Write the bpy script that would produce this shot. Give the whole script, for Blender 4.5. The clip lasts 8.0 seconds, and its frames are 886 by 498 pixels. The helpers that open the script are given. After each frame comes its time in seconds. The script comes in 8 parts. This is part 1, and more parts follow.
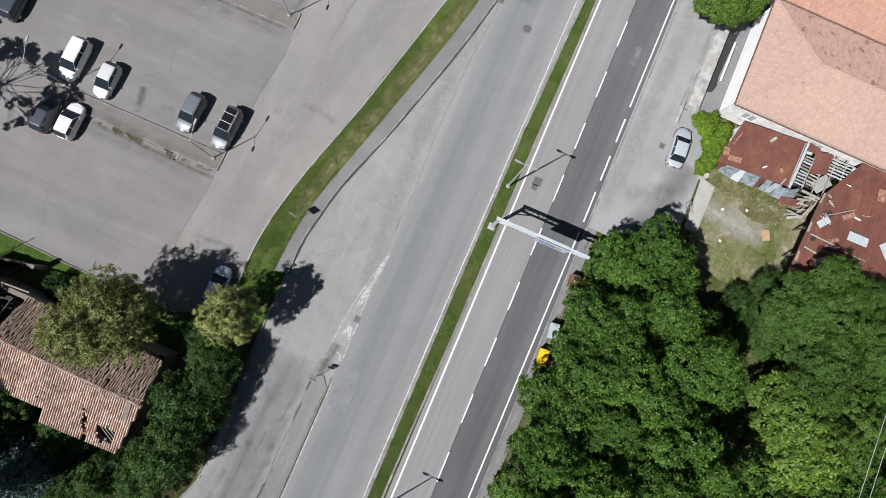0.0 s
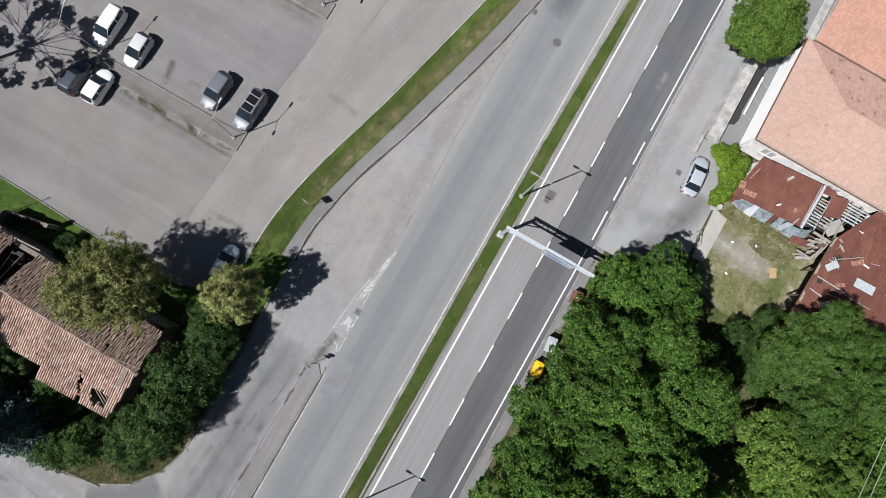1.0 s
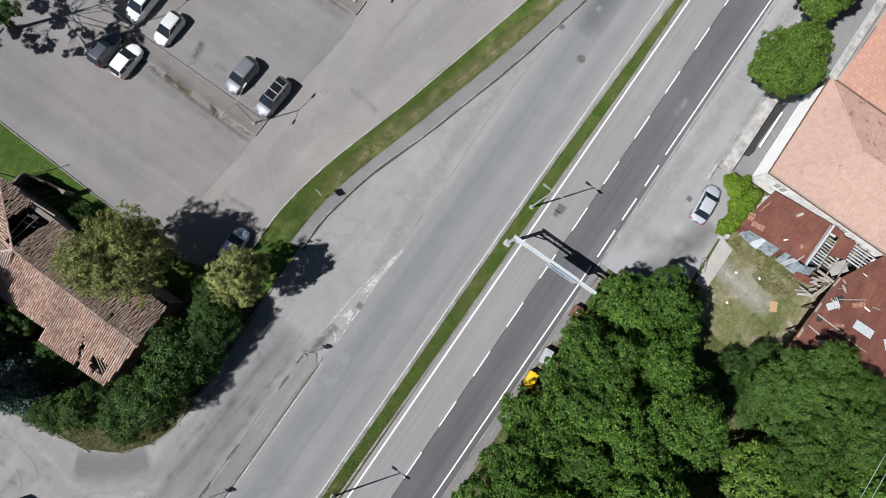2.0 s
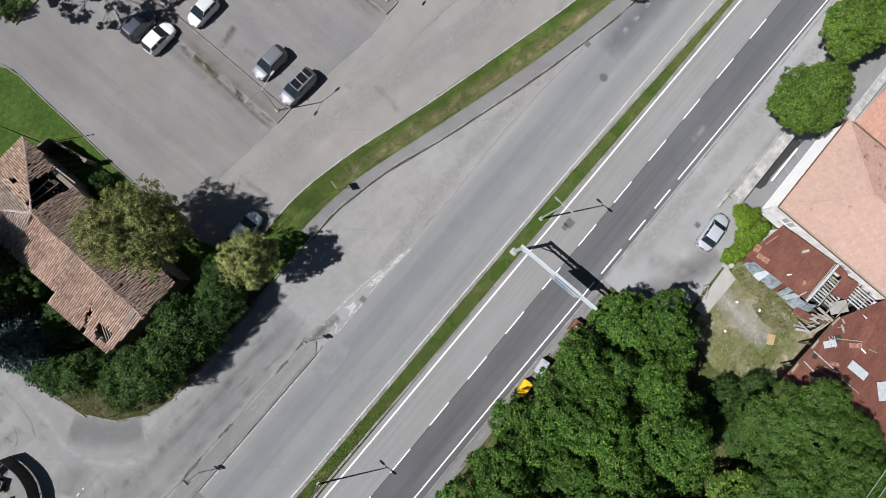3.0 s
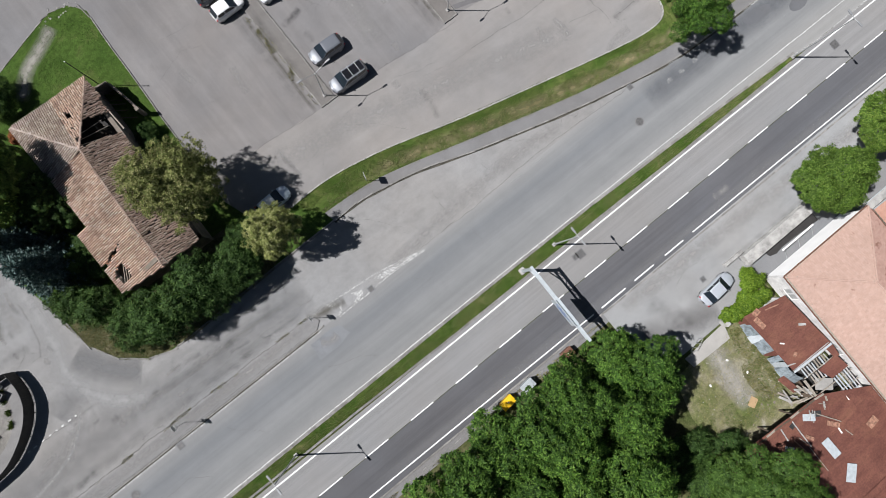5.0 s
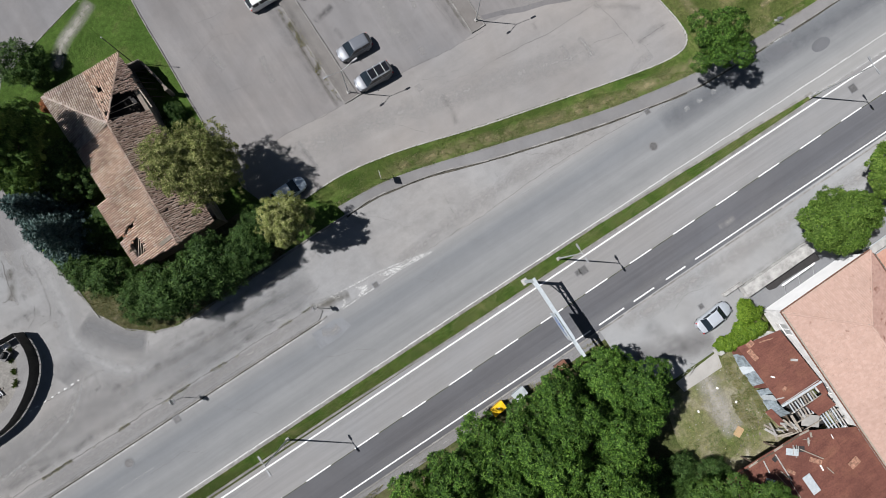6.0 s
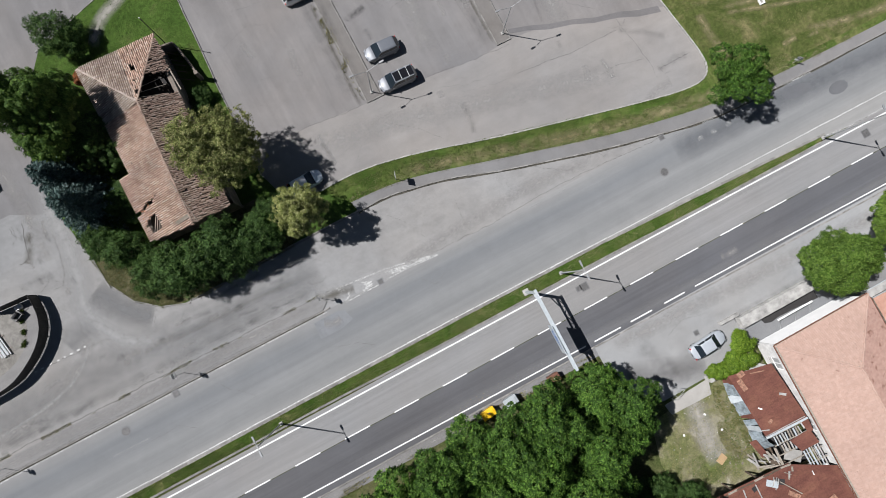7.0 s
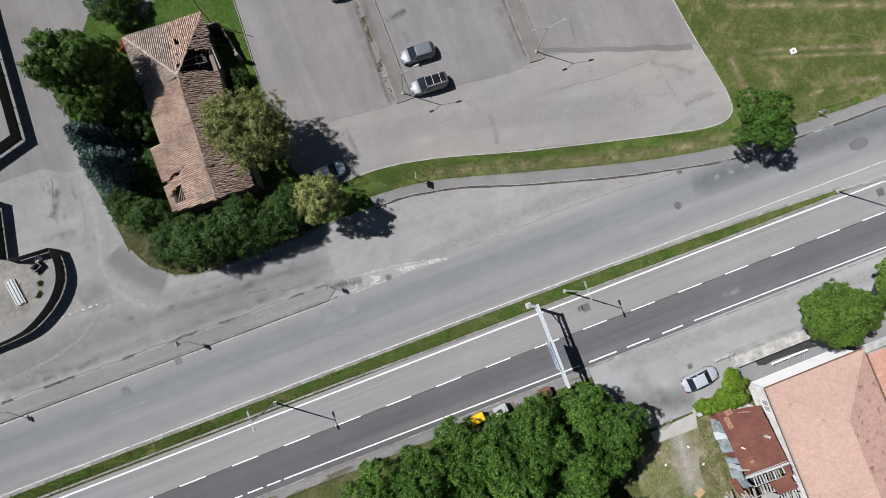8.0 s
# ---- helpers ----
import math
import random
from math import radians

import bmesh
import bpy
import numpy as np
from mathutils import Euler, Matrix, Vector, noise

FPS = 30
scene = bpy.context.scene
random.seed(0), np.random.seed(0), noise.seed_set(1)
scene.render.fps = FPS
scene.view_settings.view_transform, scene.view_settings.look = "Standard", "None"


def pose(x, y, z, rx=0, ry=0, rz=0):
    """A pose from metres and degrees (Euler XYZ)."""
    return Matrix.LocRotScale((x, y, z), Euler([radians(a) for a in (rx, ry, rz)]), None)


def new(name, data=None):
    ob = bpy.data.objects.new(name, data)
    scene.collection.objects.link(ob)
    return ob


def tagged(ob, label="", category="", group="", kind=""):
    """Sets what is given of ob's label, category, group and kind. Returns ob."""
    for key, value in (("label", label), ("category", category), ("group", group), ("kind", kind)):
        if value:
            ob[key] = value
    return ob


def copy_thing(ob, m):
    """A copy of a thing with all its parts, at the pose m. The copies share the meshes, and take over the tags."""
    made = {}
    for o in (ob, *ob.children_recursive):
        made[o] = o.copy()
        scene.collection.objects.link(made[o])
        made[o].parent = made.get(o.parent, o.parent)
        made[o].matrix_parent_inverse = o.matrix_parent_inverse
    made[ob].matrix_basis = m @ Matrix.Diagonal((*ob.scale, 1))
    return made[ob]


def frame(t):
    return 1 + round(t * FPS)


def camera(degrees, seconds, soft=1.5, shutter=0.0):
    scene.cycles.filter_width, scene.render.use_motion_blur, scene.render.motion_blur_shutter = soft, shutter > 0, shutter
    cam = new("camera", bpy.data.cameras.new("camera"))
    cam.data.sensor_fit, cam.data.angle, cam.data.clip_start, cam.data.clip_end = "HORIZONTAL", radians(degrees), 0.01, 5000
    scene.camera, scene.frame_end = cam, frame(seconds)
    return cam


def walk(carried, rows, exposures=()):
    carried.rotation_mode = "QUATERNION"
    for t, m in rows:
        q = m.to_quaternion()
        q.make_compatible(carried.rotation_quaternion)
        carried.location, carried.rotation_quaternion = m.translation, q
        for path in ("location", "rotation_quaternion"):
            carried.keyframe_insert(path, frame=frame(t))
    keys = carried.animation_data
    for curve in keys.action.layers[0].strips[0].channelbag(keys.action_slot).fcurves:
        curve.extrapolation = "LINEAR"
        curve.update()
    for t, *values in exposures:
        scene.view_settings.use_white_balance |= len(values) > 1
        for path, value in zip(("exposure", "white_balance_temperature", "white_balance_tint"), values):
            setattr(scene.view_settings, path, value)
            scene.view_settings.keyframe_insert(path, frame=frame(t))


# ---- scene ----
cam = camera(75.00, 8.0, soft=0.78)
PATH = [
    (0.0, pose(-11.770, 9.386, 57.664, 4.883, -3.162, -66.763)),
    (0.5, pose(-11.687, 9.417, 57.806, 4.725, -3.107, -64.240)),
    (1.0, pose(-11.685, 9.524, 58.018, 4.606, -3.025, -60.544)),
    (1.5, pose(-11.693, 9.613, 58.302, 4.545, -2.996, -57.684)),
    (3.0, pose(-11.999, 9.895, 59.442, 4.434, -2.935, -49.587)),
    (3.5, pose(-12.135, 9.988, 59.923, 4.439, -2.924, -46.770)),
    (4.0, pose(-12.266, 10.044, 60.443, 4.433, -2.904, -43.948)),
    (4.5, pose(-12.314, 10.134, 61.031, 4.360, -2.846, -41.329)),
    (6.0, pose(-12.371, 10.506, 62.995, 4.085, -2.629, -33.241)),
    (6.5, pose(-12.408, 10.640, 63.736, 4.027, -2.550, -30.467)),
    (7.0, pose(-12.481, 10.721, 64.461, 3.998, -2.479, -27.814)),
    (7.5, pose(-12.655, 10.789, 65.238, 4.038, -2.388, -24.822)),
    (8.0, pose(-12.929, 10.805, 65.982, 4.093, -2.288, -20.660)),
]
walk(cam, PATH, exposures=((0.0, 0.35), (8.0, 0.315)))

# ---- daylight ----
SHADE = Vector((0.589, -0.449, -1.0))          # the way the sunlight travels
world = bpy.data.worlds.new("sky")
scene.world = world
world.use_nodes = True
wn = world.node_tree.nodes
sky = wn.new("ShaderNodeTexSky")
sky.sky_type = "NISHITA"
sky.sun_disc = False
sky.sun_elevation = radians(53.5)
sky.sun_rotation = math.atan2(-SHADE.x, -SHADE.y)
sky.air_density, sky.dust_density = 1.0, 0.6
wn["Background"].inputs["Strength"].default_value = 0.025
world.node_tree.links.new(sky.outputs[0], wn["Background"].inputs["Color"])
sun_data = bpy.data.lights.new("sun", "SUN")
sun_data.energy, sun_data.angle, sun_data.color = 4.98, radians(0.53), (0.995, 0.985, 1.0)
sun = new("sun", sun_data)
sun.rotation_mode = "QUATERNION"
sun.rotation_quaternion = SHADE.to_track_quat("-Z", "Y")
sun.location = (-40, 40, 80)


# ---- node helpers ----
class Mat:
    """A node material with short calls."""

    def __init__(self, name, rough=0.9, metal=0.0, spec=0.3):
        self.m = bpy.data.materials.new(name)
        self.m.use_nodes = True
        self.t = self.m.node_tree
        self.b = self.t.nodes["Principled BSDF"]
        self.b.inputs["Roughness"].default_value = rough
        self.b.inputs["Metallic"].default_value = metal
        self.b.inputs["Diffuse Roughness"].default_value = 0.27 if rough >= 0.85 else 0.0
        self.b.inputs["Specular IOR Level"].default_value = spec
        self.co = None

    def n(self, kind):
        return self.t.nodes.new(kind)

    def link(self, a, b):
        self.t.links.new(a, b)

    def coords(self):
        if self.co is None:
            g = self.n("ShaderNodeNewGeometry")
            self.co = g.outputs["Position"]
        return self.co

    def noise(self, scale, detail=4.0, rough=0.55, distort=0.0, stretch=None):
        t = self.n("ShaderNodeTexNoise")
        t.inputs["Scale"].default_value = scale
        t.inputs["Detail"].default_value = detail
        t.inputs["Roughness"].default_value = rough
        t.inputs["Distortion"].default_value = distort
        src = self.coords()
        if stretch:
            mp = self.n("ShaderNodeMapping")
            mp.inputs["Scale"].default_value = stretch
            self.link(src, mp.inputs["Vector"])
            src = mp.outputs[0]
        self.link(src, t.inputs["Vector"])
        return t.outputs["Fac"]

    def ramp(self, fac, stops):
        r = self.n("ShaderNodeValToRGB")
        e = r.color_ramp.elements
        while len(e) < len(stops):
            e.new(0.5)
        for k, (p, c) in enumerate(stops):
            e[k].position = p
            e[k].color = (*c, 1) if isinstance(c, tuple) else (c, c, c, 1)
        self.link(fac, r.inputs["Fac"])
        return r.outputs["Color"]

    def mix(self, fac, a, b, kind="MIX"):
        x = self.n("ShaderNodeMix")
        x.data_type, x.blend_type = "RGBA", kind
        for sock, v in ((x.inputs[0], fac), (x.inputs[6], a), (x.inputs[7], b)):
            if isinstance(v, (int, float)):
                sock.default_value = v if sock == x.inputs[0] else (v, v, v, 1)
            elif isinstance(v, tuple):
                sock.default_value = (*v, 1)
            else:
                self.link(v, sock)
        return x.outputs[2]

    def color(self, c):
        if isinstance(c, tuple):
            self.b.inputs["Base Color"].default_value = (*c, 1)
        else:
            self.link(c, self.b.inputs["Base Color"])
        return self

    def bump(self, fac, strength=0.4, distance=0.02):
        k = self.n("ShaderNodeBump")
        k.inputs["Strength"].default_value = strength
        k.inputs["Distance"].default_value = distance
        self.link(fac, k.inputs["Height"])
        self.link(k.outputs[0], self.b.inputs["Normal"])
        return self


def island_random(m):
    g = m.n("ShaderNodeNewGeometry")
    return g.outputs["Random Per Island"]


def object_random(m):
    return m.n("ShaderNodeObjectInfo").outputs["Random"]


def asphalt(name, a, b, streak=None, way=(0.03, 0.8, 1), grit=0.20, mottle=0.0, blot=0.10, tint=0.03):
    """Worn asphalt: broad tones, a warm and cool drift, blotches, wear along the way of driving, and grit."""
    m = Mat(name, rough=0.92, spec=0.25)
    big = m.ramp(m.noise(0.075, 7, 0.62, 0.5), [(0.34, a), (0.66, b)])
    big = m.mix(1.0, big, m.ramp(m.noise(0.045, 4, 0.6), [(0.36, (1 + tint, 1.0, 1 - tint)), (0.64, (1 - tint * 0.6, 1.0, 1 + tint * 0.7))]), "MULTIPLY")
    if streak:
        wear = m.ramp(m.noise(1.0, 5, 0.62, 0.25, way), [(0.34, 1 - streak), (0.5, 1.0), (0.66, 1 + streak * 0.8)])
        big = m.mix(1.0, big, wear, "MULTIPLY")
        thin = m.ramp(m.noise(3.1, 4, 0.65, 0.1, way), [(0.32, 1 - streak * 0.5), (0.68, 1 + streak * 0.4)])
        big = m.mix(1.0, big, thin, "MULTIPLY")
    big = m.mix(1.0, big, m.ramp(m.noise(0.42, 8, 0.72, 0.6), [(0.30, 1 - blot), (0.5, 1.0), (0.70, 1 + blot * 0.6)]), "MULTIPLY")
    if mottle:
        big = m.mix(1.0, big, m.ramp(m.noise(1.6, 8, 0.8, 1.0), [(0.32, 1 - mottle), (0.5, 1.0), (0.68, 1 + mottle * 0.7)]), "MULTIPLY")
        big = m.mix(1.0, big, m.ramp(m.noise(5.5, 3, 0.6), [(0.24, 1 - 1.6 * mottle), (0.36, 1.0), (0.7, 1.0), (0.8, 1 + mottle)]), "MULTIPLY")
    big = m.mix(0.5, big, m.ramp(m.noise(0.9, 3, 0.5), [(0.20, 0.72), (0.27, 1.0)]), "MULTIPLY")
    fine = m.noise(18, 4, 0.75)
    big = m.mix(1.0, big, m.ramp(fine, [(0.3, 1 - grit), (0.7, 1 + grit * 0.5)]), "MULTIPLY")
    m.color(big).bump(m.noise(60, 2, 0.6), 0.35, 0.01)
    return m.m


def worn_road(name):
    """Wheel tracks and dust: the tone changes across the carriageway, with wavering borders."""
    m = Mat(name, rough=0.92, spec=0.25)
    sep = m.n("ShaderNodeSeparateXYZ")
    m.link(m.coords(), sep.inputs[0])
    add = m.n("ShaderNodeMath")
    add.operation = "MULTIPLY_ADD"
    m.link(m.noise(0.25, 5, 0.6, stretch=(0.12, 1, 1)), add.inputs[0])
    add.inputs[1].default_value = 1.6
    m.link(sep.outputs["Y"], add.inputs[2])
    rng = m.n("ShaderNodeMapRange")
    rng.inputs["From Min"].default_value, rng.inputs["From Max"].default_value = 6.4, 14.4
    m.link(add.outputs[0], rng.inputs["Value"])
    c = m.ramp(rng.outputs[0], [(0.0, (0.280, 0.277, 0.268)), (0.12, (0.238, 0.240, 0.237)), (0.25, (0.212, 0.216, 0.216)), (0.40, (0.240, 0.244, 0.244)), (0.55, (0.202, 0.208, 0.212)), (0.72, (0.190, 0.198, 0.205)), (0.86, (0.230, 0.233, 0.233)), (1.0, (0.285, 0.282, 0.274))])
    c = m.mix(1.0, c, m.ramp(m.noise(1.3, 6, 0.65, stretch=(0.03, 1, 1)), [(0.3, 0.92), (0.7, 1.07)]), "MULTIPLY")
    c = m.mix(1.0, c, m.ramp(m.noise(0.35, 7, 0.7, 0.6), [(0.3, 0.94), (0.7, 1.04)]), "MULTIPLY")
    c = m.mix(0.7, c, m.ramp(m.noise(1.0, 4, 0.6), [(0.22, 0.82), (0.30, 1.0)]), "MULTIPLY")
    c = m.mix(1.0, c, m.ramp(m.noise(22, 3, 0.7), [(0.3, 0.88), (0.7, 1.06)]), "MULTIPLY")
    m.color(c).bump(m.noise(60, 2, 0.6), 0.35, 0.01)
    return m.m


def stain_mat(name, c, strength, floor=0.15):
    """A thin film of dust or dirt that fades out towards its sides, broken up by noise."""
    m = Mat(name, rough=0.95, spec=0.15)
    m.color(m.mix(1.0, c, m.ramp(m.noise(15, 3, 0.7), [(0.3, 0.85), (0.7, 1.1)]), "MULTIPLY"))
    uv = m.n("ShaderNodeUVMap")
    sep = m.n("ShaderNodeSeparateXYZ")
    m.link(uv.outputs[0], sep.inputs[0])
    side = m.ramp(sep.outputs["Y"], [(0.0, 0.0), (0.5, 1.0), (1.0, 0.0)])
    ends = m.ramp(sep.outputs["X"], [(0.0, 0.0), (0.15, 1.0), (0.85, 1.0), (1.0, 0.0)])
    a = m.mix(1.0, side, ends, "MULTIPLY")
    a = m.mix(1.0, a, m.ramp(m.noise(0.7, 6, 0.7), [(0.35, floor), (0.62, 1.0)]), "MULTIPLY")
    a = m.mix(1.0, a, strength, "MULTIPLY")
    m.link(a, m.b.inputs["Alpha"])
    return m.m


def soil(name, stops, scale=0.35, grit=0.3):
    m = Mat(name, rough=1.0, spec=0.1)
    c = m.ramp(m.noise(scale, 7, 0.68, 0.5), stops)
    c = m.mix(1.0, c, m.ramp(m.noise(7, 4, 0.75), [(0.3, 1 - grit), (0.7, 1 + grit)]), "MULTIPLY")
    c = m.mix(1.0, c, m.ramp(m.noise(2.2, 5, 0.75), [(0.32, 1 - grit), (0.68, 1 + grit)]), "MULTIPLY")
    m.color(c).bump(m.noise(9, 5, 0.75), 0.9, 0.08)
    return m.m


def plain(name, c, rough=0.6, metal=0.0, spec=0.4, spread=0.12, scale=3.0):
    m = Mat(name, rough, metal, spec)
    k = m.ramp(m.noise(scale, 5, 0.65), [(0.3, 1 - spread), (0.7, 1 + spread * 0.5)])
    m.color(m.mix(1.0, c, k, "MULTIPLY"))
    return m.m


def leaf(name, dark, mid, light, translucent=0.13):
    m = Mat(name, rough=0.65, spec=0.18)
    r = island_random(m)
    c = m.ramp(r, [(0.0, dark), (0.55, mid), (1.0, light)])
    c = m.mix(1.0, c, m.ramp(m.noise(0.5, 3), [(0.3, 0.75), (0.7, 1.15)]), "MULTIPLY")
    o = m.ramp(object_random(m), [(0.0, (0.80, 0.85, 0.84)), (1.0, (1.10, 1.12, 1.06))])
    c = m.mix(1.0, c, o, "MULTIPLY")
    m.color(c)
    tr = m.n("ShaderNodeBsdfTranslucent")
    m.link(c, tr.inputs["Color"])
    mx = m.n("ShaderNodeMixShader")
    mx.inputs[0].default_value = translucent
    m.link(m.b.outputs[0], mx.inputs[1])
    m.link(tr.outputs[0], mx.inputs[2])
    m.link(mx.outputs[0], m.t.nodes["Material Output"].inputs["Surface"])
    return m.m


def tile_mat(name, stops, dirt=0.35):
    m = Mat(name, rough=0.9, spec=0.2)
    c = m.ramp(island_random(m), stops)
    d = m.ramp(m.noise(0.45, 6, 0.7), [(0.32, 1 - dirt), (0.6, 1.05)])
    c = m.mix(1.0, c, d, "MULTIPLY")
    c = m.mix(1.0, c, m.ramp(m.noise(14, 3, 0.7), [(0.3, 0.82), (0.7, 1.1)]), "MULTIPLY")
    c = m.mix(0.6, c, m.ramp(m.noise(1.1, 5, 0.75), [(0.24, 0.35), (0.34, 1.0)]), "MULTIPLY")
    m.color(c).bump(m.noise(25, 3), 0.3, 0.01)
    return m.m


def roof_mat(name, stops, lichen=0.23):
    """Newer clay tiles: even in tone, with scattered dark lichen spots and broad weathering."""
    m = Mat(name, rough=0.9, spec=0.2)
    c = m.ramp(island_random(m), stops)
    c = m.mix(1.0, c, m.ramp(m.noise(0.22, 7, 0.7, 0.5), [(0.3, 0.90), (0.55, 1.0), (0.75, 1.07)]), "MULTIPLY")
    c = m.mix(1.0, c, m.ramp(m.noise(2.6, 5, 0.7), [(0.3, 0.93), (0.7, 1.05)]), "MULTIPLY")
    spots = m.ramp(m.noise(1.25, 3, 0.55, 0.4), [(lichen, (0.55, 0.45, 0.42)), (lichen + 0.10, (1.0, 1.0, 1.0))])
    c = m.mix(0.9, c, spots, "MULTIPLY")
    c = m.mix(1.0, c, m.ramp(m.noise(16, 3, 0.7), [(0.3, 0.88), (0.7, 1.07)]), "MULTIPLY")
    m.color(c).bump(m.noise(25, 3), 0.3, 0.01)
    return m.m


# ---- materials ----
M_LOT = asphalt("lot_asphalt", (0.192, 0.184, 0.181), (0.240, 0.231, 0.227), streak=0.09, way=(0.5, 0.035, 1), mottle=0.03, blot=0.07)
M_ISLAND = asphalt("island_asphalt", (0.165, 0.155, 0.146), (0.215, 0.204, 0.193), mottle=0.08, blot=0.15)
M_AISLE = asphalt("aisle_asphalt", (0.246, 0.234, 0.224), (0.292, 0.279, 0.267), streak=0.06, way=(0.05, 0.45, 1), mottle=0.03, blot=0.08)
M_FRONT = asphalt("worn_asphalt", (0.255, 0.251, 0.245), (0.315, 0.310, 0.303), streak=0.06, way=(0.10, 0.7, 1), mottle=0.085, blot=0.13)
M_ROADL = worn_road("blue_grey_asphalt")
M_LANE = asphalt("pale_lane_asphalt", (0.240, 0.237, 0.233), (0.262, 0.260, 0.258), streak=0.10, way=(0.02, 1.0, 1), blot=0.03, tint=0.02)
M_DARK = asphalt("new_lane_asphalt", (0.104, 0.104, 0.110), (0.119, 0.120, 0.128), streak=0.12, way=(0.02, 1.0, 1), grit=0.14, blot=0.05, tint=0.02)
M_APRON = asphalt("apron_asphalt", (0.262, 0.260, 0.254), (0.318, 0.316, 0.310), streak=0.04, way=(0.15, 0.6, 1), mottle=0.04, blot=0.10)
M_PATCH = asphalt("patch_asphalt", (0.17, 0.172, 0.174), (0.22, 0.222, 0.224))
M_WALKWAY = asphalt("footpath_asphalt", (0.178, 0.175, 0.174), (0.236, 0.232, 0.230), grit=0.2, mottle=0.05)
M_DUST = stain_mat("pale_dust", (0.345, 0.335, 0.322), 0.65)
M_SIDEWALK = asphalt("sidewalk_asphalt", (0.208, 0.204, 0.200), (0.262, 0.257, 0.252), mottle=0.05, streak=0.08, tint=0.008)
M_REPAIR = asphalt("repair_asphalt", (0.185, 0.19, 0.197), (0.235, 0.24, 0.246), mottle=0.06, blot=0.16)
M_OLDPATCH = asphalt("old_patch_asphalt", (0.118, 0.122, 0.130), (0.142, 0.146, 0.154), blot=0.12)
M_SMOOTH = stain_mat("smooth_asphalt_film", (0.205, 0.206, 0.207), 0.85, 0.7)
M_TRENCH = asphalt("trench_asphalt", (0.145, 0.142, 0.145), (0.185, 0.18, 0.182), grit=0.3)
M_STRAWFILM = stain_mat("straw_film", (0.29, 0.25, 0.14), 0.85, 0.0)
M_DRIVE_DAMP = stain_mat("dark_driveway_film", (0.165, 0.158, 0.155), 0.5, 0.6)
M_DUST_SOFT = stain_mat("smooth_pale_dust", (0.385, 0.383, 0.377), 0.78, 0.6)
M_DUST_FAINT = stain_mat("faint_pale_dust", (0.36, 0.355, 0.345), 0.22, 0.5)
M_TRACK = stain_mat("bare_pale_soil", (0.40, 0.378, 0.342), 0.95, 0.45)
M_OIL = stain_mat("oil_film", (0.10, 0.097, 0.098), 0.75, 0.0)
M_GRIME = stain_mat("dark_grime", (0.13, 0.128, 0.124), 0.26)
M_DAMP = stain_mat("smooth_dark_film", (0.17, 0.172, 0.176), 0.35, 0.7)
M_DAMP_ROAD = stain_mat("dark_road_film", (0.135, 0.142, 0.155), 0.48, 0.6)
M_SOILFILM = stain_mat("soil_film", (0.11, 0.10, 0.075), 0.55)
M_CRACK = plain("crack_tar", (0.135, 0.13, 0.124), 0.95)
M_GUTTER = soil("gutter_dirt", [(0.35, (0.05, 0.048, 0.04)), (0.65, (0.12, 0.11, 0.09))], 1.2)
M_GROUND = soil("wild_ground", [(0.3, (0.055, 0.075, 0.022)), (0.5, (0.075, 0.085, 0.032)), (0.7, (0.13, 0.115, 0.065))])
M_GRASS = soil("lawn", [(0.3, (0.042, 0.080, 0.015)), (0.55, (0.062, 0.108, 0.022)), (0.75, (0.105, 0.118, 0.042))], 0.35)
M_VERGE = soil("verge_grass", [(0.40, (0.052, 0.092, 0.017)), (0.58, (0.090, 0.118, 0.032)), (0.74, (0.21, 0.19, 0.09))], 0.32)
M_MEADOW = soil("dry_meadow", [(0.32, (0.048, 0.070, 0.016)), (0.5, (0.082, 0.098, 0.030)), (0.68, (0.165, 0.150, 0.070))], 0.33)
M_BED = soil("weedy_soil", [(0.34, (0.045, 0.055, 0.022)), (0.5, (0.095, 0.095, 0.045)), (0.64, (0.17, 0.15, 0.095)), (0.76, (0.25, 0.23, 0.17))], 0.7)
M_DIRT = soil("dirt_yard", [(0.32, (0.095, 0.120, 0.034)), (0.46, (0.152, 0.156, 0.072)), (0.58, (0.205, 0.190, 0.118)), (0.72, (0.33, 0.31, 0.25))], 0.34)
M_GRAVEL = soil("gravel_yard", [(0.35, (0.20, 0.19, 0.172)), (0.65, (0.285, 0.272, 0.25))], 0.5, 0.2)
M_PAINT = plain("road_paint", (0.72, 0.72, 0.70), 0.7, spread=0.22, scale=5)
M_OLDPAINT = plain("worn_road_paint", (0.56, 0.56, 0.545), 0.8, spread=0.35, scale=6)
fade = Mat("faded_road_paint", 0.85, 0.0, 0.3)
fade.color(fade.mix(1.0, (0.60, 0.60, 0.585), fade.ramp(fade.noise(7, 4), [(0.3, 0.75), (0.7, 1.05)]), "MULTIPLY"))
fade.link(fade.mix(1.0, fade.ramp(fade.noise(4.5, 6, 0.8), [(0.40, 0.10), (0.56, 0.95)]), fade.ramp(fade.noise(0.5, 3), [(0.35, 0.45), (0.6, 1.0)]), "MULTIPLY"), fade.b.inputs["Alpha"])
M_FADED = fade.m
ghost = Mat("ghost_road_paint", 0.85, 0.0, 0.3)
ghost.color((0.46, 0.46, 0.45))
ghost.link(ghost.ramp(ghost.noise(3.0, 6, 0.8), [(0.42, 0.0), (0.62, 0.55)]), ghost.b.inputs["Alpha"])
M_GHOST = ghost.m
M_LAMPGREY = plain("grey_lamp_paint", (0.27, 0.275, 0.28), 0.5, 0.1)
M_IRON = plain("worn_iron", (0.135, 0.132, 0.13), 0.7, 0.2, spread=0.4, scale=4)
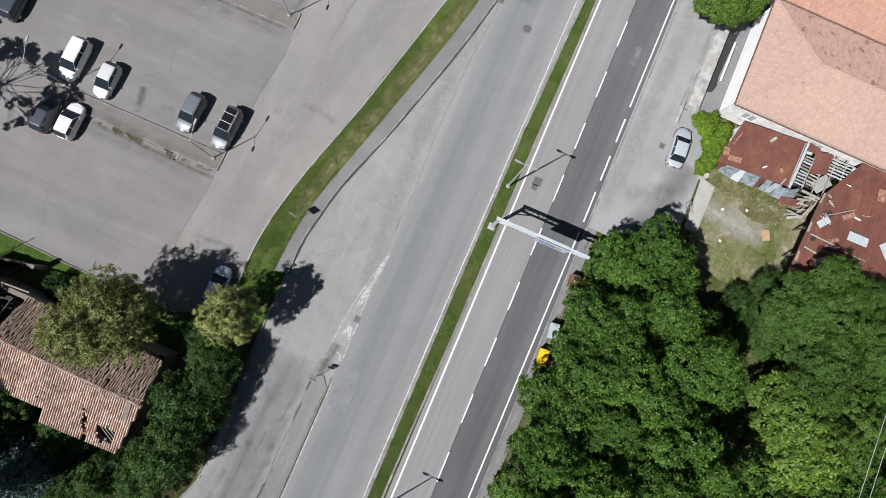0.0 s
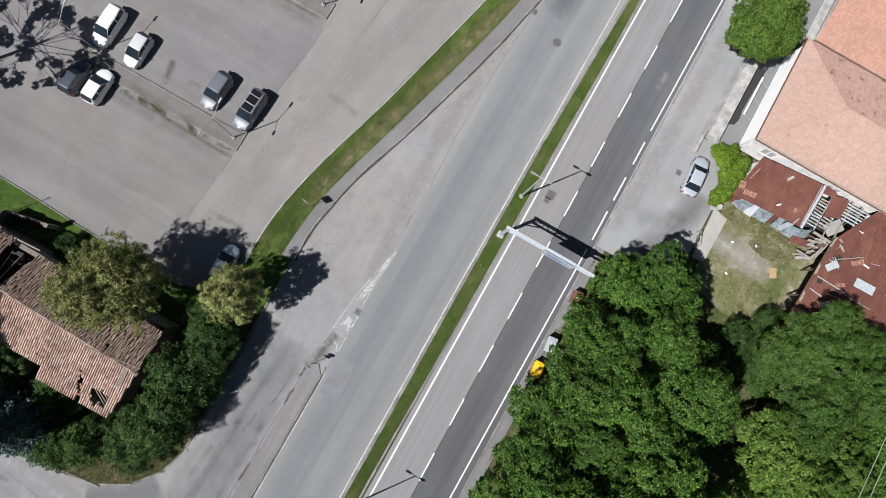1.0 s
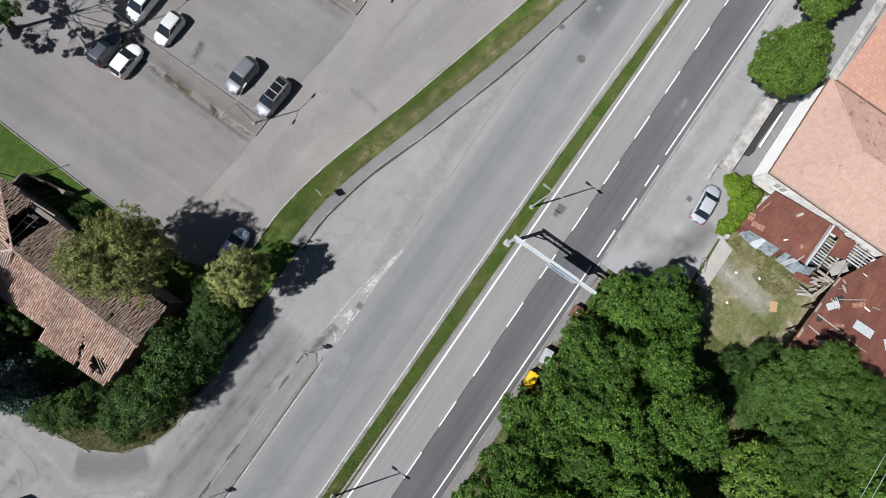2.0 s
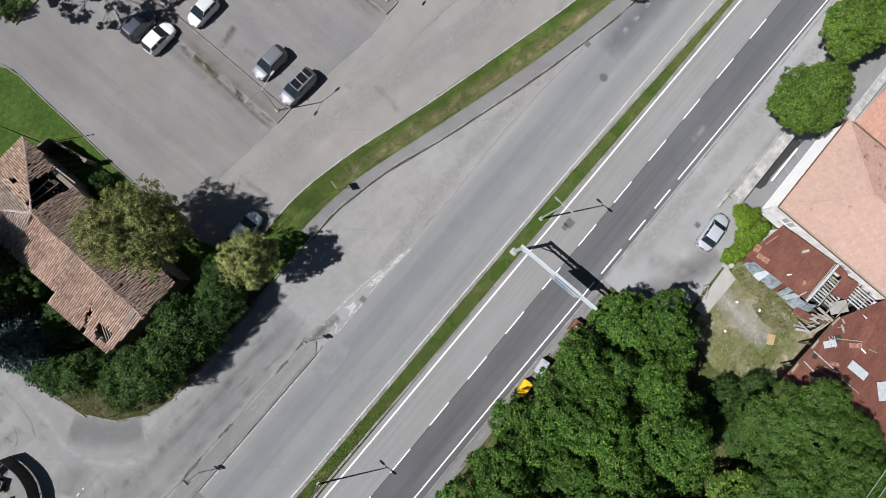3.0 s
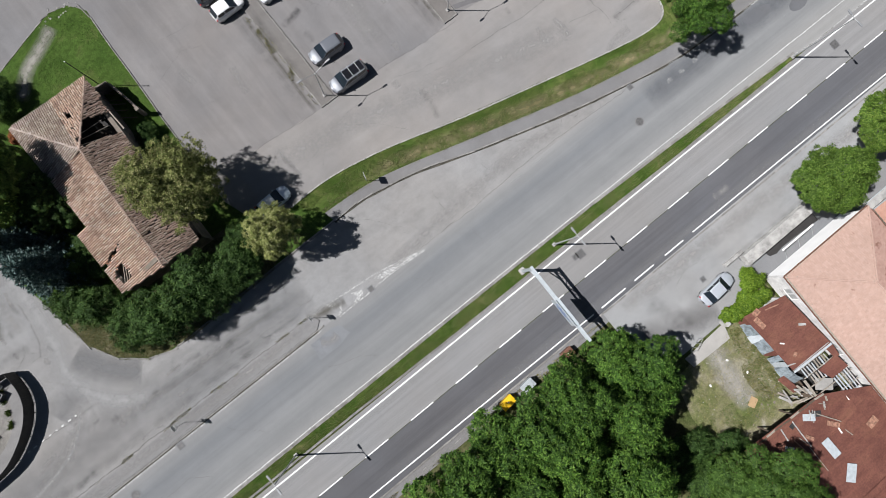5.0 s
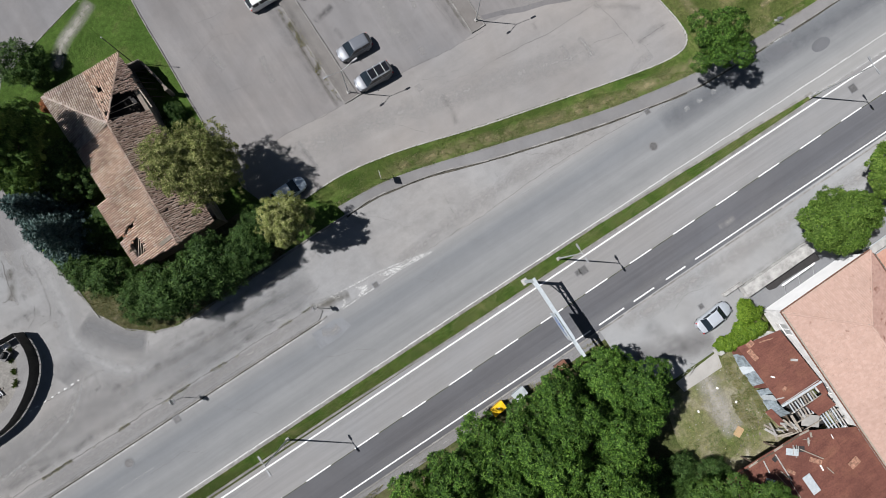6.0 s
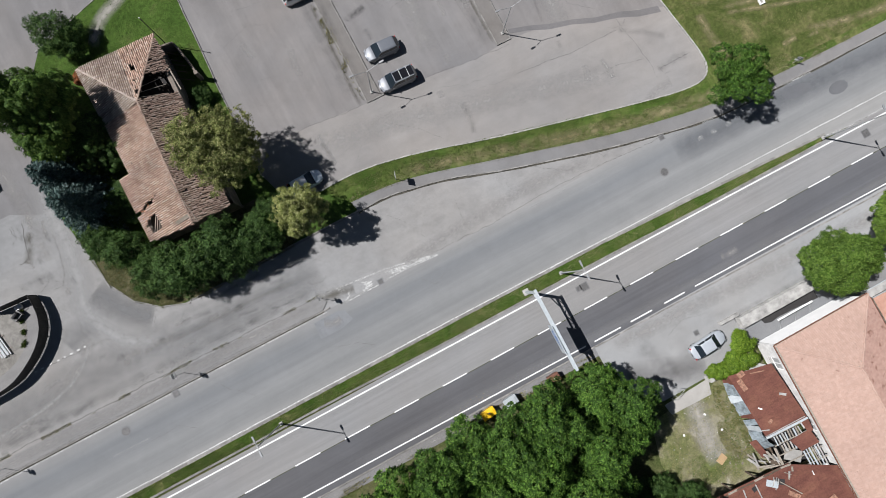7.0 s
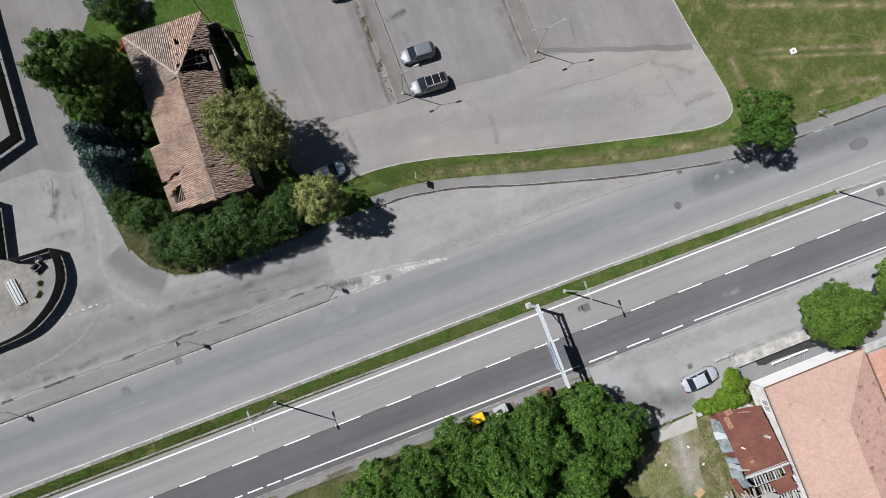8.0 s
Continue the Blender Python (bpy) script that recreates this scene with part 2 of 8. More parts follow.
kerb_m = Mat("kerb_concrete", 0.9, 0.0, 0.3)
kc = kerb_m.ramp(object_random(kerb_m), [(0.0, (0.215, 0.205, 0.19)), (0.6, (0.262, 0.252, 0.236)), (1.0, (0.31, 0.298, 0.28))])
kerb_m.color(kerb_m.mix(1.0, kc, kerb_m.ramp(kerb_m.noise(2.5, 6, 0.7), [(0.3, 0.6), (0.65, 1.1)]), "MULTIPLY"))
M_KERB = kerb_m.m
M_KERB_PALE = plain("pale_kerb_concrete", (0.37, 0.36, 0.335), 0.9, spread=0.4, scale=1.1)
M_CONC = plain("pale_concrete", (0.39, 0.38, 0.36), 0.9, spread=0.45, scale=1.3)
M_SILL = plain("dusty_sill_concrete", (0.36, 0.345, 0.32), 0.95, spread=0.14, scale=0.9)
M_DIRTYWHITE = plain("stained_white_plaster", (0.62, 0.61, 0.59), 0.9, spread=0.30, scale=1.1)
M_SHUTTER = plain("grey_shutter", (0.42, 0.425, 0.42), 0.7, spread=0.2, scale=3)
M_WALL = plain("wall_concrete", (0.30, 0.29, 0.27), 0.9, spread=0.3, scale=0.8)
M_WHITE = plain("white_plaster", (0.76, 0.755, 0.74), 0.85, spread=0.06, scale=0.9)
M_STONE = plain("old_plaster", (0.21, 0.18, 0.15), 0.95, spread=0.35, scale=1.2)
M_GALV = plain("galvanised_steel", (0.42, 0.43, 0.43), 0.5, 0.3, spread=0.15)
M_STEELW = plain("pale_painted_steel", (0.47, 0.51, 0.53), 0.5, 0.1, spread=0.2)
M_SHEET = plain("weathered_blue_sheet", (0.27, 0.315, 0.34), 0.6, 0.1, spread=0.65, scale=2.2)
M_DARKFENCE = plain("dark_fence_sheet", (0.045, 0.042, 0.04), 0.8, spread=0.3)
# Near-black for surfaces that stand in for deep shade.
M_SHADE_BLACK = plain("shade_black", (0.035, 0.033, 0.032), 0.85, spread=0.3, scale=2)
M_BLACK = plain("black_iron", (0.02, 0.02, 0.022), 0.5, 0.3)
M_RUBBER = plain("rubber", (0.018, 0.018, 0.019), 0.85)
M_GLASS = Mat("car_glass", 0.05, 0.0, 0.6).color((0.014, 0.020, 0.026)).m
M_RUST_BRIGHT = plain("bright_rust", (0.345, 0.185, 0.125), 0.85, spread=0.75, scale=4.5)
M_RED = plain("tail_lamp_red", (0.45, 0.02, 0.02), 0.25)
M_LAMP = plain("headlamp_clear", (0.30, 0.31, 0.33), 0.15, 0.2)
M_PLATE = plain("plate_white", (0.7, 0.7, 0.68), 0.5)
M_YELLOW = plain("yellow_plastic", (0.78, 0.47, 0.012), 0.45, spread=0.06)
M_BROWN = plain("brown_plastic", (0.16, 0.075, 0.05), 0.5)
M_GREY = plain("grey_plastic", (0.36, 0.39, 0.40), 0.5)
M_WOOD = plain("weathered_wood", (0.30, 0.265, 0.22), 0.9, spread=0.35, scale=5)
M_BARK = plain("bark", (0.10, 0.075, 0.055), 0.95, spread=0.4, scale=6)
M_TILE_OLD = tile_mat("old_clay_tile", [(0.0, (0.40, 0.262, 0.205)), (0.4, (0.58, 0.40, 0.318)), (0.75, (0.67, 0.495, 0.408)), (1.0, (0.70, 0.58, 0.505))])
M_RAWTILE = plain("raw_orange_clay", (0.50, 0.23, 0.13), 0.9, spread=0.25)
M_TILE_PALE = tile_mat("bleached_clay_tile", [(0.0, (0.34, 0.265, 0.225)), (0.5, (0.46, 0.38, 0.33)), (1.0, (0.56, 0.48, 0.43))], 0.25)
# Dirty tiles whose colour also holds the shade down between the ribs.
M_CHANNEL_SHADE = tile_mat("dirty_shaded_channel_tile", [(0.0, (0.115, 0.083, 0.066)), (1.0, (0.25, 0.175, 0.14))], 0.3)
# Mossy tiles, also darkened for the slopes facing away from the sun.
M_TILE_SHADE = tile_mat("shaded_mossy_clay_tile", [(0.0, (0.25, 0.175, 0.14)), (0.5, (0.365, 0.265, 0.215)), (1.0, (0.46, 0.365, 0.305))], 0.35)
M_TILE_NEW = roof_mat("salmon_clay_tile", [(0.0, (0.418, 0.284, 0.230)), (0.5, (0.440, 0.302, 0.247)), (1.0, (0.462, 0.322, 0.266))])
# More lichen, plus a darker base colour for the slope turned from the sun.
M_TILE_LICHEN_SHADE = roof_mat("shaded_lichen_clay_tile", [(0.0, (0.375, 0.235, 0.190)), (0.5, (0.405, 0.258, 0.210)), (1.0, (0.44, 0.285, 0.235))], 0.31)
M_TILE_ORANGE = roof_mat("orange_clay_tile", [(0.0, (0.43, 0.24, 0.18)), (0.5, (0.46, 0.265, 0.20)), (1.0, (0.485, 0.29, 0.22))])
rust = Mat("rusted_sheet", 0.75, 0.15, 0.3)
rc = rust.ramp(rust.noise(0.5, 7, 0.65, 0.4), [(0.26, (0.125, 0.050, 0.038)), (0.5, (0.168, 0.068, 0.050)), (0.68, (0.21, 0.092, 0.062)), (0.84, (0.34, 0.18, 0.105))])
rc = rust.mix(0.45, rc, rust.ramp(rust.noise(1.0, 6, 0.7, 0.5, (0.35, 1.6, 1)), [(0.34, (0.6, 0.56, 0.55)), (0.5, (1.0, 1.0, 1.0)), (0.66, (1.25, 1.25, 1.25)), (0.8, (1.9, 1.8, 1.6))]), "MULTIPLY")
rust.color(rust.mix(1.0, rc, rust.ramp(rust.noise(6, 4), [(0.3, 0.8), (0.7, 1.1)]), "MULTIPLY"))
M_RUST = rust.m
M_LEAF_GROVE = leaf("grove_leaf", (0.015, 0.041, 0.006), (0.049, 0.110, 0.014), (0.128, 0.218, 0.036))
M_LEAF_STREET = leaf("street_leaf", (0.034, 0.072, 0.008), (0.086, 0.150, 0.019), (0.19, 0.265, 0.052))
M_LEAF_PALE = leaf("pale_linden_leaf", (0.10, 0.125, 0.030), (0.215, 0.232, 0.068), (0.41, 0.40, 0.19))
M_LEAF_HEDGE = leaf("hedge_leaf", (0.015, 0.036, 0.008), (0.036, 0.076, 0.016), (0.092, 0.150, 0.040))
M_LEAF_GREEN = leaf("green_leaf", (0.030, 0.065, 0.010), (0.062, 0.115, 0.018), (0.120, 0.185, 0.035))
M_LEAF_FINE = leaf("fine_leaf", (0.026, 0.060, 0.009), (0.056, 0.110, 0.017), (0.102, 0.165, 0.032))
M_LEAF_LINDEN = leaf("linden_leaf", (0.085, 0.104, 0.026), (0.170, 0.186, 0.054), (0.35, 0.335, 0.15))
M_LEAF_DARK = leaf("dark_leaf", (0.016, 0.038, 0.008), (0.036, 0.074, 0.014), (0.078, 0.132, 0.028))
M_LEAF_BRIGHT = leaf("bright_leaf", (0.045, 0.090, 0.007), (0.105, 0.175, 0.013), (0.20, 0.275, 0.034))
M_NEEDLE = leaf("blue_needle", (0.042, 0.078, 0.072), (0.095, 0.145, 0.135), (0.19, 0.25, 0.245), 0.05)
M_BLADE = leaf("grass_blade", (0.045, 0.082, 0.016), (0.085, 0.13, 0.028), (0.16, 0.18, 0.06))
M_BLADE_MEDIAN = leaf("median_blade", (0.072, 0.150, 0.022), (0.132, 0.222, 0.040), (0.24, 0.30, 0.09), 0.3)
M_STRAW = leaf("straw_blade", (0.19, 0.175, 0.085), (0.28, 0.255, 0.14), (0.38, 0.35, 0.21))
M_BLADE_DRY = leaf("dry_blade", (0.12, 0.13, 0.035), (0.22, 0.20, 0.07), (0.34, 0.29, 0.14))


# ---- mesh helpers ----
def link_mesh(name, me, material, parent=None, label=""):
    ob = new(name, me)
    if material is not None and not me.materials:
        me.materials.append(material)
    if parent is not None:
        ob.parent = parent
    return tagged(ob, label)


def part(name, bm, material, parent=None, label=""):
    me = bpy.data.meshes.new(name)
    bm.to_mesh(me)
    bm.free()
    return link_mesh(name, me, material, parent, label)


def raw(name, verts, faces, material, parent=None, label="", smooth=False):
    me = bpy.data.meshes.new(name)
    me.from_pydata([tuple(v) for v in verts], [], [tuple(f) for f in faces])
    if smooth:
        me.polygons.foreach_set("use_smooth", [True] * len(me.polygons))
    me.update()
    return link_mesh(name, me, material, parent, label)


def empty(name, m=None):
    ob = new(name)
    if m is not None:
        ob.matrix_world = m
    return ob


def add_box(bm, size, m=Matrix(), bevel=0.0):
    r = bmesh.ops.create_cube(bm, size=1.0, matrix=m @ Matrix.Diagonal((*size, 1)))
    if bevel:
        edges = list({e for v in r["verts"] for e in v.link_edges})
        bmesh.ops.bevel(bm, geom=edges, offset=bevel, segments=2, affect="EDGES", profile=0.6)


def box(size, m=Matrix(), bevel=0.0):
    bm = bmesh.new()
    add_box(bm, size, m, bevel)
    return bm


def add_tube(bm, a, b, r0, r1=None, seg=10):
    a, b = Vector(a), Vector(b)
    d = b - a
    m = Matrix.Translation((a + b) / 2) @ d.to_track_quat("Z", "Y").to_matrix().to_4x4()
    bmesh.ops.create_cone(bm, cap_ends=True, segments=seg, radius1=r0, radius2=r0 if r1 is None else r1, depth=d.length, matrix=m)


def tube(a, b, r0, r1=None, seg=10):
    bm = bmesh.new()
    add_tube(bm, a, b, r0, r1, seg)
    return bm


def slab(name, outline, top, thick, material, parent=None, label="", bevel=0.0):
    """A flat plate with the given outline, its upper face at top."""
    bm = bmesh.new()
    vs = [bm.verts.new((x, y, top)) for x, y in outline]
    f = bm.faces.new(vs)
    if f.normal.z < 0 or sum(a[0] * b[1] - b[0] * a[1] for a, b in zip(outline, outline[1:] + outline[:1])) < 0:
        f.normal_flip()
    r = bmesh.ops.extrude_face_region(bm, geom=[f])
    for v in [v for v in r["geom"] if isinstance(v, bmesh.types.BMVert)]:
        v.co.z -= thick
    bmesh.ops.recalc_face_normals(bm, faces=bm.faces)
    if len(outline) > 4:
        bmesh.ops.triangulate(bm, faces=[q for q in bm.faces if len(q.verts) > 4])
    return part(name, bm, material, parent, label)


def along(points, step):
    """Places and headings at even steps on a line of points."""
    pts = [Vector((*p, 0)) for p in points]
    out, left = [], 0.0
    for a, b in zip(pts, pts[1:]):
        d = b - a
        n = left
        while n < d.length:
            out.append((a + d * (n / d.length), math.atan2(d.y, d.x)))
            n += step
        left = n - d.length
    return out


def smooth_line(points, rounds=2):
    """Corner cutting, with the ends held."""
    p = [Vector((*q, 0)) for q in points]
    for _ in range(rounds):
        q = [p[0]]
        for a, b in zip(p, p[1:]):
            q += [a * 0.75 + b * 0.25, a * 0.25 + b * 0.75]
        q.append(p[-1])
        p = q
    return [(v.x, v.y) for v in p]


def strip(points, width, rnd=None, jitter=0.0):
    """The outline of a band of that width on a line of points."""
    left, right = [], []
    for k, p in enumerate(points):
        a, b = Vector((*points[max(k - 1, 0)], 0)), Vector((*points[min(k + 1, len(points) - 1)], 0))
        d = (b - a).normalized()
        w = width / 2 * (1 + (rnd.uniform(-jitter, jitter) if rnd else 0))
        left.append((p[0] - d.y * w, p[1] + d.x * w))
        right.append((p[0] + d.y * w, p[1] - d.x * w))
    return left + right[::-1]


def band(name, points, width, z, material, parent=None, rnd=None, jitter=0.0, label=""):
    """A flat band of quads on a line of points, with thin sides."""
    o = strip(points, width, rnd, jitter)
    n = len(points)
    verts = [(x, y, z) for x, y in o]
    faces = [(k, k + 1, 2 * n - 2 - k, 2 * n - 1 - k)[::-1] for k in range(n - 1)]
    return raw(name, verts, faces, material, parent, label)


def structure(ob, label, category):
    return tagged(ob, label, category, kind="structure")


def kerb_run(name, points, width, height, label, stone=1.0, material=None):
    """A kerb of separate stones laid end to end."""
    root = empty(name)
    structure(root, label, "kerb")
    me = bpy.data.meshes.new("kerb_stone")
    bm = box((stone - 0.025, width, height + 0.1), Matrix.Translation((0, 0, (height - 0.1) / 2)), 0.012)
    bm.to_mesh(me)
    bm.free()
    me.materials.append(material or M_KERB)
    rnd = random.Random(len(points) * 7 + int(width * 1000))
    for p, a in along(points, stone):
        ob = new("kerb_stone", me)
        ob.parent = root
        ob.matrix_world = Matrix.Translation(p + Vector((math.cos(a), math.sin(a), 0)) * stone / 2 + Vector((rnd.uniform(-0.012, 0.012), rnd.uniform(-0.015, 0.015), rnd.uniform(-0.012, 0.008)))) @ Matrix.Rotation(a + rnd.uniform(-0.012, 0.012), 4, "Z")
    return root


# ---- the large ground ----
EDGE_L = 13.35          # left edge of the left carriageway
KERB_L = smooth_line([(-14.3, 21.5), (-11.0, 21.6), (-8.6, 21.2), (-3.9, 20.3), (0.3, 18.85), (2.1, 18.2), (13.9, 14.95), (20.6, 13.5), (25.2, 12.6), (29.0, 12.25), (37.0, 12.0), (47.0, 11.9), (80.0, 11.9)], 2)
WALK_L = smooth_line([(-14.6, 22.8), (-9.9, 22.6), (-5.9, 21.9), (2.6, 19.5), (14.4, 16.3), (21.2, 14.85), (28.6, 13.65), (36.0, 13.35), (47.6, 13.1), (80.0, 13.0)], 2)
GRASS_TOP = smooth_line([(-17.0, 25.5), (-13.5, 25.6), (-10.9, 25.4), (-8.8, 25.05), (-5.0, 24.3), (3.2, 21.9), (8.8, 20.55), (22.2, 17.35), (26.9, 16.6), (29.0, 17.1), (29.65, 18.9), (29.25, 22.2), (28.4, 27.0), (27.7, 32.5), (26.6, 45.0), (25.4, 60.0), (24.5, 75.0)], 2)
PLOT = [(-22.0, 30.0), (-21.9, 40.0), (-21.55, 46.0), (-21.4, 51.4), (-21.1, 55.8), (-22.2, 57.4), (-24.3, 57.95), (-26.2, 57.5), (-31.5, 55.9), (-37.4, 54.0), (-40.5, 50.0), (-43.3, 44.0), (-43.6, 37.5), (-42.3, 30.4), (-42.0, 27.0), (-40.4, 24.05), (-38.1, 22.1), (-35.9, 21.3), (-33.4, 21.2), (-22.2, 21.55), (-14.3, 21.65), (-14.6, 22.8), (-17.0, 25.5), (-20.5, 25.8)]

structure(slab("ground", [(-1500, -1500), (1500, -1500), (1500, 1500), (-1500, 1500)], -0.05, 0.5, M_GROUND), "rough ground of grass and soil", "ground")
structure(slab("parking_lot", [(-90, 13.2), (90, 13.2), (90, 100), (-90, 100)], 0.0, 0.04, M_LOT), "worn grey asphalt of the parking lot", "pavement")
aisle = [(-21.6, 33.3), (-16.4, 32.75), (-12.0, 32.4), (-8.3, 32.1), (-2.4, 31.85), (1.0, 31.5), (5.8, 31.0), (10.4, 31.3), (13.7, 31.0), (19.0, 29.5), (24.6, 28.0), (28.4, 26.6), (29.2, 22.2), (29.55, 19.0), (28.9, 17.2), (26.9, 16.7), (22.2, 17.4), (8.8, 20.5), (3.2, 21.85), (-5.0, 24.25), (-10.9, 25.35), (-17.0, 25.45), (-21.6, 27.0)]
structure(slab("lot_aisle", aisle, 0.004, 0.01, M_AISLE), "paler worn asphalt of the driving aisle", "pavement")
front = [(-90, 15.2), (-90, 39.0), (-48.0, 38.6), (-45.4, 37.2), (-43.7, 37.0), (-42.4, 30.4), (-41.9, 27.0), (-40.3, 24.05), (-38.1, 22.05), (-35.9, 21.2), (-33.4, 21.1), (-14.3, 21.45)] + KERB_L[1:-20] + [(20.6, 13.3), (-90, 13.3)]
structure(slab("frontage_pavement", front, 0.004, 0.03, M_FRONT), "cracked pale asphalt frontage beside the road", "pavement")
structure(slab("road_left", [(-90, 5.6), (8, 5.6), (20, 5.25), (30, 4.9), (37, 4.55), (41, 4.05), (90, 4.05), (90, 11.95), (47, 11.95), (37, 12.05), (29, 12.3), (25.2, 12.65), (20.6, 13.4), (-90, EDGE_L)], 0.008, 0.05, M_ROADL), "blue-grey worn asphalt carriageway", "road")
structure(slab("road_right", [(-90, 0.0), (90, 0.0), (90, 4.0), (-90, 4.0)], 0.008, 0.05, M_LANE), "pale grey asphalt lane", "road")
structure(slab("road_lane_dark", [(-90, -4.1), (90, -4.1), (90, -0.06), (-90, -0.06)], 0.010, 0.05, M_DARK), "freshly laid dark asphalt lane", "road")
structure(slab("apron", [(2.0, -4.1), (90, -4.1), (90, -8.9), (18.2, -8.9), (18.2, -12.6), (14.0, -12.9), (11.6, -13.15), (6.0, -13.15), (2.0, -10.5)], 0.002, 0.05, M_APRON), "stained pale asphalt apron and driveway", "pavement")
structure(slab("dirt_yard", [(11.6, -14.3), (14.0, -13.0), (18.3, -12.6), (18.3, -27), (4, -27), (3.0, -26), (2.4, -19), (3.6, -14.6), (6.6, -14.3)], -0.01, 0.04, M_DIRT), "bare dirt yard with dry grass and rubble", "ground")
structure(slab("back_yard", [(18.2, -8.95), (60, -8.95), (60, -14.4), (30.3, -14.4), (30.3, -12.8), (18.2, -12.8)], -0.02, 0.03, M_PATCH), "grey paved strip along the building", "pavement")
structure(slab("gate_sill", [(5.9, -13.6), (11.7, -13.35), (11.2, -15.05), (6.1, -14.9)], 0.02, 0.07, M_SILL), "pale concrete sill across the yard entrance", "pavement")
structure(slab("roadside_strip", [(-90, -4.1), (2.0, -4.1), (2.0, -5.3), (-90, -5.3)], -0.005, 0.05, M_WALKWAY), "dusty roadside strip below the trees", "pavement")
structure(slab("lawn", PLOT, 0.06, 0.12, M_GRASS), "green lawn round the old house", "lawn")
verge = WALK_L + [(80.0, 75.0)] + GRASS_TOP[::-1]
HEDGE_BED = [(-41.9, 31.5), (-42.0, 27.0), (-40.3, 24.1), (-38.0, 22.2), (-35.9, 21.4), (-33.4, 21.3), (-22.2, 21.65), (-20.6, 22.2), (-21.4, 25.4), (-23.6, 28.0), (-35.5, 28.2), (-38.2, 31.5)]
structure(slab("hedge_bed", HEDGE_BED, 0.068, 0.03, M_BED), "dry weedy soil under the hedge", "soil")
structure(slab("verge", verge, 0.07, 0.12, M_VERGE), "mown verge with green and straw-coloured grass", "grass")
structure(slab("meadow", [(29.8, 14.3), (80.0, 13.4), (80.0, 75.0), (25.0, 75.0), (26.9, 45.0), (28.0, 32.5), (28.7, 27.0), (29.5, 22.2), (29.9, 18.9)], 0.078, 0.05, M_MEADOW), "dry mown meadow grass", "grass")
structure(slab("footpath", KERB_L + WALK_L[::-1], 0.10, 0.15, M_WALKWAY), "narrow grey asphalt footpath", "pavement")
structure(slab("sidewalk", [(-90, 13.55), (-22.8, 13.55), (-22.0, 14.2), (-22.4, 15.0), (-90, 15.25)], 0.09, 0.12, M_SIDEWALK), "grey asphalt sidewalk with dust and weeds", "pavement")
structure(slab("median", [(-90, 4.45), (-40, 4.45), (-25, 4.4), (-12, 4.2), (8, 4.15), (20, 3.98), (36, 4.05), (38.0, 4.2), (36.9, 4.5), (30, 4.8), (20, 5.15), (8, 5.5), (-10, 5.6), (-90, 5.5)], 0.10, 0.15, M_VERGE), "grassy median strip", "grass")
FENCE_BEND = smooth_line([(-78.0, 20.9), (-58.2, 21.3), (-55.2, 21.5), (-53.5, 22.0), (-51.1, 23.5), (-49.6, 25.2), (-49.05, 26.8), (-49.0, 28.2), (-49.1, 29.3)], 1)
YARD_STRIP = smooth_line([(-66.0, 22.8), (-57.7, 23.0), (-54.6, 23.5), (-52.3, 25.0), (-51.4, 27.0), (-50.9, 29.2)], 2)
structure(slab("yard_path", FENCE_BEND + YARD_STRIP[::-1], 0.034, 0.05, M_SIDEWALK), "grey asphalt strip inside the yard fence", "pavement")
for name, pts in (("gravel_yard", YARD_STRIP + [(-53.3, 29.5), (-54.6, 30.1), (-53.6, 35.2), (-53.4, 36.6), (-60, 37.6), (-80, 38.0), (-80, 23.0)]),):
    structure(slab(name, pts, 0.03, 0.05, M_GRAVEL), "pale gravel yard behind walls", "ground")

structure(band("gutter", [(p[0] - 0.05, p[1] - 0.13) for p in KERB_L], 0.2, 0.015, M_GUTTER, rnd=random.Random(2), jitter=0.6), "dark dirt in the gutter below the kerb", "gutter")
structure(band("gutter", [(-88, 13.33), (-60, 13.32), (-40, 13.34), (-22.8, 13.33)], 0.12, 0.015, M_GUTTER, rnd=random.Random(3), jitter=0.4), "dark dirt in the gutter below the kerb", "gutter")
kerb_run("kerb", KERB_L, 0.14, 0.12, "grey concrete kerb along the footpath")
kerb_run("kerb", GRASS_TOP, 0.15, 0.14, "pale concrete kerb round the parking lot", 0.5, M_KERB_PALE)
kerb_run("kerb", [(-88, 13.45), (-22.8, 13.45)], 0.14, 0.10, "low grey kerb of the sidewalk")
kerb_run("kerb", [(-88, 5.66), (-10, 5.76), (8, 5.66), (20, 5.31), (30, 4.96), (37, 4.64)], 0.28, 0.12, "grey kerb of the median")
kerb_run("kerb", [(-88, 4.33), (-40, 4.33), (-25, 4.28), (-12, 4.08), (8, 4.03), (20, 3.86), (36, 3.93)], 0.22, 0.12, "grey kerb of the median")
kerb_run("kerb", smooth_line([(-22.0, 30.0), (-21.9, 40.0), (-21.55, 46.0), (-21.4, 51.4), (-21.1, 55.8), (-22.2, 57.4), (-24.3, 57.95), (-26.2, 57.5), (-31.5, 55.9), (-37.4, 54.0)], 1), 0.12, 0.10, "thin pale kerb of the lawn")
kerb_run("kerb", [(-42.3, 30.4), (-42.0, 27.0), (-40.4, 24.05), (-38.1, 22.1), (-35.9, 21.3), (-33.4, 21.2), (-22.2, 21.55), (-14.3, 21.6)], 0.14, 0.12, "worn grey kerb below the hedge")
kerb_run("kerb", [(2.2, -4.25), (60, -4.55)], 0.16, 0.03, "sunken grey gutter stones")
kerb_run("kerb", [(-88, -4.1), (2.0, -4.2)], 0.16, 0.08, "dusty grey kerb stones below the trees")


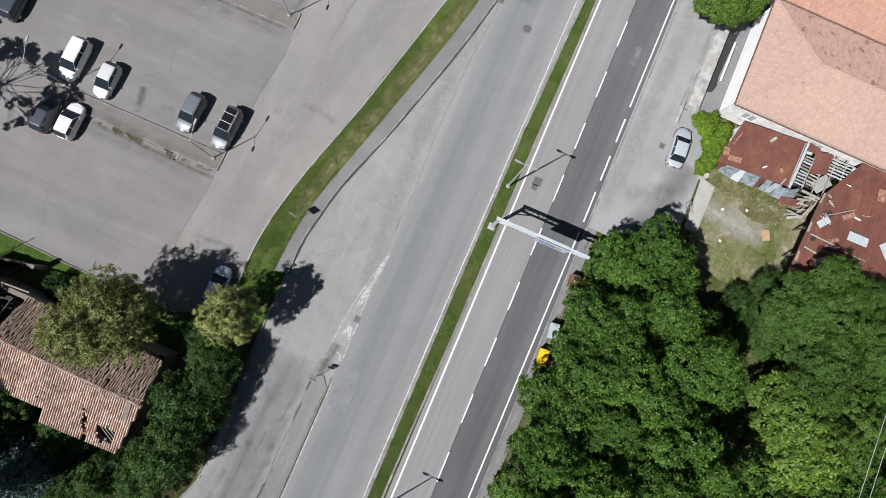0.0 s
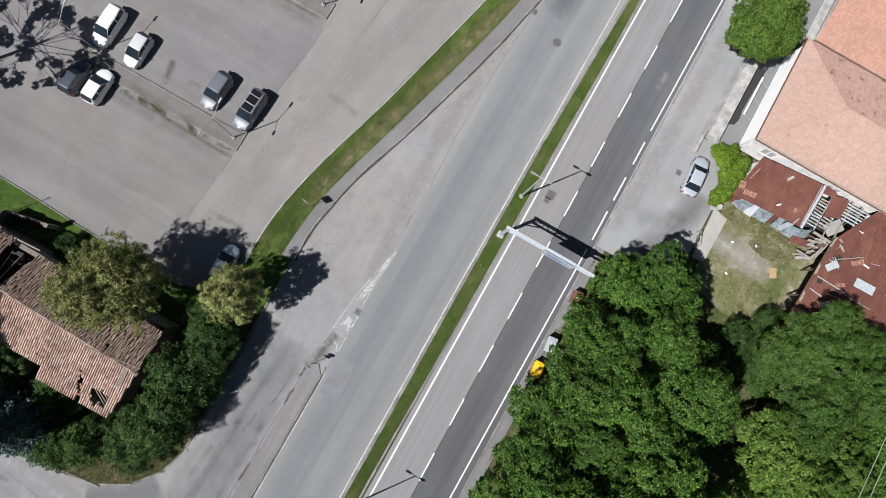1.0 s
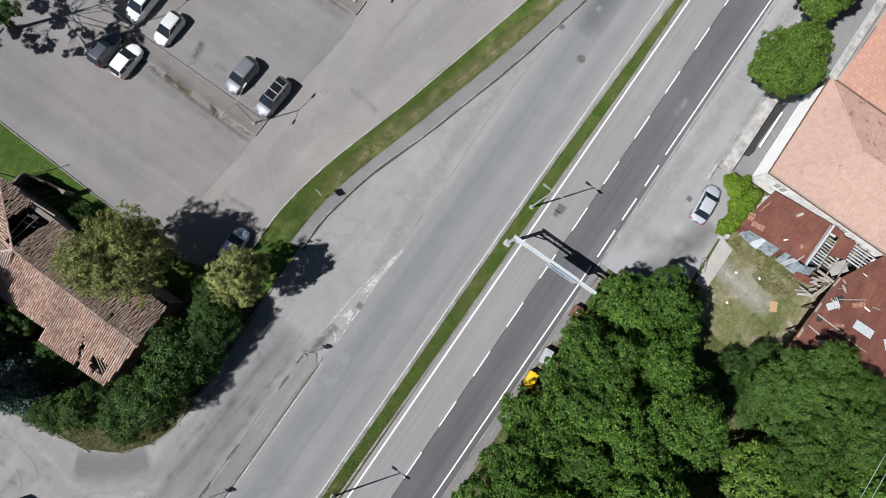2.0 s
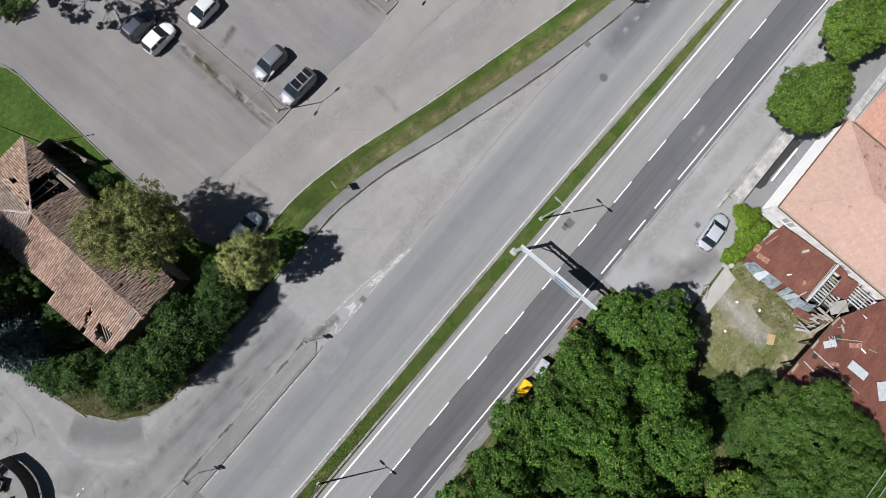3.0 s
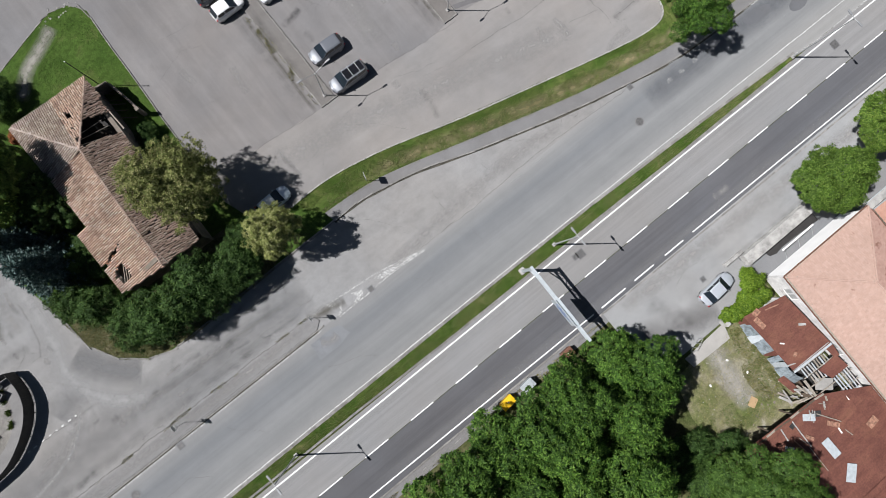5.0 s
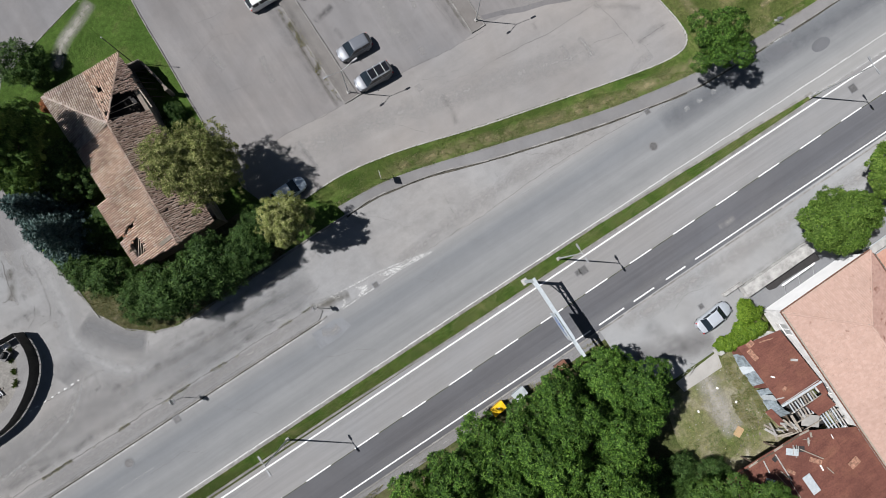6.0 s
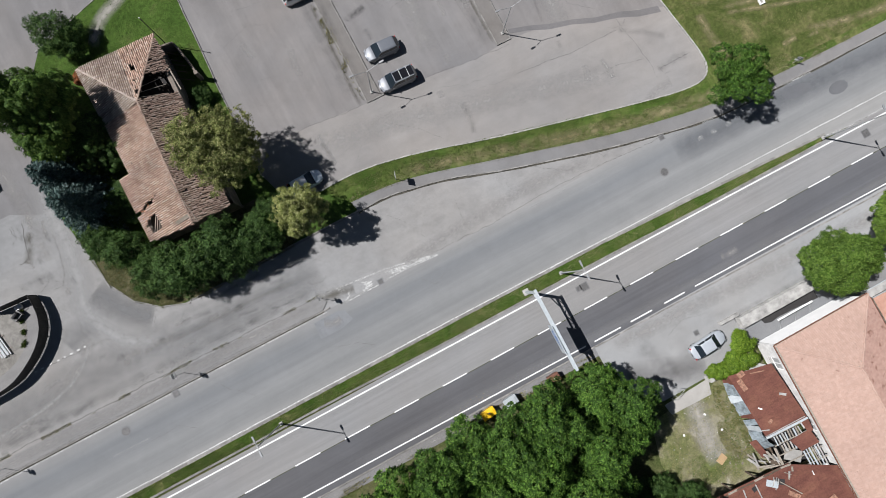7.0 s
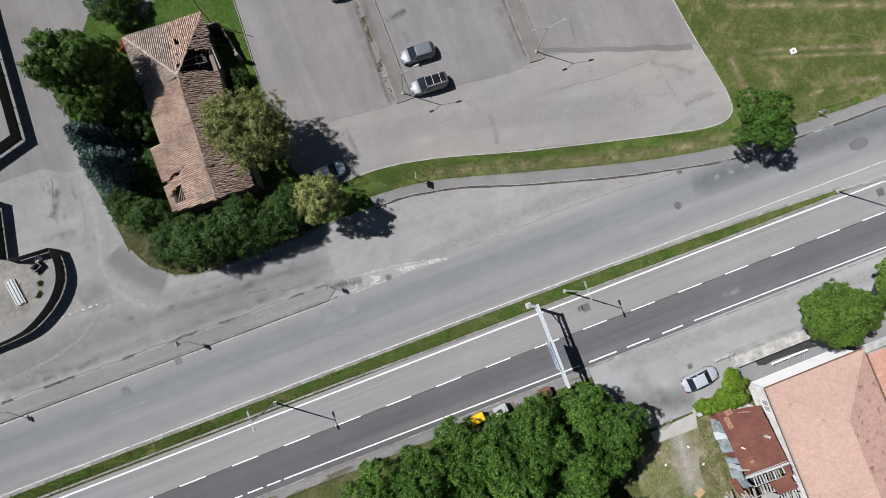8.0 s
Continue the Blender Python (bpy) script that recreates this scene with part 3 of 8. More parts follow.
# ---- road markings ----
def marking(name, pts, width, label, material=M_PAINT, z=0.016):
    return structure(band(name, pts, width, z, material), label, "road marking")


for k in range(-14, 14):
    marking("lane_dash", [(6 * k - 3.0, 0.02), (6 * k, 0.02)], 0.14, "white dashed lane line")
marking("edge_line", [(-90, 3.50), (-30, 3.50), (20, 3.56), (38, 3.46), (90, 3.3)], 0.17, "white solid edge line")
marking("edge_line", [(-90, -3.35), (-39.0, -3.37)], 0.15, "white solid edge line")
for a, b in ((-38.4, -36.6), (-36.2, -34.6)):
    marking("edge_dash", [(a, -3.36), (b, -3.37)], 0.15, "white short edge dash")
marking("edge_line", [(-34.2, -3.38), (-15, -3.5), (1.2, -3.66)], 0.15, "white solid edge line")
for a, b in ((2.3, 5.7), (7.0, 9.8), (11.4, 14.1)):
    marking("edge_dash", [(a, -3.68), (b, -3.68)], 0.17, "white edge dash across the driveway")
marking("edge_line", [(15.5, -3.65), (28, -3.72), (44, -3.87), (90, -4.0)], 0.15, "white solid edge line")
rnd = random.Random(3)
x = -88.0
while x < 60:                                   # the flaking line beside the median
    n = rnd.uniform(0.25, 1.3)
    y = 6.0 - 0.006 * max(x + 12, 0) + rnd.uniform(-0.02, 0.02)
    marking("worn_line", [(x, y), (x + n, y + rnd.uniform(-0.012, 0.012))], rnd.uniform(0.07, 0.125), "flaking white edge line", M_OLDPAINT)
    x += n + rnd.uniform(0.03, 0.10)
marking("worn_line", [(-90, 13.12), (-22.5, 13.2)], 0.12, "faded white edge line", M_FADED)
marking("gore_line", [(-22.4, 14.95), (-20.6, 14.98), (-18.4, 14.77), (-14.7, 14.42), (-11.3, 13.80), (-8.65, 13.14)], 0.15, "faded white gore line", M_FADED, 0.0185)
marking("gore_line", [(-20.1, 13.16), (-17.9, 13.2), (-15.9, 13.2), (-14.5, 13.33), (-12.4, 13.36), (-8.7, 13.08)], 0.13, "faded white gore line", M_FADED, 0.0165)
for o in ([(-15.0, 14.22), (-13.6, 14.0), (-11.9, 13.72), (-9.6, 13.32), (-9.4, 13.22), (-12.2, 13.44), (-13.4, 13.46), (-14.4, 13.6)], [(-17.7, 14.36), (-16.5, 13.96), (-16.75, 13.42), (-17.9, 13.26), (-17.95, 13.5), (-17.3, 13.66)], [(-20.35, 14.93), (-19.6, 14.55), (-19.75, 14.35), (-20.4, 14.62)], [(-19.45, 14.15), (-19.25, 13.95), (-19.6, 13.4), (-20.2, 13.22), (-20.1, 13.42), (-19.7, 13.62)]):
    structure(slab("paint_field", o, 0.0145, 0.003, M_FADED), "flaking white paint between the gore lines", "road marking")
for x, n in ((-52.9, 0.3), (-52.2, 0.4), (-51.2, 0.35), (-50.3, 0.25), (-49.5, 0.2), (-48.8, 0.3), (-48.0, 0.35), (-47.2, 0.2)):
    marking("worn_dash", [(x, 22.0), (x + n, 21.98)], 0.15, "short pale paint remains across the lane", M_OLDPAINT, 0.013)
marking("worn_line", smooth_line([(-46.5, 22.0), (-47.24, 21.1), (-48.7, 19.7), (-50.6, 18.7), (-54.0, 17.9), (-62.0, 17.2)], 2), 0.25, "faint pale curved line in the frontage", M_GHOST, 0.0125)
for x in (24.5, 26.3, 28.3):
    marking("paint_spot", [(x - 0.3, 10.95), (x + 0.35, 10.93)], 0.5, "faint pale paint spot on the road", M_GHOST, 0.0175)
marking("edge_line", [(37.6, 4.42), (41.0, 4.07), (60.0, 3.95), (90.0, 3.9)], 0.14, "thin white line beyond the median", M_FADED)
marking("worn_dash", [(25.6, 12.42), (30.0, 12.32)], 0.16, "faded white edge dash", M_FADED)
marking("worn_dash", [(36.6, 11.9), (40.2, 11.8)], 0.16, "faded white edge dash", M_FADED)
for a, b in ((3.2, 4.6), (6.8, 7.6), (22.0, 24.6)):
    marking("worn_dash", [(a, 13.0 - 0.03 * max(a - 10, 0)), (b, 12.95 - 0.03 * max(b - 10, 0))], 0.12, "faded white edge dash", M_GHOST)
marking("worn_dash", [(-49.5, 10.1), (-45.2, 10.05)], 0.10, "almost worn off lane dash", M_GHOST)


# ---- cracks, patches, covers ----
def crack(points, width, seed, z=0.014, wander=0.07):
    """A dark crack that wavers along its line, thins out at its ends and breaks off here and there."""
    r = random.Random(seed)
    pts, drift = [], 0.0
    for a, b in zip(points, points[1:]):
        d = math.dist(a, b)
        n = max(2, int(d / 0.22))
        nx, ny = -(b[1] - a[1]) / d, (b[0] - a[0]) / d
        for k in range(n):
            u = k / n
            drift = drift * 0.8 + r.uniform(-wander, wander)
            pts.append((a[0] + (b[0] - a[0]) * u + nx * drift, a[1] + (b[1] - a[1]) * u + ny * drift))
    pts.append(points[-1])
    n = len(pts)
    V, F = [], []
    for k, (x, y) in enumerate(pts):
        a, b = pts[max(k - 1, 0)], pts[min(k + 1, n - 1)]
        d = math.dist(a, b) or 1.0
        w = width * 0.42 * r.uniform(0.35, 1.3) * min(1.0, 0.3 + k / 4, 0.3 + (n - 1 - k) / 4)
        V += [(x - (b[1] - a[1]) / d * w, y + (b[0] - a[0]) / d * w, z), (x + (b[1] - a[1]) / d * w, y - (b[0] - a[0]) / d * w, z)]
        if k and r.random() > 0.06:
            F.append((2 * k - 2, 2 * k - 1, 2 * k + 1, 2 * k))
    return structure(raw("crack", V, F, M_CRACK), "thin dark crack in the asphalt", "crack")


def crack_web(x, y, reach, arms, seed, width=0.035, z=0.014, heading=0.0):
    """Cracks that run out from one place and fork."""
    r = random.Random(seed)
    for k in range(arms):
        a = heading + 2 * math.pi * (k + r.uniform(-0.3, 0.3)) / arms
        n = reach * r.uniform(0.5, 1.0)
        mid = (x + n * 0.5 * math.cos(a), y + n * 0.5 * math.sin(a))
        end = (x + n * math.cos(a + r.uniform(-0.3, 0.3)), y + n * math.sin(a + r.uniform(-0.3, 0.3)))
        crack([(x, y), mid, end], width, seed * 31 + k, z)
        b = a + r.choice((-0.9, 0.9))
        crack([mid, (mid[0] + n * 0.35 * math.cos(b), mid[1] + n * 0.35 * math.sin(b))], width * 0.7, seed * 37 + k, z)


def cover(name, x, y, size, turn, label, material, rounded=False):
    root = empty(name, pose(x, y, 0.01, 0, 0, turn))
    tagged(root, label, "manhole cover")
    bm = bmesh.new()
    if rounded:
        bmesh.ops.create_cone(bm, cap_ends=True, segments=24, radius1=size / 2, radius2=size / 2, depth=0.03)
    else:
        add_box(bm, (size, size, 0.03), Matrix(), 0.006)
    part("lid", bm, material, root)
    bm = bmesh.new()
    if rounded:
        bmesh.ops.create_cone(bm, cap_ends=True, segments=24, radius1=size / 2 + 0.12, radius2=size / 2 + 0.12, depth=0.02)
    else:
        add_box(bm, (size + 0.2, size + 0.2, 0.02), Matrix(), 0.004)
    part("frame", bm, M_PATCH, root)
    return root


def stain(points, width, material, label, z):
    """A film on the ground along a line, with a map across and along it for its fading."""
    pts = smooth_line(points, 2)
    o = strip(pts, width)
    n = len(pts)
    me = bpy.data.meshes.new("stain")
    me.from_pydata([(x, y, z) for x, y in o], [], [(2 * n - 1 - k, 2 * n - 2 - k, k + 1, k) for k in range(n - 1)])
    uv = me.uv_layers.new(name="UVMap")
    for lp in me.loops:
        i = lp.vertex_index
        uv.data[lp.index].uv = (i / (n - 1), 1.0) if i < n else ((2 * n - 1 - i) / (n - 1), 0.0)
    return structure(link_mesh("stain", me, material), label, "stain")
Z_FRONT, Z_LOT, Z_AISLE, Z_WALK = 0.014, 0.005, 0.009, 0.0925
for k, (pts, w, z) in enumerate((
        ([(-4.1, 18.1), (-4.3, 15.5), (-4.3, 13.7)], 0.035, Z_FRONT),
        ([(-8.8, 13.45), (-6.7, 13.5), (1.2, 13.4), (6.6, 13.7), (12.8, 13.6), (20.4, 13.2)], 0.055, Z_FRONT),
        ([(-12.0, 20.0), (-10.6, 18.6), (-9.8, 17.2)], 0.025, Z_FRONT),
        ([(4.2, 18.0), (9.0, 14.6), (10.5, 14.9)], 0.04, Z_FRONT),
        ([(11.6, 14.5), (12.6, 15.3), (13.4, 14.2), (14.6, 14.6)], 0.035, Z_FRONT),
        ([(-39.1, 18.25), (-36.9, 18.1), (-34.8, 18.0), (-30.9, 18.1), (-27.1, 18.1), (-24.9, 17.9), (-23.3, 17.95)], 0.10, Z_FRONT),
        ([(-23.35, 17.93), (-22.5, 16.72), (-21.5, 16.54), (-20.8, 16.9)], 0.05, Z_FRONT),
        ([(-22.5, 16.72), (-22.3, 15.9)], 0.045, Z_FRONT),
        ([(-23.35, 17.93), (-22.8, 19.4), (-22.7, 20.6)], 0.04, Z_FRONT),
        ([(-21.6, 19.0), (-20.8, 18.96), (-20.5, 18.4)], 0.04, Z_FRONT),
        ([(-38.6, 22.1), (-39.4, 21.0), (-39.6, 19.95), (-41.2, 19.95)], 0.05, 0.0165),
        ([(-36.2, 20.5), (-36.9, 19.6), (-36.8, 18.7)], 0.035, Z_FRONT),
        ([(-47.3, 37.2), (-47.9, 34.5), (-48.2, 33.2), (-49.4, 33.2)], 0.13, Z_FRONT),
        ([(-44.9, 34.7), (-45.2, 32.0), (-45.6, 30.1), (-46.3, 28.9), (-47.5, 29.1)], 0.05, Z_FRONT),
        ([(-51.8, 22.0), (-50.1, 21.85), (-47.3, 21.75), (-45.3, 21.8), (-44.3, 21.4)], 0.07, Z_FRONT),
        ([(-47.5, 26.8), (-45.6, 24.8), (-44.5, 23.3), (-42.6, 21.0)], 0.03, Z_FRONT),
        ([(-45.3, 21.8), (-45.9, 20.2), (-47.4, 18.6)], 0.03, Z_FRONT),
        ([(-42.2, 21.2), (-41.6, 19.6), (-43.0, 17.6)], 0.03, Z_FRONT),
        ([(-64.0, 15.42), (-50.0, 15.4), (-38.0, 15.3), (-22.6, 15.12)], 0.10, Z_FRONT),
        ([(-64.0, 13.75), (-50.0, 13.72), (-36.0, 13.78), (-24.0, 13.8)], 0.05, Z_WALK),
        ([(-30.0, 16.4), (-27.0, 16.9), (-25.0, 16.5)], 0.04, Z_FRONT),
        ([(-34.5, 16.2), (-32.4, 16.8), (-31.0, 16.3)], 0.04, Z_FRONT),
        ([(-20.5, 32.9), (-16.4, 32.72), (-12.0, 32.4), (-8.3, 32.15)], 0.06, Z_AISLE),
        ([(-2.4, 31.85), (1.0, 31.5), (5.8, 31.0), (9.9, 30.8)], 0.055, Z_AISLE),
        ([(9.0, 27.3), (12.2, 27.1), (15.6, 26.75), (18.6, 26.75), (22.2, 26.7)], 0.075, Z_AISLE),
        ([(22.6, 27.5), (22.9, 25.6), (23.2, 23.6), (23.6, 21.0), (23.6, 19.5)], 0.06, Z_AISLE),
        ([(24.4, 20.3), (27.0, 20.4), (28.5, 20.4)], 0.07, Z_AISLE),
        ([(15.5, 22.8), (18.4, 23.0), (20.0, 22.95), (23.3, 22.2)], 0.05, Z_AISLE),
        ([(-7.7, 29.65), (-5.8, 28.25), (-3.9, 26.8), (-2.0, 24.5)], 0.035, Z_AISLE),
        ([(-12.9, 28.3), (-9.2, 28.9), (-6.3, 28.1)], 0.03, Z_AISLE),
        ([(2.5, 28.4), (6.4, 27.4), (8.8, 27.4)], 0.03, Z_AISLE),
        ([(0.0, 30.2), (3.0, 28.9), (5.2, 28.6)], 0.025, Z_AISLE),
        ([(-12.0, 26.5), (-9.0, 29.5), (-4.0, 30.2)], 0.025, Z_AISLE),
        ([(-3.4, 43.8), (-1.6, 42.4), (-0.6, 40.6), (2.0, 41.2), (4.6, 39.2)], 0.035, Z_LOT),
        ([(1.2, 45.6), (2.8, 43.6), (3.0, 41.6), (5.0, 40.0)], 0.03, Z_LOT),
        ([(3.2, 52.0), (4.6, 46.0), (6.6, 41.0), (7.2, 34.0)], 0.03, Z_LOT),
        ([(6.4, 56.0), (7.0, 50.0), (8.0, 44.0)], 0.035, Z_LOT),
        ([(-17.0, 48.5), (-13.0, 48.0)], 0.035, Z_LOT),
        ([(-19.6, 45.0), (-16.0, 46.2), (-13.6, 45.4)], 0.03, Z_LOT),
        ([(-18.0, 40.0), (-15.0, 39.4)], 0.025, Z_LOT),
        ([(14.0, 38.0), (17.0, 36.0), (18.4, 32.0), (21.0, 30.0)], 0.035, Z_LOT),
        ([(20.5, 40.0), (22.0, 34.0), (23.5, 29.6)], 0.03, Z_LOT),
        ([(-2.0, 57.0), (-1.5, 50.0), (-0.4, 46.0)], 0.03, Z_LOT),
        ([(-36.5, 11.9), (-33.0, 8.4)], 0.025, 0.015),
        ([(-24.6, 10.0), (-21.0, 8.6), (-19.4, 7.4)], 0.03, 0.015),
        ([(-46.0, 9.6), (-42.0, 9.7), (-40.0, 8.4)], 0.03, 0.015),
        ([(-11.6, 11.6), (-10.4, 10.4), (-9.0, 11.0)], 0.025, 0.015),
        ([(-5.0, 12.4), (-3.4, 11.2), (-3.0, 9.6)], 0.02, 0.015),
        ([(10.0, -7.0), (12.0, -6.2), (15.0, -6.8)], 0.03, 0.007))):
    crack(pts, w, k + 1, z)
for k, (x, y, reach, arms, w, z) in enumerate((
        (-22.4, 17.6, 1.7, 4, 0.032, Z_FRONT), (-24.0, 16.6, 1.3, 3, 0.028, Z_FRONT), (14.0, 14.6, 1.2, 4, 0.03, Z_FRONT), (16.6, 13.9, 1.0, 3, 0.028, Z_FRONT),
        (-46.6, 23.6, 1.6, 4, 0.03, Z_FRONT), (-48.6, 24.6, 1.2, 3, 0.026, Z_FRONT), (-1.0, 41.6, 2.2, 4, 0.026, Z_LOT), (3.6, 47.0, 2.4, 3, 0.026, Z_LOT),
        (-27.6, 16.4, 1.6, 4, 0.032, Z_FRONT), (-32.2, 19.2, 1.8, 4, 0.03, Z_FRONT), (-37.6, 16.6, 1.5, 4, 0.032, Z_FRONT), (-43.0, 17.4, 1.8, 4, 0.03, Z_FRONT), (-19.4, 19.8, 1.4, 4, 0.028, Z_FRONT), (-9.0, 16.6, 1.8, 3, 0.022, Z_FRONT), (2.4, 15.4, 1.8, 3, 0.024, Z_FRONT), (-47.4, 30.2, 1.6, 4, 0.034, Z_FRONT), (-48.4, 36.0, 1.8, 5, 0.045, Z_FRONT), (22.6, 27.0, 1.6, 5, 0.045, Z_AISLE), (24.6, 19.6, 1.3, 4, 0.04, Z_AISLE), (21.4, 31.6, 1.6, 4, 0.03, Z_LOT), (-15.4, 46.6, 1.8, 3, 0.026, Z_LOT))):
    crack_web(x, y, reach, arms, 200 + k, w, z, 0.7 * k)
for o, lab, mt in (([(-24.3, 12.75), (-21.5, 12.75), (-20.65, 12.45), (-20.3, 11.2), (-22.0, 10.8), (-24.4, 10.85)], "square repair patch in the road", M_REPAIR),
               ([(10.6, 32.5), (13.0, 31.75), (15.2, 30.9), (18.0, 30.1), (20.5, 29.1), (23.2, 28.5), (25.5, 27.6), (27.8, 27.0), (27.8, 26.2), (25.1, 26.9), (22.8, 27.9), (20.0, 28.6), (17.6, 29.6), (14.9, 30.3), (12.6, 31.3), (10.6, 31.9)], "darker sealed trench in the lot", M_TRENCH),
               ([(36.4, 11.6), (38.2, 11.3), (39.5, 10.7), (39.3, 10.1), (38.7, 9.84), (37.0, 9.9), (35.85, 10.3), (35.7, 11.0)], "dark rounded repair patch in the road", M_OLDPATCH),
               ([(42.3 + 1.3 * math.cos(k * 0.6283), 8.67 + 0.75 * math.sin(k * 0.6283)) for k in range(10)], "dark round repair patch in the road", M_OLDPATCH)):
    structure(slab("asphalt_patch", o, 0.013 if o[0][1] < 30 else 0.006, 0.004, mt), lab, "patch")
cover("manhole_cover", 4.25, 2.25, 0.75, 0, "square iron manhole cover in the lane", M_IRON)
cover("manhole_cover", 3.55, 2.35, 0.45, 0, "small square iron cover in the lane", M_IRON)
cover("manhole_cover", 42.45, 2.4, 0.85, 0, "square concrete manhole cover in the lane", M_IRON)
cover("drain_cover", -40.75, 12.95, 0.6, 0, "square drain grate beside the kerb", M_IRON)
cover("manhole_cover", -47.15, 11.85, 0.85, 0, "round iron manhole cover", M_IRON, True)
cover("manhole_cover", 18.8, 9.45, 0.85, 0, "round iron manhole cover with a tar ring", M_IRON, True)
cover("manhole_cover", -15.75, 13.4, 0.5, 0, "small square cover in the gore", M_IRON)
cover("drain_cover", 13.05, -8.3, 0.45, 0, "small square drain in the driveway", M_IRON)
cover("drain_cover", 18.05, -9.0, 0.65, 0, "square drain beside the low wall", M_IRON)
cover("drain_cover", 20.5, 13.1, 0.5, 0, "drain inlet at the kerb", M_IRON)
cover("manhole_cover", 33.5, 28.2, 0.5, 0, "pale concrete cover in the meadow", M_CONC)


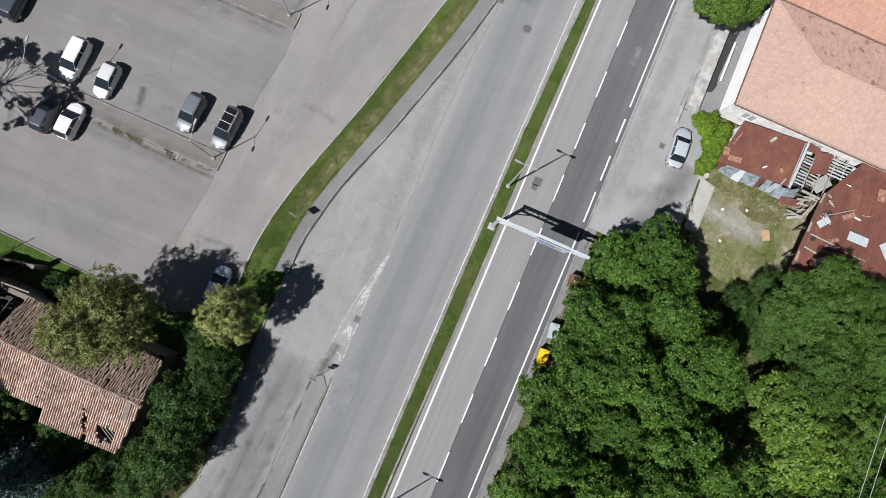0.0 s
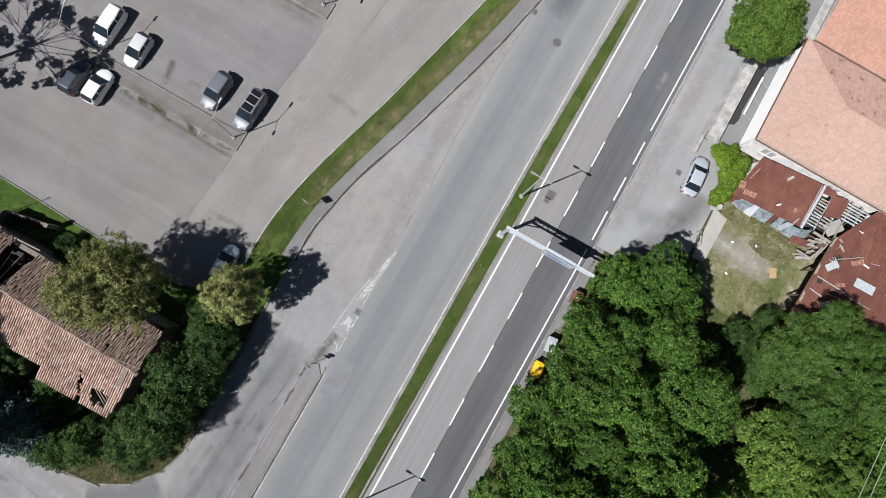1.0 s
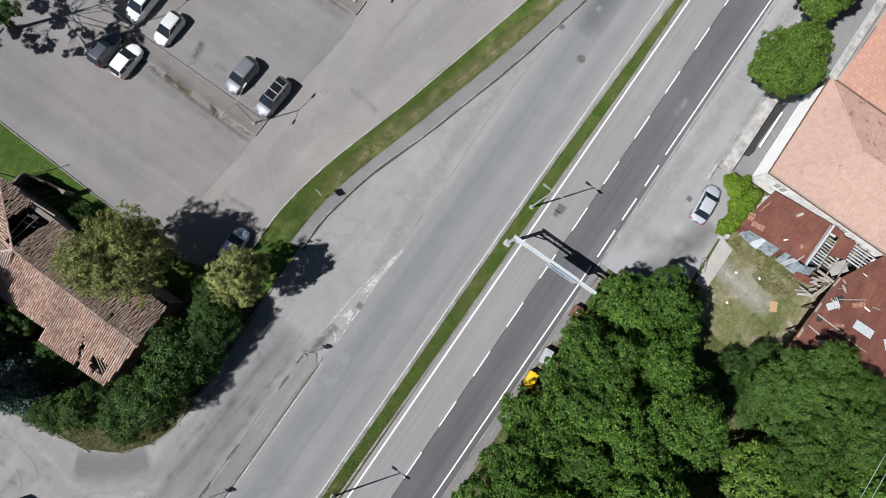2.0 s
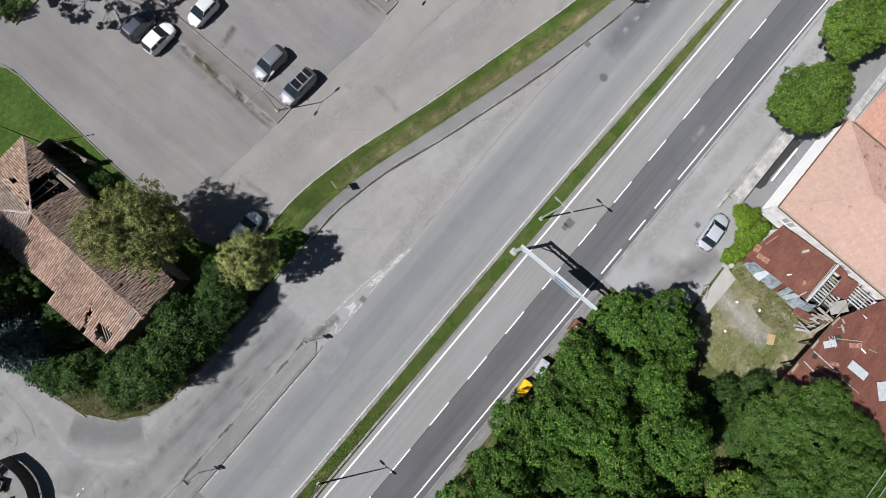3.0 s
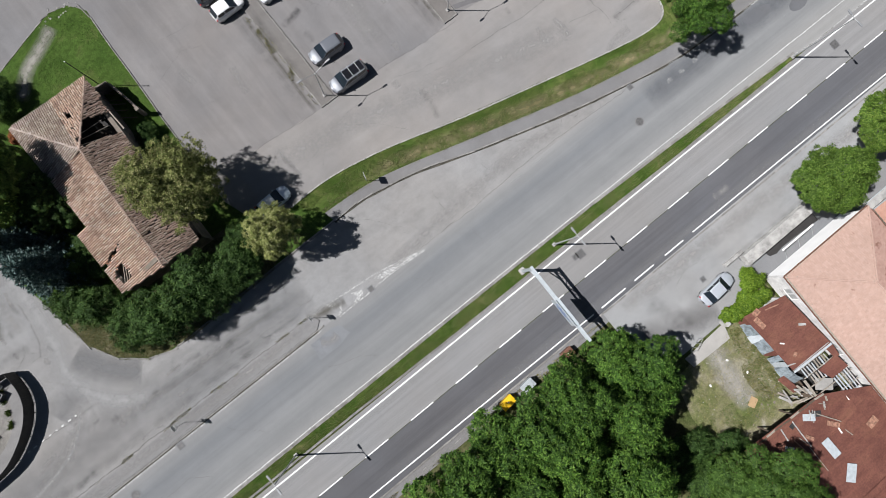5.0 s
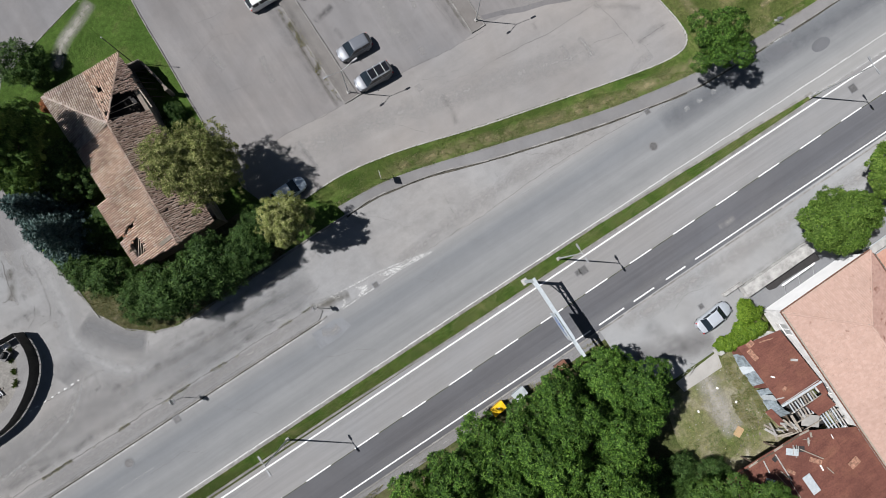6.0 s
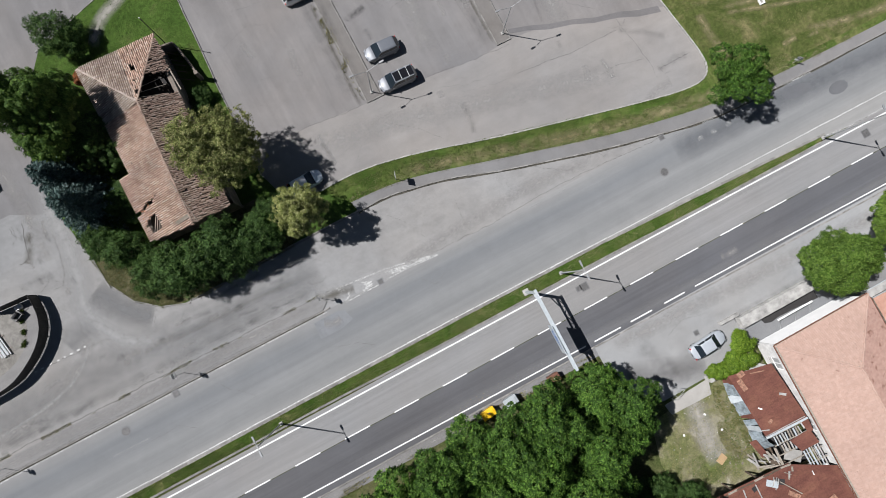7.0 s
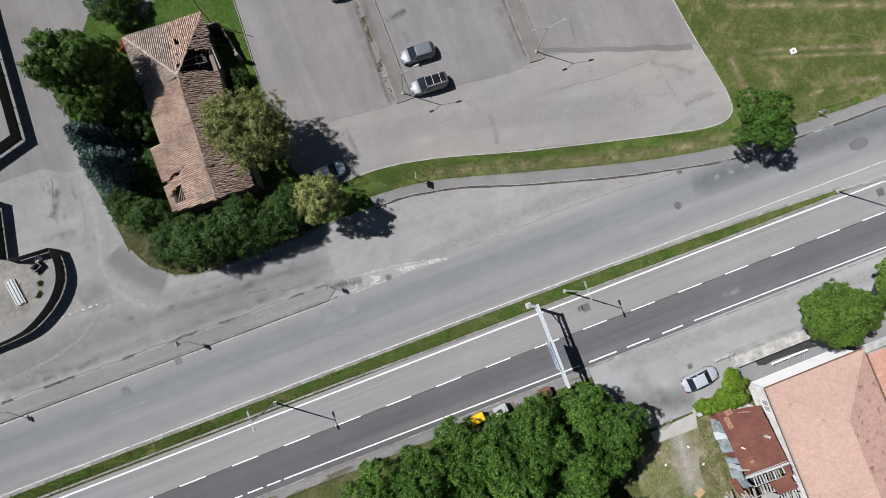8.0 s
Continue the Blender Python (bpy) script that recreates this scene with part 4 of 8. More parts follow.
for pts, w, mt, lab, z in (
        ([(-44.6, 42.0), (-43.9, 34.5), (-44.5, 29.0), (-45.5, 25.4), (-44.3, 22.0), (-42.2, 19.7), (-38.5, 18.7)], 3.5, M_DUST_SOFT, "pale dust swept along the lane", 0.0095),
        ([(-62.0, 18.4), (-50.0, 18.6), (-38.0, 18.2), (-26.0, 17.6), (-21.0, 17.6)], 6.0, M_DAMP, "darker weathered stretch of the frontage", 0.0085),
        ([(-43.6, 27.0), (-42.4, 24.8), (-41.2, 23.0), (-39.2, 21.4)], 3.6, M_SMOOTH, "smooth darker asphalt at the bend", 0.0125),
        ([(-48.6, 22.6), (-46.6, 23.4), (-45.0, 23.2)], 3.4, M_DAMP, "darker wedge of old asphalt", 0.0088),
        ([(-46.9, 44.0), (-46.3, 38.0), (-46.4, 32.0)], 2.2, M_DUST, "pale dust along the yard lane", 0.0088),
        ([(-23.4, 12.2), (-22.4, 11.7), (-21.4, 11.9)], 1.3, M_DUST, "pale dust on the repair patch", 0.0185),
        ([(21.0, 10.9), (27.0, 10.7), (36.0, 10.7), (48.0, 9.9), (62.0, 9.8)], 4.4, M_DAMP_ROAD, "darker smooth stretch of the outer lane", 0.0125),
        ([(-47.0, 36.0), (-47.9, 33.8), (-48.6, 32.8)], 1.2, M_SOILFILM, "brown dirt along a broken joint", 0.0125),
        ([(-50.5, 30.6), (-48.6, 30.9), (-46.6, 30.4)], 1.2, M_GRIME, "dark dirt outside the yard fence", 0.0125),
        ([(3.4, -8.6), (6.2, -10.0), (9.0, -11.0), (12.4, -12.0)], 3.6, M_DRIVE_DAMP, "darker worn asphalt in the driveway", 0.0125),
        ([(-28.0, -2.9), (-10.0, -3.0), (8.0, -3.2), (30.0, -3.3), (60.0, -3.4)], 1.6, M_DUST_FAINT, "pale dust along the lane's edge", 0.0135),
        ([(19.8, -2.2), (20.8, -2.3), (22.0, -2.2)], 1.0, M_DUST, "pale scuff on the dark lane", 0.0138),
        ([(-80.0, 3.0), (-40.0, 3.05), (0.0, 3.1), (40.0, 3.1)], 0.9, M_DUST_FAINT, "pale dust beside the median", 0.0118),
        ([(20.0, 16.6), (22.0, 18.2), (24.8, 18.4)], 1.2, M_DUST, "pale dusty spot in the lot corner", 0.0095),
        ([(-23.0, 15.0), (-20.8, 14.5), (-18.6, 14.1)], 1.6, M_SOILFILM, "brown dirt at the foot of the road sign", 0.0195),
        ([(-62.0, 17.0), (-54.0, 17.6), (-48.5, 20.0), (-46.0, 22.5)], 1.6, M_DUST, "pale dusty tyre track", 0.0105),
        ([(-60.0, 16.4), (-40.0, 16.2), (-22.0, 16.0)], 1.4, M_GRIME, "dirty strip beside the sidewalk", 0.0105),
        ([(-42.0, 18.6), (-33.0, 18.3), (-24.0, 17.9)], 1.0, M_GRIME, "dirty strip along the old joint", 0.011),
        ([(-80.0, 14.4), (-50.0, 14.5), (-23.0, 14.6)], 1.2, M_DUST, "dusty strip on the sidewalk", 0.0955),
        ([(-13.0, 13.9), (-6.0, 14.6), (3.0, 15.2), (12.0, 14.6)], 1.8, M_DUST, "pale worn strip on the frontage", 0.010),
        ([(-8.6, 32.0), (-8.4, 40.0), (-8.2, 51.0)], 0.7, M_SOILFILM, "soil and weeds at the island kerb", 0.006),
        ([(-7.4, 32.4), (-7.3, 40.0), (-7.2, 50.5)], 1.0, M_GRIME, "dirt on the parking island", 0.104),
        ([(8.4, 31.6), (8.3, 40.0), (8.3, 50.0)], 0.5, M_SOILFILM, "soil at the island kerb", 0.006),
        ([(6.5, -6.5), (8.0, -9.0), (10.0, -12.5)], 2.4, M_GRIME, "dark stains on the driveway", 0.006),
        ([(4.0, -5.2), (16.0, -5.6), (30.0, -6.2), (44.0, -6.5)], 2.2, M_DUST, "pale dust along the apron", 0.006),
        ([(18.0, -8.6), (24.0, -8.7), (30.0, -8.7)], 0.8, M_GRIME, "dark line at the wall foot", 0.006),
        ([(9.0, -14.6), (8.7, -16.2), (8.4, -18.0), (8.3, -20.2), (8.7, -21.8)], 3.2, M_TRACK, "bare pale track in the dirt yard", -0.004),
        ([(-16.5, 30.5), (-5.0, 28.5), (6.0, 25.8), (20.0, 22.0)], 3.2, M_DUST, "pale driving track in the lot", 0.0092),
        ([(1.5, 34.0), (2.0, 44.0), (2.5, 58.0)], 3.0, M_DUST, "pale driving track in the lot", 0.0065),
        ([(16.5, 30.0), (17.0, 40.0), (17.5, 56.0)], 3.0, M_DUST, "pale driving track in the lot", 0.0065),
        ([(-9.2, 33.0), (-9.1, 42.0), (-9.0, 50.0)], 1.5, M_GRIME, "dirt washed along the island", 0.0062),
        ([(7.6, 31.4), (7.5, 40.0), (7.4, 50.0)], 1.5, M_GRIME, "dirt washed along the island", 0.0062),
        ([(22.0, 26.5), (24.2, 25.4), (26.8, 23.4)], 1.0, M_GRIME, "dark tyre dirt in the lot corner", 0.0092),
        ([(24.0, 20.2), (26.0, 20.6), (28.0, 20.4)], 1.2, M_GRIME, "dark dirt in the lot corner", 0.0094),
        ([(-2.9, 42.3), (-3.6, 42.1), (-4.6, 41.95), (-5.6, 41.65)], 1.0, M_OIL, "dark oil stain in the lot", 0.007),
        ([(-90.0, -4.7), (-40.0, -4.7), (2.0, -4.8)], 1.2, M_DUST, "dusty roadside", 0.002)):
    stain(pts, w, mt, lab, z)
wear_r = random.Random(77)
for k in range(64):                              # small worn, dusty and dirty places
    if k < 34:
        x, y, a = wear_r.uniform(-62, -22), wear_r.uniform(15.6, 20.4), wear_r.uniform(-0.25, 0.25)
        n, w, mt = wear_r.uniform(0.6, 2.6), wear_r.uniform(0.3, 0.9), (M_GRIME, M_DUST, M_DUST, M_GRIME)[k % 4]
        z = 0.0128 + 0.0001 * (k % 8)
    elif k < 44:
        x, y, a = wear_r.uniform(-49, -45), wear_r.uniform(24, 37), wear_r.uniform(1.2, 1.9)
        n, w, mt, z = wear_r.uniform(0.5, 2.0), wear_r.uniform(0.3, 0.8), (M_GRIME, M_DUST)[k % 2], 0.0128 + 0.0001 * (k % 8)
    else:
        x, y, a = wear_r.uniform(-18, 24), wear_r.uniform(22.0, 58.0), wear_r.uniform(1.3, 1.8)
        n, w, mt, z = wear_r.uniform(0.8, 4.0), wear_r.uniform(0.4, 1.0), (M_GRIME, M_DUST, M_DUST)[k % 3], 0.0096 + 0.0001 * (k % 8)
    bend = wear_r.uniform(-0.3, 0.3)
    stain([(x - n * math.cos(a) / 2, y - n * math.sin(a) / 2), (x - bend * math.sin(a), y + bend * math.cos(a)), (x + n * math.cos(a) / 2, y + n * math.sin(a) / 2)], w, mt, "small worn and dirty place in the asphalt", z)


# ---- roofs ----
def inside(p, poly):
    n, hit = len(poly), False
    for k in range(n):
        a, b = poly[k], poly[k - 1]
        if (a[1] > p[1]) != (b[1] > p[1]) and p[0] < (b[0] - a[0]) * (p[1] - a[1]) / (b[1] - a[1]) + a[0]:
            hit = not hit
    return hit


def tiled_plane(name, corners, material, parent, pitch, course, round_tile, holes=(), seed=0, jitter=0.02, label=""):
    """Rows of single clay tiles over a sloping plane, left out where a hole is."""
    P = [Vector(c) for c in corners]
    nrm = (P[1] - P[0]).cross(P[2] - P[0]).normalized()
    if nrm.z < 0:
        nrm = -nrm
    down = (Vector((0, 0, -1)) + nrm * nrm.z).normalized()
    side = nrm.cross(down)
    org = P[0]
    poly = [((p - org).dot(side), (p - org).dot(down)) for p in P]
    u0, u1 = min(p[0] for p in poly), max(p[0] for p in poly)
    v0, v1 = min(p[1] for p in poly), max(p[1] for p in poly)
    r = random.Random(seed)
    V, F = [], []
    nu, nv = int((u1 - u0) / pitch) + 1, int((v1 - v0) / course) + 1
    for i in range(nu):
        for j in range(nv):
            u, v = u0 + (i + 0.5) * pitch, v0 + (j + 0.5) * course
            if not inside((u, v), poly):
                continue
            w = org + side * u + down * v
            if any(inside((w.x, w.y), h) for h in holes):
                continue
            if r.random() < 0.0015 and round_tile:
                continue
            u += r.uniform(-jitter, jitter)
            v += r.uniform(-jitter, jitter)
            turn = r.uniform(-jitter, jitter) * 2
            lift = r.uniform(0, jitter * 0.6)
            L = course * 0.62
            b = len(V)

            def at(du, dv, h):
                return org + side * (u + du + dv * turn) + down * (v + dv) + nrm * (h + lift)

            if round_tile:
                hw = pitch * 0.35
                for dv, k, h0 in ((-L, 0.88, 0.03), (L, 1.0, 0.06)):
                    for a in (180, 130, 90, 50, 0):
                        V.append(at(hw * k * math.cos(radians(a)), dv, h0 + hw * 1.15 * math.sin(radians(a))))
                F += [(b + q, b + q + 1, b + q + 6, b + q + 5) for q in range(4)]
                F.append((b + 9, b + 8, b + 7, b + 6, b + 5))
                V += [at(-pitch * 0.52, -L, 0.0), at(pitch * 0.52, -L, 0.0), at(pitch * 0.52, L, 0.02), at(-pitch * 0.52, L, 0.02)]
                F.append((b + 10, b + 11, b + 12, b + 13))
            else:
                hw = pitch * 0.497
                V += [at(-hw, -L, 0.0), at(hw, -L, 0.0), at(hw, L * 0.75, 0.03), at(-hw, L * 0.75, 0.03), at(-hw, L * 0.75, 0.0), at(hw, L * 0.75, 0.0), at(-hw * 0.55, -L, 0.006), at(-hw * 0.25, -L, 0.0), at(-hw * 0.25, L * 0.75, 0.03), at(-hw * 0.55, L * 0.75, 0.036)]
                F += [(b, b + 6, b + 9, b + 3), (b + 6, b + 7, b + 8, b + 9), (b + 7, b + 1, b + 2, b + 8), (b + 3, b + 2, b + 5, b + 4)]
    ob = raw(name, V, F, material, parent, label)
    if round_tile:                               # the sunken channel tiles are dirtier, with rib shade in their colour
        ob.data.materials.append(M_CHANNEL_SHADE)
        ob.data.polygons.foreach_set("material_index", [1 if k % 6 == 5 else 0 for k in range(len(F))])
    return tagged(ob, kind="stuff")


def ridge_row(name, a, b, material, parent, seed):
    """Half-round cap tiles laid one over another on a ridge or hip."""
    a, b = Vector(a), Vector(b)
    d = (b - a)
    n = int(d.length / 0.36)
    d.normalize()
    side = d.cross(Vector((0, 0, 1))).normalized()
    up = side.cross(d)
    r = random.Random(seed)
    V, F = [], []
    for k in range(n):
        c = a + d * (0.36 * k) + side * r.uniform(-0.03, 0.03)
        q = len(V)
        for s, w in ((0.0, 0.085), (0.42, 0.11)):
            for t in (190, 145, 90, 35, -10):
                V.append(c + d * s + side * (w * math.cos(radians(t))) + up * (0.05 + 0.085 * math.sin(radians(t)) + s * 0.04))
        F += [(q + e, q + e + 1, q + e + 6, q + e + 5) for e in range(4)]
        F.append((q + 9, q + 8, q + 7, q + 6, q + 5))
    return tagged(raw(name, V, F, material, parent), kind="stuff")


# the old farmhouse with its broken tile roof
def old_house():
    root = empty("old_house")
    tagged(root, "derelict stone house with a broken clay tile roof", "house")
    we, ee, rz = 3.5, 3.8, 5.55
    W, N = (-33.5, 48.0, we), (-24.75, 47.7, ee - 0.25)
    J, RS = (-28.9, 41.0, rz), (-29.45, 27.2, rz)
    S, SE = (-34.6, 27.95, we), (-25.65, 27.45, ee)
    NOTCH_S, NOTCH_N = (-34.6, 35.4, we), (-33.2, 35.4, we + 0.42)
    E_S = (-25.05, 41.0, ee)
    hole_e = [(-27.7, 43.9), (-24.4, 43.1), (-24.5, 40.9), (-28.7, 41.2)]
    hole_s = [(-34.1, 28.5), (-34.2, 29.7), (-33.6, 30.2), (-32.8, 30.2), (-32.5, 29.3), (-32.7, 28.7)]
    rip = [(-34.7, 31.3), (-33.9, 31.35), (-33.3, 31.8), (-32.7, 31.75), (-31.8, 31.95), (-32.4, 31.4), (-33.0, 31.45), (-33.6, 31.0), (-34.7, 30.9)]
    nick = [(-28.3, 45.6), (-28.05, 45.7), (-27.9, 44.6), (-28.2, 44.5)]
    nick2 = [(-28.75, 42.4), (-28.4, 42.4), (-28.35, 41.8), (-28.75, 41.8)]
    tiled_plane("roof_slope", [S, NOTCH_S, NOTCH_N, (-33.3, 36.0, we + 0.38), (-33.4, 41.0, we), (J[0], J[1], rz), RS], M_TILE_OLD, root, 0.21, 0.34, True, [hole_s, rip], 1, 0.016, "faded orange clay tiles with holes")
    tiled_plane("roof_slope", [(-33.4, 40.9, we), W, J], M_TILE_PALE, root, 0.21, 0.34, True, [], 2, 0.02, "bleached clay tiles")
    tiled_plane("roof_slope", [W, (-28.9, 47.85, we), J], M_TILE_PALE, root, 0.21, 0.34, True, [], 3, 0.015, "bleached clay tiles")
    tiled_plane("roof_slope", [(-28.9, 47.85, we), N, J], M_TILE_OLD, root, 0.21, 0.34, True, [nick, nick2], 4, 0.03, "faded orange clay tiles")
    tiled_plane("roof_slope", [N, E_S, J], M_TILE_SHADE, root, 0.21, 0.34, True, [hole_e], 5, 0.075, "slipping clay tiles round a hole, coloured dark for the shaded side")
    tiled_plane("roof_slope", [E_S, SE, RS, J], M_TILE_SHADE, root, 0.21, 0.34, True, [hole_e], 6, 0.065, "mossy clay tiles coloured dark for the shaded side")
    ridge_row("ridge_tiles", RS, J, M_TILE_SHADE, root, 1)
    ridge_row("ridge_tiles", J, W, M_TILE_PALE, root, 2)
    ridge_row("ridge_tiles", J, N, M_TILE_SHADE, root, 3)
    outer = [(-34.1, 28.3), (-34.1, 35.2), (-32.9, 35.5), (-33.0, 47.4), (-25.3, 47.2), (-25.6, 28.0), (-34.1, 28.3)]
    for a, b in zip(outer, outer[1:]):
        part("wall", wall_mesh(a, b, 0.45, 3.35), M_STONE, root, "crumbling plastered stone wall")
    bm = bmesh.new()
    for y in (28.1,):
        pts = [(-34.2, y, 3.3), (-25.7, y - 0.3, 3.5), (RS[0], y - 0.15, rz - 0.12)]
        f = bm.faces.new([bm.verts.new(p) for p in pts])
        r = bmesh.ops.extrude_face_region(bm, geom=[f])
        bmesh.ops.translate(bm, vec=(0, 0.4, 0), verts=[v for v in r["geom"] if isinstance(v, bmesh.types.BMVert)])
    bmesh.ops.recalc_face_normals(bm, faces=bm.faces)
    part("gable", bm, M_STONE, root, "plastered gable wall")
    # The floor's near-black colour stands for the dim interior.
    part("floor", box((8.2, 19.0, 0.1), Matrix.Translation((-29.6, 37.8, 0.1))), M_SHADE_BLACK, root, "near-black floor coloured for the shade inside the house")
    part("ridge_beam", tube((RS[0], RS[1], rz - 0.15), (J[0], J[1], rz - 0.15), 0.11), M_WOOD, root)
    rr = random.Random(5)
    for k in (1, 4, 7):
        part("rafter", tube((-28.7, 41.3 + 0.2 * k, rz - 0.35 - 0.08 * k), (-25.6 + rr.uniform(-1.8, 0), 41.2 + 0.3 * k, ee - 0.5 + rr.uniform(-0.4, 0.1)), 0.035), M_WOOD, root)
    # Extra near-black floor, added so the roof hole reads as dark as shade.
    part("attic_floor", box((7.4, 18.4, 0.1), Matrix.Translation((-29.4, 37.7, 1.6))), M_SHADE_BLACK, root, "near-black attic floor added for the shade inside the house")
    part("wall_plate", box((0.14, 2.6, 0.12), Matrix.Translation((-24.85, 42.3, ee - 0.05)) @ Matrix.Rotation(0.05, 4, "Z"), 0.02), M_WOOD, root, "weathered exposed wall plate")
    for k in range(4):
        part("rafter", tube((-34.1 + 0.35 * k, 28.3, we + 0.1 * k), (-32.6 + 0.2 * k, 30.6, we + 0.4), 0.045), M_WOOD, root)
    part("verge_board", tube((RS[0] + 0.5, RS[1] - 0.12, rz - 0.1), (RS[0] - 0.1, J[1] * 0.35 + RS[1] * 0.65, rz + 0.12), 0.06), M_WOOD, root, "loose grey pole along the ridge")
    for k in range(26):                          # raw orange shards round the torn eave
        x, y = rr.choice(((-33.3, 31.4), (-32.4, 31.7), (-33.9, 31.1), (-33.3, 30.3), (-34.1, 30.2)))
        x, y = x + rr.uniform(-0.35, 0.35), y + rr.uniform(-0.3, 0.3)
        part("tile_shard", box((rr.uniform(0.08, 0.2), rr.uniform(0.06, 0.12), 0.03), pose(x, y, we + 0.38 * (x + 34.6) + 0.16, rr.uniform(-15, 15), -20 + rr.uniform(-15, 15), rr.uniform(0, 180))), (M_RAWTILE, M_RAWTILE, M_TILE_OLD)[k % 3], root)
    # the ruined lean-to on the shaded side
    for a, b, h in (((-23.7, 47.0), (-23.4, 45.4), 1.5), ((-23.35, 45.2), (-23.0, 43.0), 1.1), ((-25.2, 47.3), (-23.8, 47.1), 1.9)):
        part("lean_to_wall", wall_mesh(a, b, 0.22, h), M_STONE, root, "broken lean-to wall")
    part("lean_to_pier", box((0.4, 0.4, 2.0), Matrix.Translation((-22.95, 42.9, 1.0)), 0.04), M_STONE, root)
    for k in range(5):
        part("fallen_rafter", tube((-25.2, 46.6 - 0.8 * k, 2.4 + rr.uniform(-0.5, 0.2)), (-23.2 + rr.uniform(-0.9, 0.2), 46.2 - 0.85 * k, 0.4 + rr.random()), 0.05), M_BARK, root)
    return root


def wall_mesh(a, b, thick, height, base=-0.1):
    d = Vector((b[0] - a[0], b[1] - a[1], 0))
    c = Vector(((a[0] + b[0]) / 2, (a[1] + b[1]) / 2, (height + base) / 2))
    return box((d.length + thick, thick, height - base), Matrix.Translation(c) @ Matrix.Rotation(math.atan2(d.y, d.x), 4, "Z"), 0.02)


# the large building with the salmon hip roof
def big_building():
    root = empty("large_building")
    tagged(root, "large white building with a salmon clay tile hip roof", "building")
    x0, x1, y0, y1, e, rz = 18.45, 30.45, -12.45, -58.0, 3.65, 5.65
    C, A, V = (x0, y0, e), (x1, y0, e), ((x0 + x1) / 2 + 0.1, y0 - 5.6, rz)
    B = ((x0 + x1) / 2 + 0.1, y1, rz)
    tiled_plane("roof_slope", [C, V, B, (x0, y1, e)], M_TILE_NEW, root, 0.23, 0.33, False, [], 11, 0.006, "salmon clay tiles with dark blotches")
    tiled_plane("roof_slope", [C, A, V], M_TILE_NEW, root, 0.23, 0.33, False, [], 12, 0.006, "salmon clay tiles")
    tiled_plane("roof_slope", [A, (x1, y1, e), B, V], M_TILE_LICHEN_SHADE, root, 0.23, 0.33, False, [], 13, 0.006, "salmon clay tiles with dark lichen, toned darker for the shaded slope")
    bm = bmesh.new()
    top = [bm.verts.new(p) for p in (C, A, V, B, (x1, y1, e), (x0, y1, e))]
    for f in ((0, 2, 1), (0, 5, 3, 2), (1, 2, 3, 4)):
        bm.faces.new([top[k] for k in f])
    bmesh.ops.translate(bm, vec=(0, 0, -0.06), verts=bm.verts)
    bmesh.ops.solidify(bm, geom=bm.faces[:], thickness=0.10)
    part("roof_deck", bm, M_WOOD, root, "boarded roof deck")
    for k, (a, b) in enumerate(((C, V), (A, V), (V, B))):
        ridge_row("ridge_tiles", a, b, M_TILE_NEW, root, 20 + k)
    for a, b in (((x0 - 0.06, y0 + 0.06, e - 0.05), (x0 - 0.06, y1, e - 0.05)), ((x0, y0 + 0.08, e - 0.05), (x1, y0 + 0.08, e - 0.05))):
        part("gutter", tube(a, b, 0.07), M_BROWN, root, "dark brown gutter")
    wins = [(-14.9, 1.5), (-22.3, 1.6), (-29.5, 1.6), (-36.5, 1.6)]
    xw, zs, zt = x0 + 0.12, 1.2, 2.7
    cuts, y = [], y0 - 0.1
    for c, w in wins:
        cuts.append((y, c + w / 2, -0.1, e - 0.1))
        cuts.append((c + w / 2, c - w / 2, -0.1, zs))
        cuts.append((c + w / 2, c - w / 2, zt, e - 0.1))
        y = c - w / 2
    cuts.append((y, y1, -0.1, e - 0.1))
    for a, b, lo, hi in cuts:
        part("wall", box((0.35, a - b, hi - lo), Matrix.Translation((xw + 0.175, (a + b) / 2, (lo + hi) / 2))), M_DIRTYWHITE, root, "stained white plastered wall")
    part("wall", box((x1 - x0 - 0.94, 0.35, e - 0.05), Matrix.Translation(((x0 + x1) / 2, y0 - 0.27, e / 2 - 0.1))), M_WHITE, root, "white plastered end wall")
    for c, w in wins:
        win = part("window", box((0.04, w, zt - zs), Matrix.Translation((xw + 0.2, c, (zs + zt) / 2))), M_SHUTTER, root, "grey shuttered window in the white wall")
        part("sill", box((0.28, w + 0.2, 0.07), Matrix.Translation((xw + 0.02, c, zs - 0.03)), 0.01), M_CONC, win)
        bm = bmesh.new()
        for s in (-1, 0, 1):
            add_box(bm, (0.07, 0.07, zt - zs), Matrix.Translation((xw + 0.17, c + s * (w / 2 - 0.035), (zs + zt) / 2)))
        for z in (zs + 0.035, zt - 0.035):
            add_box(bm, (0.06, w, 0.07), Matrix.Translation((xw + 0.17, c, z)))
        part("frame", bm, M_WHITE, win)
    return root


